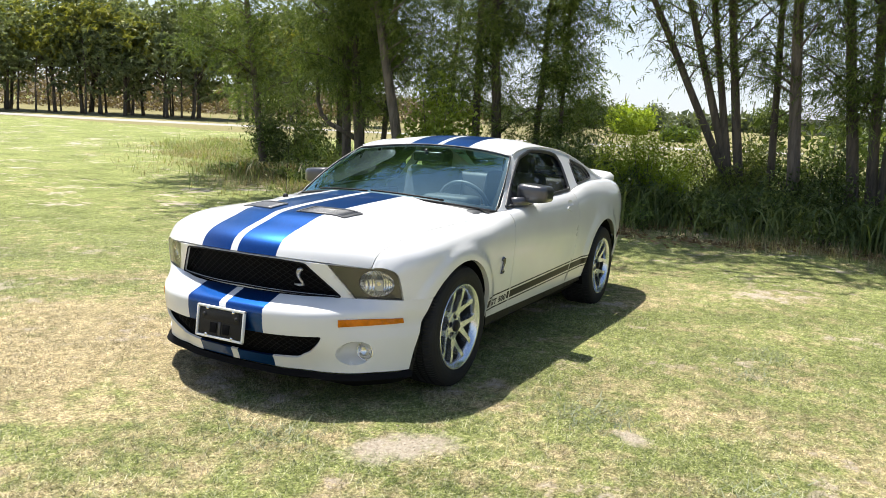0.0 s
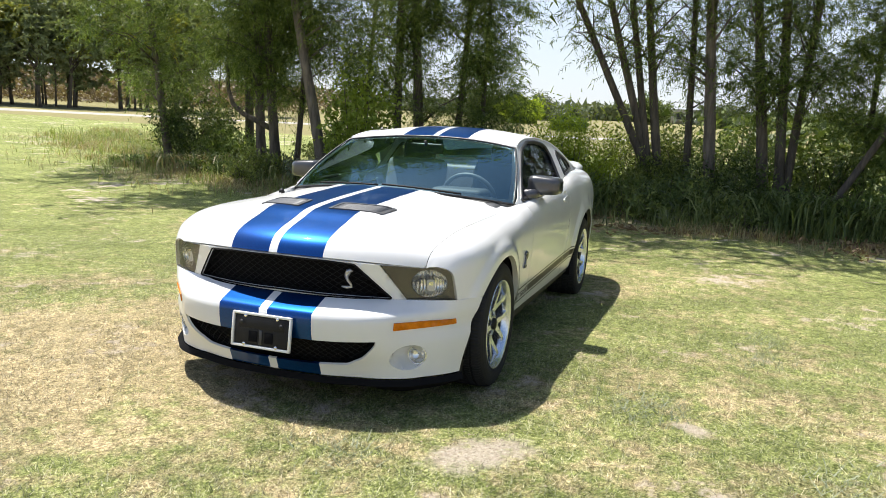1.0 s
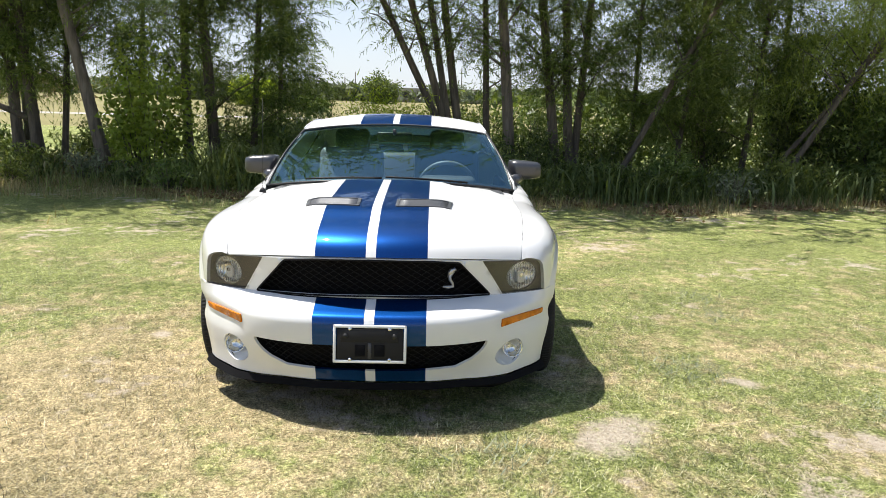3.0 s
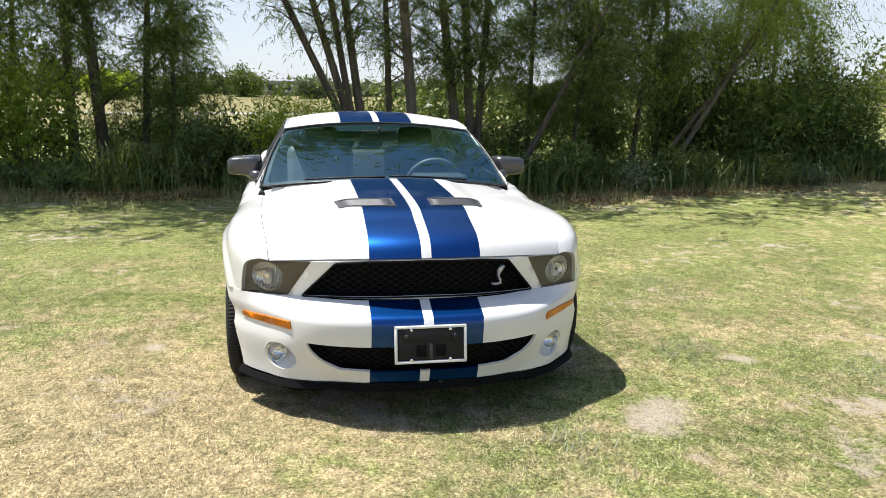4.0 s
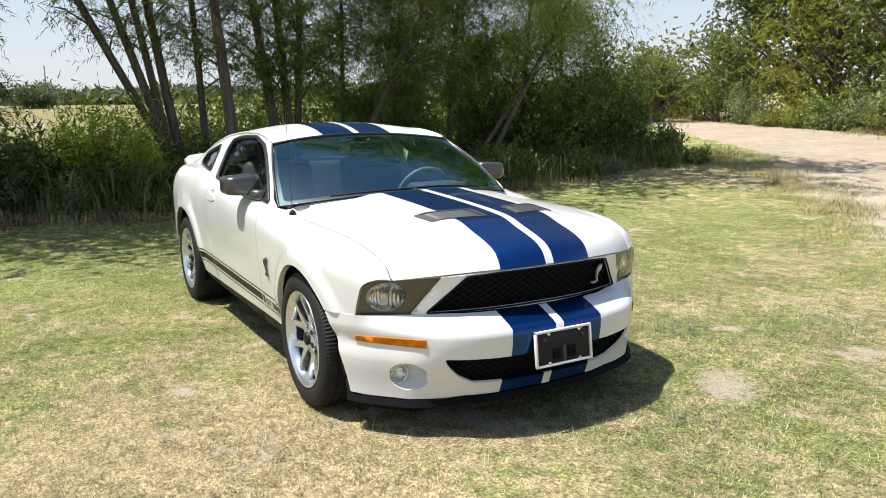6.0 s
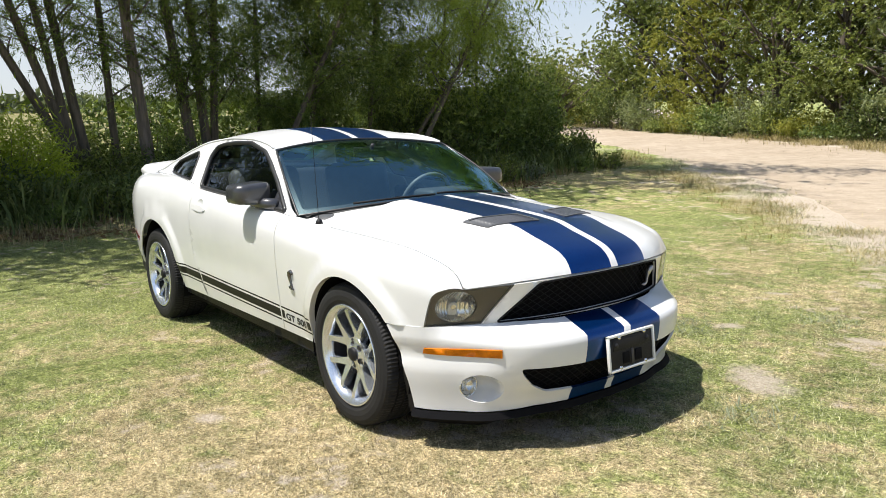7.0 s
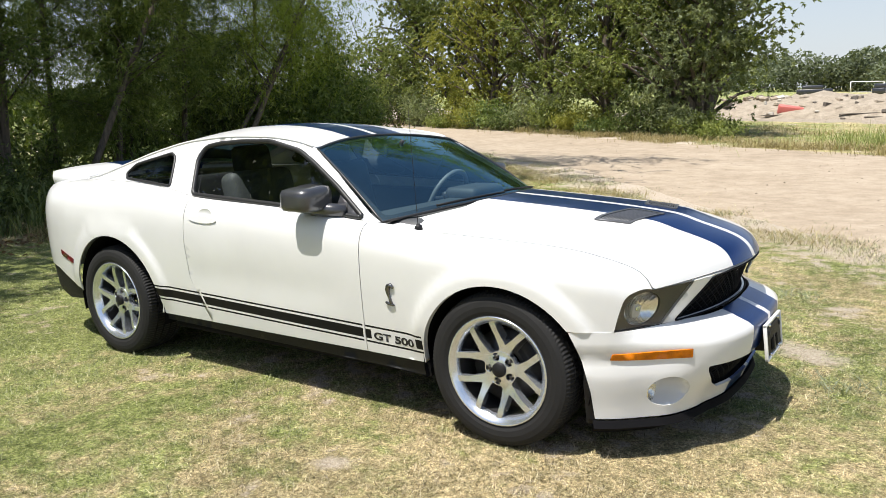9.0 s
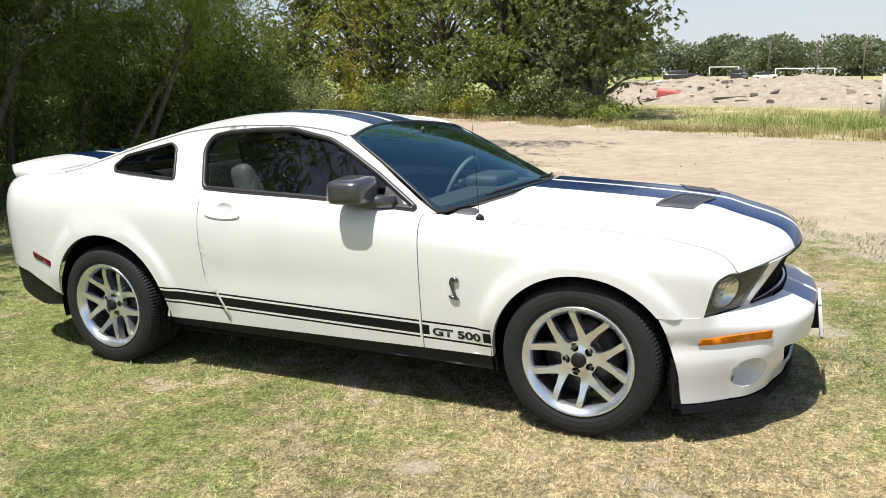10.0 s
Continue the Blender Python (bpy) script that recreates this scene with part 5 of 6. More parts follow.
# sheet metal, both sides
for sgn in (1, -1):
    f = side_shape(sgn)
    o = (0, sgn, 0.3)
    fender = [(0.628, 0.305)] + arch(FRONT_ARCH, 184, 36) + [(1.80, 0.553)] + [(lamp_edge(s) + 0.004 * (1 - s) / 0.45, s) for s in np.linspace(0.553, 1.0, 20)]
    fender += [(x, 1.0) for x in [*np.linspace(1.951, 1.9, 6), *np.linspace(1.88, 0.628, 40)]]
    panel("fender", fender, [], f, 0.026, "side_paint", car, o, 0.03)
    door = [(0.6235, 0.305), (0.6235, 0.999), (0.2, 0.999), (-0.3, 0.999), (-0.64, 0.999), (-0.645, 0.75), (-0.63, 0.55), (-0.57, 0.42), (-0.50, 0.305)]
    cup_loop = circle(-0.475, 0.862, 0.06, 0.040, 28)
    panel("door", door, [cup_loop], f, 0.035, "side_paint", car, o, 0.006)
    quarter = [(-0.503, 0.306), (-0.573, 0.42), (-0.6335, 0.55), (-0.6485, 0.75), (-0.6435, 0.999)] + [(x, 0.999) for x in np.linspace(-0.8, -2.44, 14)]
    quarter += [(-2.445, 0.75), (-2.44, 0.52), (-2.06, 0.475), (-1.76, 0.37)] + arch(REAR_ARCH, 177, 3) + [(-0.946, 0.306)]
    panel("quarter_panel", quarter, [], f, 0.028, "side_paint", car, o, 0.008)
    panel("rear_valance", [(-1.74, 0.30), (-1.76, 0.36), (-2.06, 0.465), (-2.43, 0.51), (-2.40, 0.36), (-2.0, 0.27)], [], f, 0.05, "black_plastic", car, o, 0.03, lift=-0.01)
    panel("sill", [(-0.92, 0.262), (0.985, 0.232), (0.98, 0.299), (-0.925, 0.299)], [], f, 0.05, "black_plastic", car, o, 0.10, lift=-0.012)
    # side windows with their posts
    g = house_shape(sgn)
    win = rounded([(-0.675, 1.012), (-0.735, 1.205), (-0.705, 1.272), (-0.60, 1.290), (-0.42, 1.301), (-0.2, 1.300), (0.04, 1.250), (0.17, 1.188), (0.36, 1.083), (0.583, 0.942), (0.3, 0.962), (0, 0.982)], 0.03, 4)
    quarter_win = rounded([(-1.358, 1.085), (-1.372, 1.114), (-1.30, 1.168), (-0.975, 1.236), (-0.932, 1.212), (-0.885, 1.052)], 0.016, 3)
    edge = [(x, ROOF_EDGE(x)) for x in np.linspace(0.672, -1.86, 40)]
    house = edge + [(x, BELT(x) + 0.001) for x in np.linspace(-1.84, 0.66, 40)]
    panel("pillar_panel", house, [win, quarter_win], g, 0.03, "paint", car, o, 0.009)
    for loop, nm, mt in ((win, "door_window", "side_glass"), (quarter_win, "quarter_window", "side_glass")):
        w = panel(nm, loop, [], house_shape(sgn, 0.014), 0.06, mt, car, o, 0.0)
        w.visible_shadow = False
        ring = [g(*p) for p in refine(loop, 0.04)]
        tv, tf = tube(ring, 0.014 if nm == "door_window" else 0.009, 6, True)
        mesh_ob("window_trim", tv, tf, "trim", w)
    # model lettering within the rocker stripe
    def zt(x):
        return 0.458 - 0.0265 * x
    fc = bpy.data.curves.new("lettering", "FONT")
    fc.body, fc.size, fc.space_character, fc.offset = "GT 500", 0.066, 1.0, 0.0026
    fo = bpy.data.objects.new("lettering", fc)
    scene.collection.objects.link(fo)
    bpy.context.view_layer.update()
    fm = bpy.data.meshes.new_from_object(fo.evaluated_get(bpy.context.evaluated_depsgraph_get()))
    bpy.data.objects.remove(fo)
    xs = [v.co.x for v in fm.vertices]
    lo, span = min(xs), max(xs) - min(xs)
    for v in fm.vertices:
        u = (v.co.x - lo) / span
        x = 0.678 + 0.24 * (u if sgn < 0 else 1 - u)
        s = zt(x) - 0.0645 + v.co.y * 0.76
        y, z = side_yz(x, s)
        v.co = (x, sgn * (y + 0.0015), z)
    fm.materials.append(MAT["vinyl"])
    lt = new("lettering", fm)
    lt.parent = car
    lt["label"] = "black model lettering GT 500"
    # door handle in its cup
    cup = panel("door_handle", circle(-0.485, 0.846, 0.112, 0.015, 24), [], f, 0.03, "paint", car, o, 0.008, lift=0.006)
    panel("handle_recess", cup_loop, [], lambda x, z: tuple(Vector(f(x, z)) - Vector((0, sgn * 0.018 * max(0.0, 1 - math.hypot((x + 0.475) / 0.06, (z - 0.862) / 0.040) ** 2), 0))), 0.012, "paint", car, o, 0.0)
    # red rear side marker
    panel("side_marker", [(-1.955, 0.612), (-1.79, 0.565), (-1.792, 0.535), (-1.955, 0.578)], [], f, 0.05, "red", car, o, 0.01, "dark red side marker lamp", lift=0.005)
    # coiled snake badge on the fender, a plain curved shape
    coils = []
    for pts, radii in (([(0.776, 0.572), (0.79, 0.568), (0.806, 0.565), (0.824, 0.561)], [0.005, 0.008, 0.008, 0.004]),
                       ([(0.808, 0.568), (0.803, 0.585), (0.797, 0.602), (0.792, 0.618), (0.790, 0.634), (0.796, 0.650), (0.808, 0.657), (0.819, 0.648), (0.820, 0.640)],
                        [0.008, 0.007, 0.007, 0.009, 0.012, 0.013, 0.010, 0.008, 0.004])):
        bp = []
        for x, s in pts:
            y, z = side_yz(x, s)
            bp.append((x, sgn * (y + 0.005), z))
        coils.append(tube(bp, radii, 8))
    bv, bf = join_shapes(coils)
    mesh_ob("fender_badge", bv, bf, "badge", car, True, "small curved dark chrome badge")
    # mirror
    mm = bmesh.new()
    bmesh.ops.create_uvsphere(mm, u_segments=24, v_segments=14, radius=1.0)
    for v in mm.verts:
        c = v.co
        k = (abs(c.x) ** 6 + abs(c.y) ** 6 + abs(c.z) ** 6) ** (-1 / 6)
        c *= k
        c.x *= 0.112 * (1 if c.x > 0 else 0.62)
        c.y *= 0.108
        c.z *= 0.062 * (1.0 - 0.12 * c.y / 0.108)
    bmesh.ops.transform(mm, matrix=Matrix.Translation((0.275, sgn * 0.878, 1.03)) @ Matrix.Diagonal((1, sgn, 1, 1)), verts=mm.verts)
    if sgn < 0:
        bmesh.ops.reverse_faces(mm, faces=mm.faces)
    mir = part("wing_mirror", mm, "grey_plastic", car, "charcoal plastic wing mirror")
    av, af = tube([(0.46, sgn * 0.775, 0.968), (0.39, sgn * 0.82, 0.975), (0.31, sgn * 0.86, 0.985)], [0.036, 0.034, 0.03], 10)
    mesh_ob("mirror_arm", av, af, "grey_plastic", mir)
    panel("mirror_glass", circle(0, 0, 0.085, 0.045), [], lambda a, b, s=sgn: (0.2045, s * 0.878 + a, 1.03 + b), 0.05, "mirror", mir, (-1, 0, 0), 0.0)
    panel("mirror_sail", [(0.575, 0.952), (0.40, 1.055), (0.40, 0.965)], [], house_shape(sgn, -0.002), 0.05, "grey_plastic", car, o, 0.012)

# drip rail along the roof edge, over each door
for s in (1, -1):
    tv, tf = tube([house_shape(s)(x, ROOF_EDGE(x)) for x in np.linspace(0.12, -1.80, 44)], 0.0075, 8)
    mesh_ob("drip_rail", tv, tf, "paint", car)

# roof, rear glass, boot lid, tail
edge_x = np.linspace(0.13, -1.85, 40)
roof_out = [(x, house_y(x, ROOF_EDGE(x)) + 0.001) for x in edge_x]
head = [(header_x(y), y) for y in np.linspace(-0.56, 0.56, 15)]
roof_loop = head + roof_out + [(x, -y) for x, y in roof_out[::-1]]
rear_win = rounded([(-1.02, -0.50), (-1.02, 0.50), (-1.70, 0.56), (-1.70, -0.56)], 0.06, 4)
panel("roof", roof_loop, [rear_win], roof_shape, 0.05, "stripes", car, (0, 0, 1), 0.009)
rw = panel("rear_window", rear_win, [], lambda x, y: (x, y, roof_shape(x, y)[2] - 0.01), 0.07, "windscreen", car, (0, 0, 1), 0.0)
rw.visible_shadow = False


def deck_shape(x, y):
    m = 1.088 - 0.03 * ((x + 1.86) / 0.55) ** 2
    return (x, y, m - (m - BELT(x)) * min(1.0, abs(y) / TOP_Y(x)) ** 2.2)


deck = [(x, TOP_Y(x) - 0.003) for x in np.linspace(-1.865, -2.44, 12)]
panel("boot_lid", deck + [(x, -y) for x, y in deck[::-1]], [], deck_shape, 0.05, "stripes", car, (0, 0, 1), 0.02)
tail_y = WIDE(-2.44) - 0.01
panel("tail_panel", [(-tail_y, 0.40), (tail_y, 0.40), (tail_y, 0.985), (-tail_y, 0.985)], [], lambda y, z: (-2.46 + 0.08 * abs(z - 0.7) + 0.03 * y * y, y, z), 0.06, "paint", car, (-1, 0, 0), 0.03)


def spoiler():
    """Pedestal wing across the boot lid, with drooping ends."""
    verts, faces = [], []
    ring = [(-2.02, 0.0), (-2.10, 0.034), (-2.24, 0.052), (-2.38, 0.060), (-2.425, 0.052), (-2.43, 0.02), (-2.40, -0.03), (-2.2, -0.05)]
    ys = np.linspace(-0.70, 0.70, 29)
    for y in ys:
        a = abs(y) / 0.70
        drop = 0.035 * a ** 3
        fwd = 0.04 + 0.05 * a ** 2.5
        k = 1.0 - 0.35 * smooth(0.92, 1.0, a)
        for x, z in ring:
            verts.append((-2.22 + (x + 2.22) * k + fwd, y, 1.078 + z * k - drop))
    n = len(ring)
    for i in range(len(ys) - 1):
        for k in range(n):
            faces.append((i * n + k, i * n + (k + 1) % n, (i + 1) * n + (k + 1) % n, (i + 1) * n + k))
    faces += [tuple(range(n))[::-1], tuple((len(ys) - 1) * n + k for k in range(n))]
    return mesh_ob("spoiler", verts, faces, "stripes", car)


spoiler()

# windscreen
ws = [(u, 0.0) for u in np.linspace(-1, 1, 20)] + [(u, 1.0) for u in np.linspace(1, -1, 20)]
glass = panel("windscreen", ws, [], screen_shape(), 0.09, "windscreen", car, (1, 0, 1), 0.0)
glass.visible_shadow = False
inner = rounded([(-0.958, 0.06), (0.958, 0.06), (0.955, 0.96), (-0.955, 0.96)], 0.05, 4)
panel("glass_border", ws, [inner], screen_shape(0.006), 0.09, "trim", glass, (1, 0, 1), 0.0)
seal = [screen_shape(-0.002)(u, v) for u, v in refine(ws, 0.08)]
tv, tf = tube(seal, 0.007, 6, True)
mesh_ob("windscreen_seal", tv, tf, "trim", glass)
for y0, y1 in ((0.62, -0.02), (-0.05, -0.66)):
    a = [Vector(screen_shape(-0.012)(u, 0.012 + 0.012 * k / 7)) for k, u in enumerate(np.linspace(y0, y1, 8))]
    tv, tf = tube(a, 0.006, 6)
    mesh_ob("wiper", tv, tf, "black_plastic", car)
cowl = [(u, -0.085) for u in np.linspace(-0.93, 0.93, 16)] + [(u, 0.0) for u in np.linspace(0.98, -0.98, 16)]
panel("cowl", cowl, [], lambda u, v: (screen_shape()(u, 0)[0] - v * 0.7 - 0.0, screen_shape()(u, 0)[1], screen_shape()(u, 0)[2] - 0.03 + v * 0.1), 0.06, "black_plastic", car, (0, 0, 1), 0.03)

# bonnet with two vents
hood_side = [(x, TOP_Y(x) - 0.002) for x in [*np.linspace(1.957, 1.88, 9), *np.linspace(1.85, 0.72, 38)]]
hood_back = [(0.985 - 0.30 * (y / 0.75) ** 2, y) for y in np.linspace(0.735, -0.735, 17)]
front = [(hood_front(y) - 0.001, y) for y in np.linspace(-0.672, 0.672, 23)]


def vent_loop(s):
    return [(1.815, s * 0.086), (1.742, s * 0.352), (1.575, s * 0.368), (1.655, s * 0.088)]


vents = [rounded(vent_loop(s), 0.012, 3) for s in (1, -1)]
panel("bonnet", bonnet_loop(front + hood_side + hood_back + [(x, -y) for x, y in hood_side[::-1]]), [bonnet_loop(refine(v, 0.03)) for v in vents], bonnet_shape, 0.026, "stripes", car, (0, 0, 1), 0.03)
for s, loop in zip((1, -1), vents):
    inner = rounded([(1.803, s * 0.10), (1.735, s * 0.335), (1.597, s * 0.348), (1.665, s * 0.104)], 0.01, 3)
    v = panel("bonnet_vent", [(x, y) for x, y in loop], [inner], hood_shape, 0.03, "vent", car, (0, 0, 1), 0.03, "charcoal bonnet vent with fine louvres", lift=0.006)
    panel("vent_floor", inner, [], hood_shape, 0.03, "void", v, (0, 0, 1), 0.0, lift=-0.03)
    for k in range(11):
        t = (k + 0.5) / 11
        a = (1.803 + (1.665 - 1.803) * t, s * (0.10 + 0.004 * t))
        b = (1.735 + (1.597 - 1.735) * t, s * (0.335 + 0.013 * t))
        line = [Vector(hood_shape(a[0] + (b[0] - a[0]) * u, a[1] + (b[1] - a[1]) * u)) - Vector((0, 0, 0.001)) for u in np.linspace(0, 1, 6)]
        tv, tf = tube(line, 0.0055, 5)
        mesh_ob("louvre", tv, tf, "vent", v)

# nose with grille, lamps
grille = rounded([(-0.540, 0.556), (-0.30, 0.560), (0, 0.566), (0.30, 0.560), (0.540, 0.556), (0.39, 0.722), (0.25, 0.735), (0, 0.74), (-0.25, 0.735), (-0.39, 0.722)], 0.012, 3)
nose = [(y, 0.5535) for y in np.linspace(-0.60, 0.60, 15)] + [(0.495, nose_top(0.495))] + [(y, nose_top(y)) for y in np.linspace(0.45, -0.45, 13)] + [(-0.495, nose_top(0.495))]
grille = [(y, min(z, nose_top(y) - 0.006)) for y, z in grille]
panel("nose_surround", nose, [grille], nose_shape(), 0.03, "paint", car, (1, 0, 0), 0.012)


def lattice(name, loop, shape, step_y, step_z, r, parent):
    """Diamond mesh of thin bars clipped to an outline."""
    arr = np.array(loop)
    lo, hi = arr.min(0), arr.max(0)
    shapes = []
    k = step_z / step_y
    for sg in (1, -1):
        c0 = np.arange(lo[0] - (hi[1] - lo[1]) / k - step_y, hi[0] + (hi[1] - lo[1]) / k + step_y, step_y)
        for c in c0:
            z = np.linspace(lo[1], hi[1], 40)
            y = c + sg * (z - lo[1]) / k if sg > 0 else c - (z - lo[1]) / k
            ok = inside(list(loop), np.column_stack([y, z]))
            idx = np.where(ok)[0]
            if len(idx) < 3:
                continue
            pick = np.linspace(idx[0], idx[-1], 6).astype(int)
            shapes.append(tube([shape(y[i], z[i]) for i in pick], r, 4))
    v, f = join_shapes(shapes)
    return mesh_ob(name, v, f, "grille_bar", parent, False)


def liner(name, loop, shape, d0, d1, parent):
    """Dark wall round an opening, from its rim back to the backing sheet."""
    pts_ = refine(loop, 0.04)
    n = len(pts_)
    return mesh_ob(name, [shape(*p, d0) for p in pts_] + [shape(*p, d1) for p in pts_], [(i, (i + 1) % n, n + (i + 1) % n, n + i) for i in range(n)], "void", parent)


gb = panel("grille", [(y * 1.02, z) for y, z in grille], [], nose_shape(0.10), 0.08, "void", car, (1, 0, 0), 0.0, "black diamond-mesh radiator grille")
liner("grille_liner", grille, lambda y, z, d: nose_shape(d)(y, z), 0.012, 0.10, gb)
lattice("grille_mesh", grille, nose_shape(0.03), 0.046, 0.030, 0.0022, gb)
ring = [nose_shape(-0.002)(y, z) for y, z in refine(grille, 0.05)]
tv, tf = tube(ring, 0.004, 6, True)
mesh_ob("grille_frame", tv, tf, "grille_bar", gb)
sn = [(0.318, 0.609), (0.342, 0.605), (0.364, 0.609), (0.360, 0.624), (0.350, 0.640), (0.346, 0.656), (0.350, 0.672), (0.358, 0.686), (0.368, 0.692), (0.376, 0.686)]
tv, tf = tube([nose_shape(0.002)(y, z) for y, z in sn], [0.004, 0.008, 0.007, 0.0065, 0.007, 0.009, 0.013, 0.014, 0.009, 0.004], 8)
mesh_ob("grille_badge", tv, tf, "pewter", car, True, "silver curved badge on the grille")

for s in (1, -1):
    outer = [side_yz(lamp_edge(u), u) for u in np.linspace(0.557, 0.985, 18)]
    hl = [(s * 0.494, 0.722), (s * 0.584, 0.559), (s * 0.588, 0.557)] + [(s * (y - 0.005), z - 0.003) for y, z in outer] + [(s * 0.664, 0.7095), (s * 0.58, 0.7175), (s * 0.50, 0.7228)]
    lamp = panel("headlamp", hl, [], nose_shape(0.09), 0.05, "lamp_housing", car, (1, 0, 0), 0.0, "headlamp with clear lens and grey housing")
    wall = [nose_shape(0.09)(y, z) for y, z in refine(hl, 0.04)]
    wall2 = [nose_shape(0.0)(y, z) for y, z in refine(hl, 0.04)]
    n = len(wall)
    mesh_ob("housing_wall", wall + wall2, [(i, (i + 1) % n, n + (i + 1) % n, n + i) for i in range(n)], "lamp_housing", lamp)
    cy = sum(y for y, z in hl) / len(hl)
    panel("lamp_rim", [(cy + (y - cy) * 1.07, 0.632 + (z - 0.632) * 1.06) for y, z in hl], [hl], nose_shape(0.010), 0.02, "paint", lamp, (1, 0, 0), 0.0)
    ln = panel("lens", hl, [], nose_shape(0.0), 0.04, "lens", lamp, (1, 0, 0), 0.0)
    ln.visible_shadow = False
    # fluted bowl, bulb shield
    eye_loop = circle(s * 0.692, 0.632, 0.076, 0.069, 44)
    panel("bezel", hl, [eye_loop], nose_shape(0.016), 0.03, "lamp_housing", lamp, (1, 0, 0), 0.01)

    def bowl(y, z):
        r = min(1.0, math.hypot((abs(y) - 0.692) / 0.076, (z - 0.632) / 0.069))
        return nose_shape(0.072 - 0.048 * r ** 2.5 + 0.0022 * math.sin(abs(y) * 520) * (r < 0.97))(y, z)

    panel("reflector", eye_loop, [], bowl, 0.0035, "reflector", lamp, (1, 0, 0), 0.004)
    shield = rounded([(s * 0.676, 0.592), (s * 0.710, 0.592), (s * 0.710, 0.646), (s * 0.676, 0.646)], 0.012, 4)
    panel("bulb_shield", shield, [], nose_shape(0.038), 0.02, "plate_white", lamp, (1, 0, 0), 0.012)
    panel("bulb_cap", circle(s * 0.693, 0.630, 0.010, 0.010, 16), [], nose_shape(0.034), 0.02, "chrome", lamp, (1, 0, 0), 0.008)

# bumper with lower grille, fog lamps, splitter
low_grille = [(-0.535, 0.378), (-0.30, 0.374), (0, 0.372), (0.30, 0.374), (0.535, 0.378), (0.525, 0.345), (0.48, 0.285), (0.41, 0.247), (0.2, 0.238), (0, 0.236), (-0.2, 0.238), (-0.41, 0.247), (-0.48, 0.285), (-0.525, 0.345)]
low_grille = rounded(low_grille, 0.015, 3)
fogs = [circle(s * 0.682, 0.287, 0.084, 0.064) for s in (1, -1)]
out_b = [(p, 0.180) for p in np.linspace(-0.965, 0.965, 40)] + [(0.985, 0.30), (1.02, 0.42), (1.055, 0.50), (1.08, 0.551)] + [(p, 0.553) for p in np.linspace(1.0, -1.0, 40)] + [(-1.08, 0.551), (-1.055, 0.50), (-1.02, 0.42), (-0.985, 0.30)]
bumper = panel("front_bumper", wz(out_b), [wz(low_grille)] + [wz(x) for x in fogs], bumper_shape(), 0.03, "stripes", car, (1, 0, 0), 0.012)
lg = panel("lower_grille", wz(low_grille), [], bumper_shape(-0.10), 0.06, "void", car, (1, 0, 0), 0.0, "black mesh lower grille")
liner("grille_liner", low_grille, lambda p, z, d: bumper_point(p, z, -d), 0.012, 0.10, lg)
lattice("lower_grille_mesh", low_grille, lambda p, z: bumper_point(p, z, -0.04), 0.046, 0.030, 0.0022, lg)
for s, fl in zip((1, -1), fogs):
    fog = panel("fog_recess", wz(fl), [], lambda p, w, s=s: bumper_point(p, W_Z(w), -0.004 - 0.090 * max(0.0, 1 - math.hypot((p - s * 0.690) / 0.084, (W_Z(w) - 0.287) / 0.064) ** 2.5)), 0.015, "paint", bumper, (1, 0, 0), 0.0, "recess for the fog lamp")
    c = Vector(bumper_point(s * 0.700, 0.287)) - Vector((0.066, 0, 0))
    nrm = (Vector(bumper_point(s * 0.715, 0.285, 0.05)) - Vector(bumper_point(s * 0.715, 0.285, -0.05)))
    nrm.z = 0
    nrm = (nrm.normalized() * 0.1 + Vector((1.5, 0, 0))).normalized()
    mrot = nrm.to_track_quat("Z", "Y").to_matrix().to_4x4()
    for nm, mt, ring in (("fog_lamp", "reflector", ((0.046, -0.06), (0.048, 0.014), (0.043, 0.015), (0.036, -0.002), (0.004, -0.010))), ("fog_lens", "lens", ((0.043, 0.013), (0.036, 0.019), (0.02, 0.023), (0.004, 0.024)))):
        verts, faces = [], []
        for rr, dd in ring:
            for k in range(24):
                a = 2 * math.pi * k / 24
                verts.append(Matrix.Translation(c) @ mrot @ Vector((rr * math.cos(a), rr * math.sin(a), dd)))
        for i in range(len(ring) - 1):
            for k in range(24):
                faces.append((i * 24 + k, i * 24 + (k + 1) % 24, (i + 1) * 24 + (k + 1) % 24, (i + 1) * 24 + k))
        lampo = mesh_ob(nm, verts, faces, mt, car if nm == "fog_lamp" else lampo)
    amb = [(s * p, z) for p, z in ((0.602, 0.428), (0.602, 0.464), (0.75, 0.464), (0.898, 0.461), (0.906, 0.437), (0.75, 0.431))]
    panel("indicator", wz(amb), [], bumper_shape(), 0.04, "amber", car, (1, 0, 0), 0.012, "amber indicator lamp", lift=0.007)
sp = [(p, 0.148) for p in np.linspace(-0.97, 0.97, 40)] + [(0.975, 0.178)] + [(p, 0.177) for p in np.linspace(0.95, -0.95, 40)] + [(-0.975, 0.178)]
panel("splitter", sp, [], lambda p, z: bumper_point(p, z, 0.026 - 0.6 * (z - 0.15)), 0.03, "void", car, (1, 0, 0), 0.14, "black front splitter")
for s in (1, -1):
    flap = [(s * p, z) for p, z in ((0.955, 0.152), (1.0, 0.155), (1.015, 0.32), (1.012, 0.38), (0.99, 0.30), (0.97, 0.195))]
    panel("arch_flap", flap, [], lambda p, z: bumper_point(p, z, -0.012), 0.04, "black_plastic", car, (0.5, s, 0), 0.05)

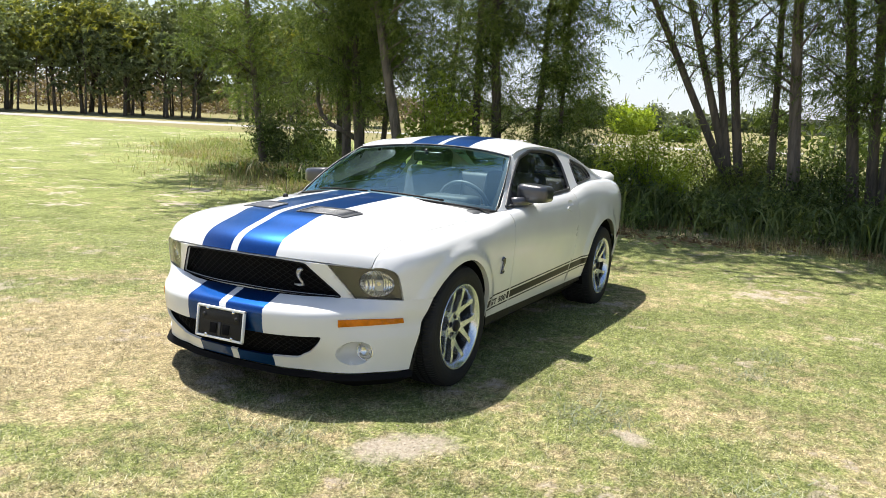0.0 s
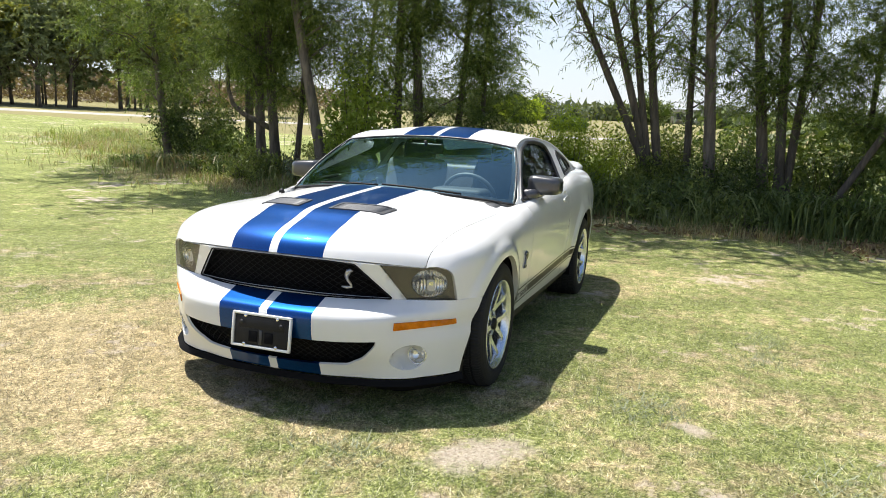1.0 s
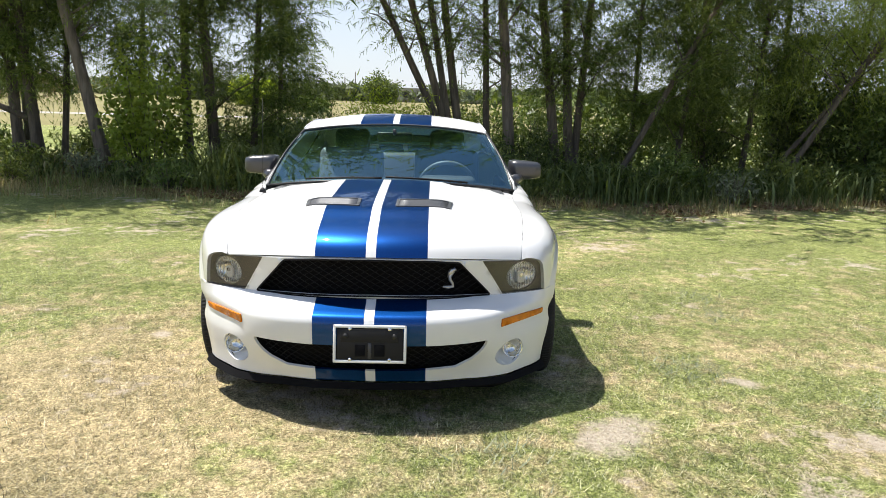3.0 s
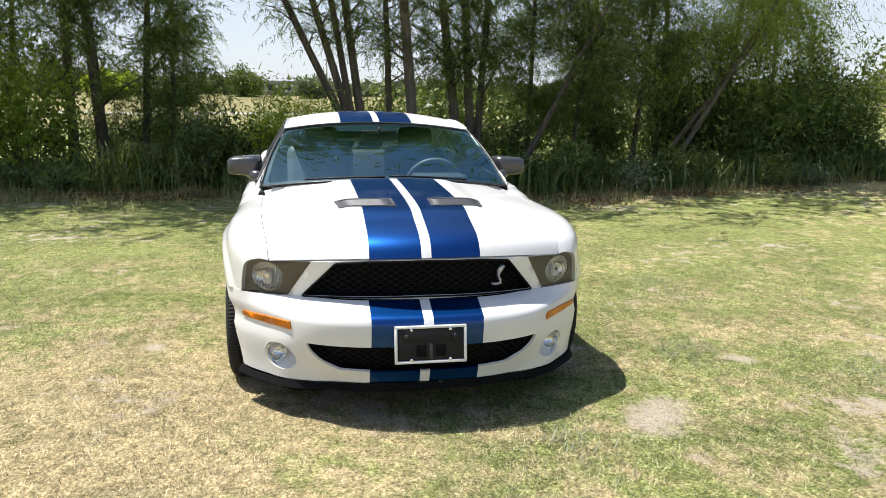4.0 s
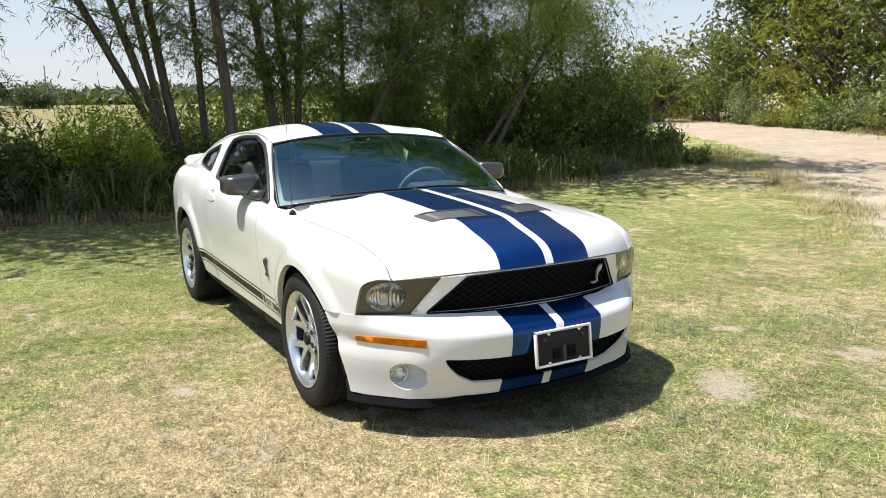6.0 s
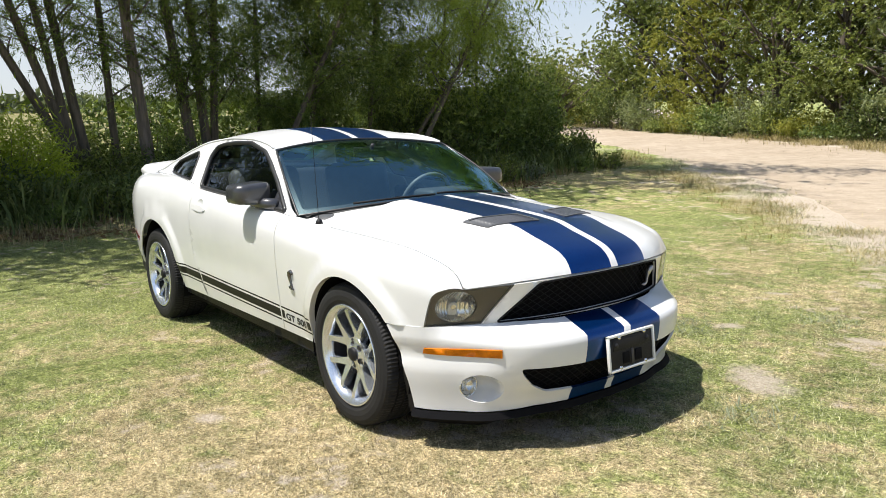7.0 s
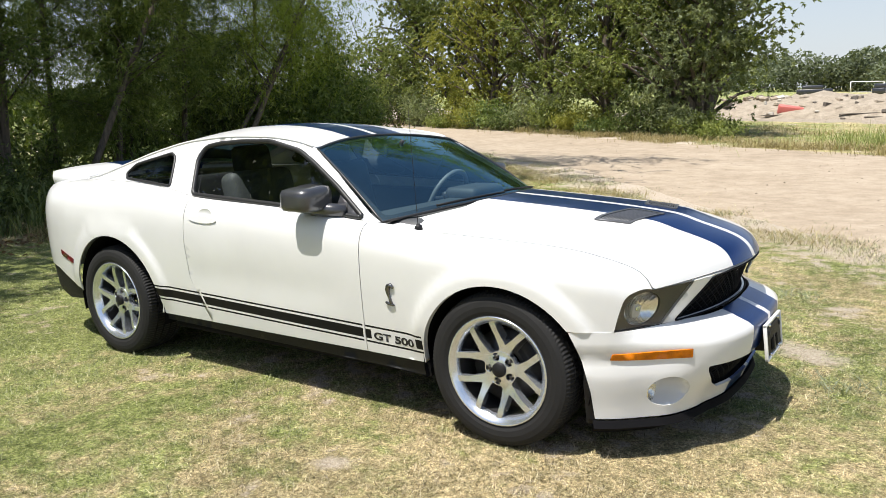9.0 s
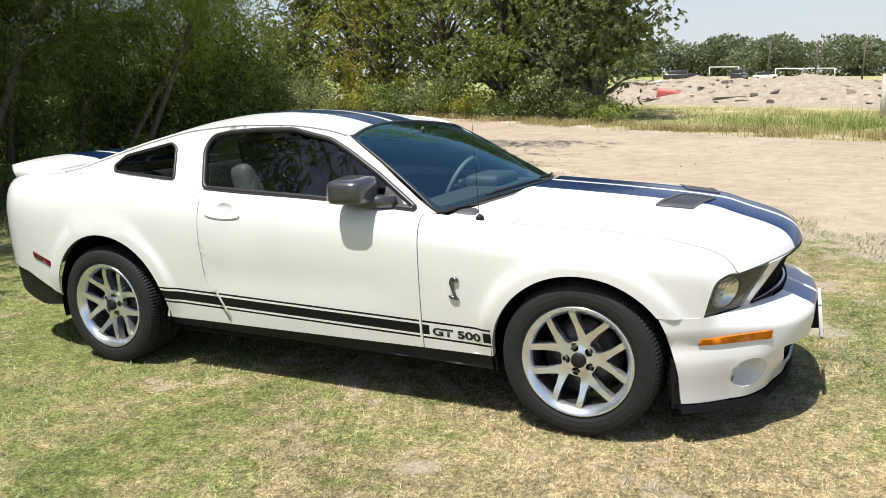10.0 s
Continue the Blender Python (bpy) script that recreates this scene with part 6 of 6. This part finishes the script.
# plate holder in a white frame
pl = part("plate_holder", box_bm((0.012, 0.285, 0.135), (0, 0, 0), 0.003), "black_plastic", car, "empty black plate holder")
pl.matrix_basis = pose(2.285, 0.006, 0.391, 0, -6, 0)
fr = bmesh.new()
for sz, at in (((0.016, 0.315, 0.012), (0.004, 0, 0.076)), ((0.016, 0.315, 0.012), (0.004, 0, -0.076)), ((0.016, 0.012, 0.164), (0.004, 0.1515, 0)), ((0.016, 0.012, 0.164), (0.004, -0.1515, 0))):
    t = box_bm(sz, at, 0.003)
    me = bpy.data.meshes.new("tmp")
    t.to_mesh(me)
    fr.from_mesh(me)
    t.free()
    bpy.data.meshes.remove(me)
part("plate_frame", fr, "plate_white", pl, "white plate frame")
for y, z in ((0.085, 0.066), (-0.085, 0.066), (0.085, -0.066), (-0.085, -0.066)):
    bv, bf = tube([(0.0, y, z), (0.015, y, z)], [0.009, 0.007], 10)
    mesh_ob("bolt", bv, bf, "chrome", pl)
for y in (0.105, -0.105):
    bv, bf = tube([(0.0, y, 0.035), (0.014, y, 0.035)], [0.014, 0.010], 12)
    mesh_ob("rubber_stop", bv, bf, "vinyl", pl)
part("plate_panel", box_bm((0.006, 0.25, 0.05), (0.006, 0, 0.034), 0.002), "black_plastic", pl)
for y in (0.028, -0.028):
    part("plate_slot", box_bm((0.004, 0.044, 0.05), (0.0075, y * 1.5, -0.028), 0.001), "void", pl)
part("plate_rib", box_bm((0.006, 0.016, 0.07), (0.0075, 0, -0.03), 0.002), "alloy_dark", pl)
part("plate_bracket", box_bm((0.05, 0.22, 0.09), (-0.03, 0, 0), 0.004), "black_plastic", pl)

# aerial on the right front wing
av, af = tube([(0.875, -0.752, 0.895), (0.875, -0.752, 0.915), (0.872, -0.752, 0.925)], [0.022, 0.016, 0.006], 12)
aer = mesh_ob("aerial", av, af, "black_plastic", car)
av, af = tube([(0.872, -0.752, 0.92), (0.84, -0.752, 1.45)], [0.0016, 0.001], 6)
mesh_ob("aerial_rod", av, af, "black_plastic", aer)


# ---- wheels ----
def revolve(profile, n=96, tread=False):
    """Profile (radius, across) turned about the y axis."""
    verts, faces = [], []
    for k in range(n):
        a = 2 * math.pi * k / n
        for i, (r, y) in enumerate(profile):
            if tread and k % 2 and r > 0.330:
                r -= 0.004
            verts.append((r * math.cos(a), y, r * math.sin(a)))
    m = len(profile)
    for k in range(n):
        for i in range(m - 1):
            faces.append((k * m + i, k * m + i + 1, ((k + 1) % n) * m + i + 1, ((k + 1) % n) * m + i))
    return verts, faces


def wheel(width):
    """Five-spoke alloy with forked spokes; outer face towards -y."""
    w = new("wheel")
    w.parent = car
    hw = width / 2
    o = -hw
    tyre = [(0.236, o + 0.012), (0.245, o + 0.004), (0.262, o - 0.004), (0.285, o - 0.006), (0.308, o - 0.002), (0.325, o + 0.006), (0.337, o + 0.020), (0.341, o + 0.040)]
    grooves = []
    for g in np.linspace(o + 0.06, -o - 0.06, 4):
        grooves += [(0.343, g - 0.006), (0.333, g - 0.004), (0.333, g + 0.004), (0.343, g + 0.006)]
    prof = tyre + grooves + [(r, -y) for r, y in tyre[::-1]]
    v, f = revolve(prof, 232, True)
    ty = mesh_ob("tyre", v, f, "rubber", w, False, "black low-profile tyre")
    rim = [(0.240, o + 0.012), (0.243, o + 0.003), (0.239, o - 0.002), (0.232, o + 0.002), (0.210, o + 0.020), (0.207, o + 0.045), (0.205, o + 0.14), (0.212, -o - 0.01), (0.235, -o - 0.01)]
    v, f = revolve(rim[:6], 72)
    rm = mesh_ob("rim", v, f, "alloy", w, True, "bright machined alloy rim")
    v, f = revolve(rim[5:], 60)
    mesh_ob("rim_barrel", v, f, "alloy_dark", rm)

    def face(r):
        return o + 0.018 + 0.028 * smooth(0.21, 0.07, r) - 0.010 * smooth(0.07, 0.03, r)

    def sp(x, z):
        return (x, face(math.hypot(x, z)), z)

    for k in range(5):
        a0 = radians(90 + 72 * k - 14)

        def pol(r, d):
            return (r * math.cos(a0 + radians(d)), r * math.sin(a0 + radians(d)))
        fork = [pol(0.062, -30), pol(0.062, 0), pol(0.062, 30), pol(0.09, 17), pol(0.15, 20.5), pol(0.214, 25.0), pol(0.214, 17.5), pol(0.15, 10.0), pol(0.115, 0), pol(0.15, -10.0), pol(0.214, -17.5), pol(0.214, -25.0), pol(0.15, -20.5), pol(0.09, -17)]
        panel("spoke", fork, [], sp, 0.02, "alloy", rm, (0, -1, 0), 0.045)
    nuts = [circle(0.056 * math.cos(radians(90 + 72 * k + 22)), 0.056 * math.sin(radians(90 + 72 * k + 22)), 0.0185, None, 14) for k in range(5)]
    hub = panel("hub", circle(0, 0, 0.078, None, 40), nuts, lambda x, z: (x, face(math.hypot(x, z)) - 0.002, z), 0.015, "alloy", w, (0, -1, 0), 0.03)
    v, f = revolve([(0.033, o + 0.036), (0.032, o + 0.024), (0.028, o + 0.020), (0.001, o + 0.018)], 32)
    mesh_ob("hub_cap", v, f, "black_plastic", hub, True, "black centre cap")
    for k in range(5):
        a = radians(90 + 72 * k + 22)
        c = (0.056 * math.cos(a), 0.056 * math.sin(a))
        v, f = tube([(c[0], o + 0.075, c[1]), (c[0], o + 0.045, c[1]), (c[0], o + 0.042, c[1])], [0.010, 0.010, 0.006], 6)
        mesh_ob("wheel_nut", v, f, "steel", hub)
    v, f = revolve([(0.07, o + 0.10), (0.165, o + 0.10), (0.165, o + 0.125), (0.07, o + 0.125)], 48)
    mesh_ob("brake_disc", v, f, "steel", w, True, "grey steel brake disc")
    cal = []
    for r, y in ((0.10, o + 0.08), (0.18, o + 0.08), (0.18, o + 0.145), (0.10, o + 0.145)):
        cal.append([(r * math.cos(radians(a)), y, r * math.sin(radians(a))) for a in range(-10, 51, 10)])
    n = len(cal[0])
    verts = [p for row_ in cal for p in row_]
    faces = [(j * n + i, j * n + i + 1, ((j + 1) % 4) * n + i + 1, ((j + 1) % 4) * n + i) for j in range(4) for i in range(n - 1)]
    mesh_ob("brake_caliper", verts, faces, "black_plastic", w)
    return w


fw = wheel(0.250)
fw.matrix_basis = pose(1.36, -0.775, 0.335)
rw_ = wheel(0.270)
rw_.matrix_basis = pose(-1.36, -0.765, 0.335)
copy_thing(fw, pose(1.36, 0.775, 0.335, 0, 0, 180) @ pose(0, 0, 0, 0, 20, 0))
copy_thing(rw_, pose(-1.36, 0.765, 0.335, 0, 0, 180) @ pose(0, 0, 0, 0, 50, 0))
rw_.matrix_basis = rw_.matrix_basis @ pose(0, 0, 0, 0, 33, 0)

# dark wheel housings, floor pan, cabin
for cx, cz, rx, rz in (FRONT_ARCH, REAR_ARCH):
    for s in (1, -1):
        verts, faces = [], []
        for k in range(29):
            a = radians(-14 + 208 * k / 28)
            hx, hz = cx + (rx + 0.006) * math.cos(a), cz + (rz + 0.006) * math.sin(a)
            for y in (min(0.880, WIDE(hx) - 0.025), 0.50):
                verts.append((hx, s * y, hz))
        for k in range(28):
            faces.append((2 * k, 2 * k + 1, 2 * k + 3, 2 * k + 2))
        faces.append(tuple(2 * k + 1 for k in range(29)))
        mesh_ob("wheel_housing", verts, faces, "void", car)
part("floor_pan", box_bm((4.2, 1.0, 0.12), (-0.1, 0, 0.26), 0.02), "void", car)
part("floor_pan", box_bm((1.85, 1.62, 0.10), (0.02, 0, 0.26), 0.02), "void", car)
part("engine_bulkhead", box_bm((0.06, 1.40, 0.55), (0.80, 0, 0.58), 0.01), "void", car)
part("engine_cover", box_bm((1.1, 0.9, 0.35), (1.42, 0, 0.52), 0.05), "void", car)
part("door_lining", box_bm((1.3, 0.05, 0.55), (0.0, 0.77, 0.65), 0.02), "leather", car)
part("door_lining", box_bm((1.3, 0.05, 0.55), (0.0, -0.77, 0.65), 0.02), "leather", car)
dash = part("dashboard", box_bm((0.48, 1.44, 0.22), (0.62, 0, 0.82), 0.06, 3), "dash", car, "dark dashboard top")
part("instrument_hood", box_bm((0.22, 0.36, 0.09), (0.50, 0.36, 0.945), 0.035, 3), "dash", dash)
ring = [(0.30 + 0.075 * math.sin(t), 0.36 + 0.185 * math.cos(t), 0.90 + 0.17 * math.sin(t)) for t in np.linspace(0, 2 * math.pi, 36, endpoint=False)]
tv, tf = tube(ring, 0.015, 8, True)
wheel_rim = mesh_ob("steering_wheel", tv, tf, "leather_grey", car)
for t in (0.1, math.pi - 0.1, -math.pi / 2):
    tv, tf = tube([(0.30, 0.36, 0.90), (0.30 + 0.075 * math.sin(t), 0.36 + 0.185 * math.cos(t), 0.90 + 0.17 * math.sin(t))], [0.022, 0.012], 6)
    mesh_ob("wheel_spoke", tv, tf, "leather", wheel_rim)
part("wheel_boss", box_bm((0.05, 0.13, 0.10), (0.315, 0.36, 0.90), 0.02), "leather", wheel_rim)


def seat(y):
    s = part("seat", box_bm((0.52, 0.50, 0.18), (-0.22, y, 0.50), 0.06, 3), "leather", car, "dark leather bucket seat")
    part("seat_back", box_bm((0.15, 0.50, 0.62), (-0.53, y, 0.82), 0.06, 3, pose(0, 0, 0, 0, -14, 0)), "leather_grey", s)
    part("headrest", box_bm((0.10, 0.27, 0.18), (-0.63, y, 1.18), 0.045, 3, pose(0, 0, 0, 0, -10, 0)), "leather", s)


seat(0.37)
seat(-0.37)
rb = part("rear_bench", box_bm((0.45, 1.1, 0.2), (-1.0, 0, 0.55), 0.06, 3), "leather", car)
part("rear_backrest", box_bm((0.15, 1.1, 0.5), (-1.28, 0, 0.82), 0.06, 3, pose(0, 0, 0, 0, -22, 0)), "leather", rb)
part("parcel_shelf", box_bm((0.5, 1.15, 0.04), (-1.55, 0, 1.0), 0.01), "leather", car)
mv = part("rear_view_mirror", box_bm((0.03, 0.24, 0.07), (0.20, 0, 1.225), 0.014, 3), "trim", car)
tv, tf = tube([(0.21, 0, 1.24), (0.24, 0, 1.275)], 0.012, 8)
mesh_ob("mirror_stalk", tv, tf, "trim", mv)


# ---- beyond the track: building site ----
def mound():
    """Long heap of rubble and soil with an uneven crest."""
    verts, faces = [], []
    nx, ny = 110, 26
    for i in range(nx + 1):
        x = -16 + 46 * i / nx
        for j in range(ny + 1):
            v = j / ny * 2 - 1
            y = 45 + 5.5 * v - 0.12 * x
            h = (1 - v ** 4) * (0.85 + 0.22 * noise.noise((x * 0.22, 1.0, 0)) + 0.16 * noise.noise((x * 0.7, v * 2, 4)))
            h *= smooth(-14, -5, x)
            h += (0.16 * noise.noise((x * 1.9, y * 1.9, 7)) + 0.13 * abs(noise.noise((x * 4.5, y * 4.5, 9))) + 0.08 * noise.noise((x * 9, y * 9, 3))) * (1 - v * v)
            verts.append((x, y, gz(x, y) + max(h, -0.1) * 1.3 - 0.06 * (abs(v) > 0.97)))
    for i in range(nx):
        for j in range(ny):
            a = i * (ny + 1) + j
            faces.append((a, a + ny + 1, a + ny + 2, a + 1))
    return tagged(mesh_ob("rubble_mound", verts, faces, "rubble"), "long pale heap of soil and broken rubble", "rubble heap")


mound()
rub = random.Random(11)
for i in range(170):
    x, v = rub.uniform(-9, 14), rub.uniform(-1, 0.2)
    y = 45 + 5.5 * v - 0.12 * x
    b = box_bm((rub.uniform(0.12, 0.6), rub.uniform(0.1, 0.4), rub.uniform(0.06, 0.26)), (0, 0, 0), 0.02, 1)
    st = part("rubble_block", b, ("stone", "rubble", "soil", "pole")[i * 7 % 4], None, "", False)
    st.matrix_basis = pose(x, y, gz(x, y) + max(0.05, (1 - v ** 4) * 1.05), rub.uniform(-20, 20), rub.uniform(-20, 20), rub.uniform(0, 180))
    tagged(st, "broken pale concrete block lying on the rubble heap", "rubble block", "rubble blocks")
for i, (x, y, ln, a) in enumerate([(1.5, 40.0, 5.5, 3), (2.2, 40.3, 4.2, -4), (-0.5, 40.2, 3.8, 6), (-4.6, 40.6, 3.2, 12), (6.5, 39.3, 4.5, -2)]):
    pk = part("plank", box_bm((ln, 0.12, 0.05), (0, 0, 0), 0.01, 1), "pole", None, "", False)
    pk.matrix_basis = pose(x, y, gz(x, y) + 0.2 + 0.08 * i % 0.2, 0, rub.uniform(-3, 3), a)
    tagged(pk, "weathered timber plank lying before the rubble heap", "plank", "planks")


def barrier():
    e = thing("barrier", "faded red plastic road barrier lying on the site", "barrier", at=(-4.8, 40.8, gz(-4.8, 40.8)))
    part("barrier_body", box_bm((1.25, 0.40, 0.5), (0, 0, 0.42), 0.07, 2, pose(0, 0, 0, 12, 9, 14)), "red_barrier", e)
    part("barrier_foot", box_bm((0.3, 0.5, 0.1), (-0.4, 0, 0.06), 0.02, 1), "red_barrier", e)
    part("barrier_foot", box_bm((0.3, 0.5, 0.1), (0.4, 0, 0.06), 0.02, 1), "red_barrier", e)


barrier()


def goal(a, b, h, label):
    a, b = Vector((a[0], a[1], gz(*a))), Vector((b[0], b[1], gz(*b)))
    e = thing("football_goal", label, "goal", "football goals", at=a)
    d = b - a
    up = Vector((0, 0, h))
    back = Vector((-d.y, d.x, 0)).normalized() * 1.6
    for nm, p, q in (("goal_post", Vector(), up), ("goal_post", d, d + up), ("crossbar", up, d + up), ("stay", up, back), ("stay", d + up, d + back), ("ground_bar", back, d + back)):
        v, f = tube([p, q], 0.12 if nm != "stay" else 0.06, 8)
        mesh_ob(nm, v, f, "white_post", e)


goal((-21.0, 209.8), (-14.0, 210.5), 2.5, "white football goal on the far pitch")
goal((-4.8, 196.0), (7.6, 196.0), 2.0, "wide white football goal on the far pitch")
for x, y, lean in ((-4.4, 146, -0.35), (3.2, 146, -0.3), (10.4, 146, -0.2)):
    v, f = tube([(0, 0, -0.3), (-lean * 0.5, 0, 3.2), (-lean, 0, 6.6)], [0.16, 0.14, 0.11], 8)
    po = mesh_ob("utility_pole", v, f, "pole")
    po.location = (x, y, gz(x, y))
    tagged(po, "dark leaning timber pole on the site", "pole", "site poles")


def far_car(at, turn, paint, label, length=4.5, high=1.6):
    e = thing("parked_car", label, "car", "parked cars", at=(at[0], at[1], gz(*at)))
    e.rotation_euler = (0, 0, radians(turn))
    part("car_body", box_bm((length, 1.8, high * 0.5), (0, 0, high * 0.42), 0.2, 3), paint, e)
    part("cabin", box_bm((length * 0.6, 1.6, high * 0.42), (-0.3, 0, high * 0.8), 0.2, 3), "dark_car", e)
    for x in (-1.35, 1.35):
        for y in (-0.85, 0.85):
            v, f = tube([(x, y - 0.1, 0.33), (x, y + 0.1, 0.33)], 0.33, 14)
            mesh_ob("car_wheel", v, f, "rubber", e)


far_car((-7.9, 131.7), 80, "dark_car", "dark off-road car parked on the site", 4.4, 1.9)
far_car((-17.5, 133.0), 10, "dark_car", "dark pickup parked on the site", 5.2, 1.7)
far_car((-4.2, 134.0), 15, "white_post", "white trailer parked on the site", 3.6, 1.4)
v, f = tube([(4.5, 26.0, gz(4.5, 26) - 0.2), (4.5, 26.0, gz(4.5, 26) + 1.5)], [0.09, 0.08], 8)
tagged(mesh_ob("fence_post", v, f, "stone"), "pale wooden fence post among weeds", "post")

# ---- beyond the field: sheds and poles on the skyline ----
def shed(at, size, turn, label, gable=0.8):
    e = thing("distant_building", label, "building", "distant buildings", at=(at[0], at[1], gz(*at)))
    e.rotation_euler = (0, 0, radians(turn))
    sx, sy, sz = size
    part("wall", box_bm((sx, sy, sz), (0, 0, sz / 2), 0.05, 1), "concrete", e, "", False)
    hx, hy = sx / 2 + 0.3, sy / 2 + 0.3
    verts = [(-hx, -hy, sz), (hx, -hy, sz), (hx, hy, sz), (-hx, hy, sz), (0, -hy, sz + gable), (0, hy, sz + gable)]
    mesh_ob("roof", verts, [(0, 4, 5, 3), (4, 1, 2, 5), (0, 1, 4), (3, 5, 2), (0, 3, 2, 1)], "roof_grey", e, False)
    for k in range(int(sy // 3)):
        y = -sy / 2 + 1.5 + 3 * k
        part("window", box_bm((0.1, 1.4, 1.2), (sx / 2 + 0.02, y, sz * 0.55), 0.02, 1), "trim", e, "", False)


shed((-221, -33.7), (9, 13, 2.8), 8, "low pale shed with a grey roof beyond the field", 1.0)
shed((-224, -6.0), (10, 12, 3.2), 0, "pale house with a grey roof on the skyline", 2.2)
shed((-150, 1.0), (8, 16, 2.6), 4, "long low grey building behind the field", 0.5)
shed((-200, -60.0), (10, 14, 3.0), 14, "pale building with a flat roof beyond the field", 0.4)
for x, y, h in ((-222, -25.5, 6), (-222, -22.5, 7.5), (-230, -60, 9), (-215, 8, 9)):
    v, f = tube([(0, 0, -0.2), (0, 0, h)], [0.18, 0.12], 8)
    po = mesh_ob("utility_pole", v, f, "pole")
    po.location = (x, y, gz(x, y))
    tagged(po, "thin utility pole on the skyline", "pole", "skyline poles")
for i, (x, y, sz, mt) in enumerate([(-82, -19.8, (3.2, 2.8, 2.6), "shrub_bright"), (-84, -14.5, (2.2, 2.0, 1.8), "far_leaf"), (-108, -33, (4.5, 4.0, 4.2), "far_leaf"), (-112, -24, (3.5, 3, 3.2), "far_leaf"), (-60, -10, (1.3, 1.2, 0.9), "shrub"), (-112, 2, (4, 3, 3), "far_leaf"), (-118, -8, (3.0, 3.0, 4.2), "oak_dark")]):
    shrub("field_tree", (x, y), sz, mt, 800 + i, 6000, 0.36, 0.26, label="rounded tree standing in the field", category="tree", group="field trees")
# low crooked limb at the foot of a willow
v, f = tube([(-10.55, -8.0, 1.2), (-10.5, -8.35, 1.36), (-10.5, -8.7, 1.5), (-10.5, -8.98, 1.72), (-10.55, -9.14, 2.05), (-10.6, -9.2, 2.6), (-10.6, -9.2, 3.4)], [0.07, 0.065, 0.058, 0.052, 0.046, 0.04, 0.03], 10)
tagged(mesh_ob("crooked_limb", v, f, "bark"), "low crooked willow limb rising from the bank", "tree limb")
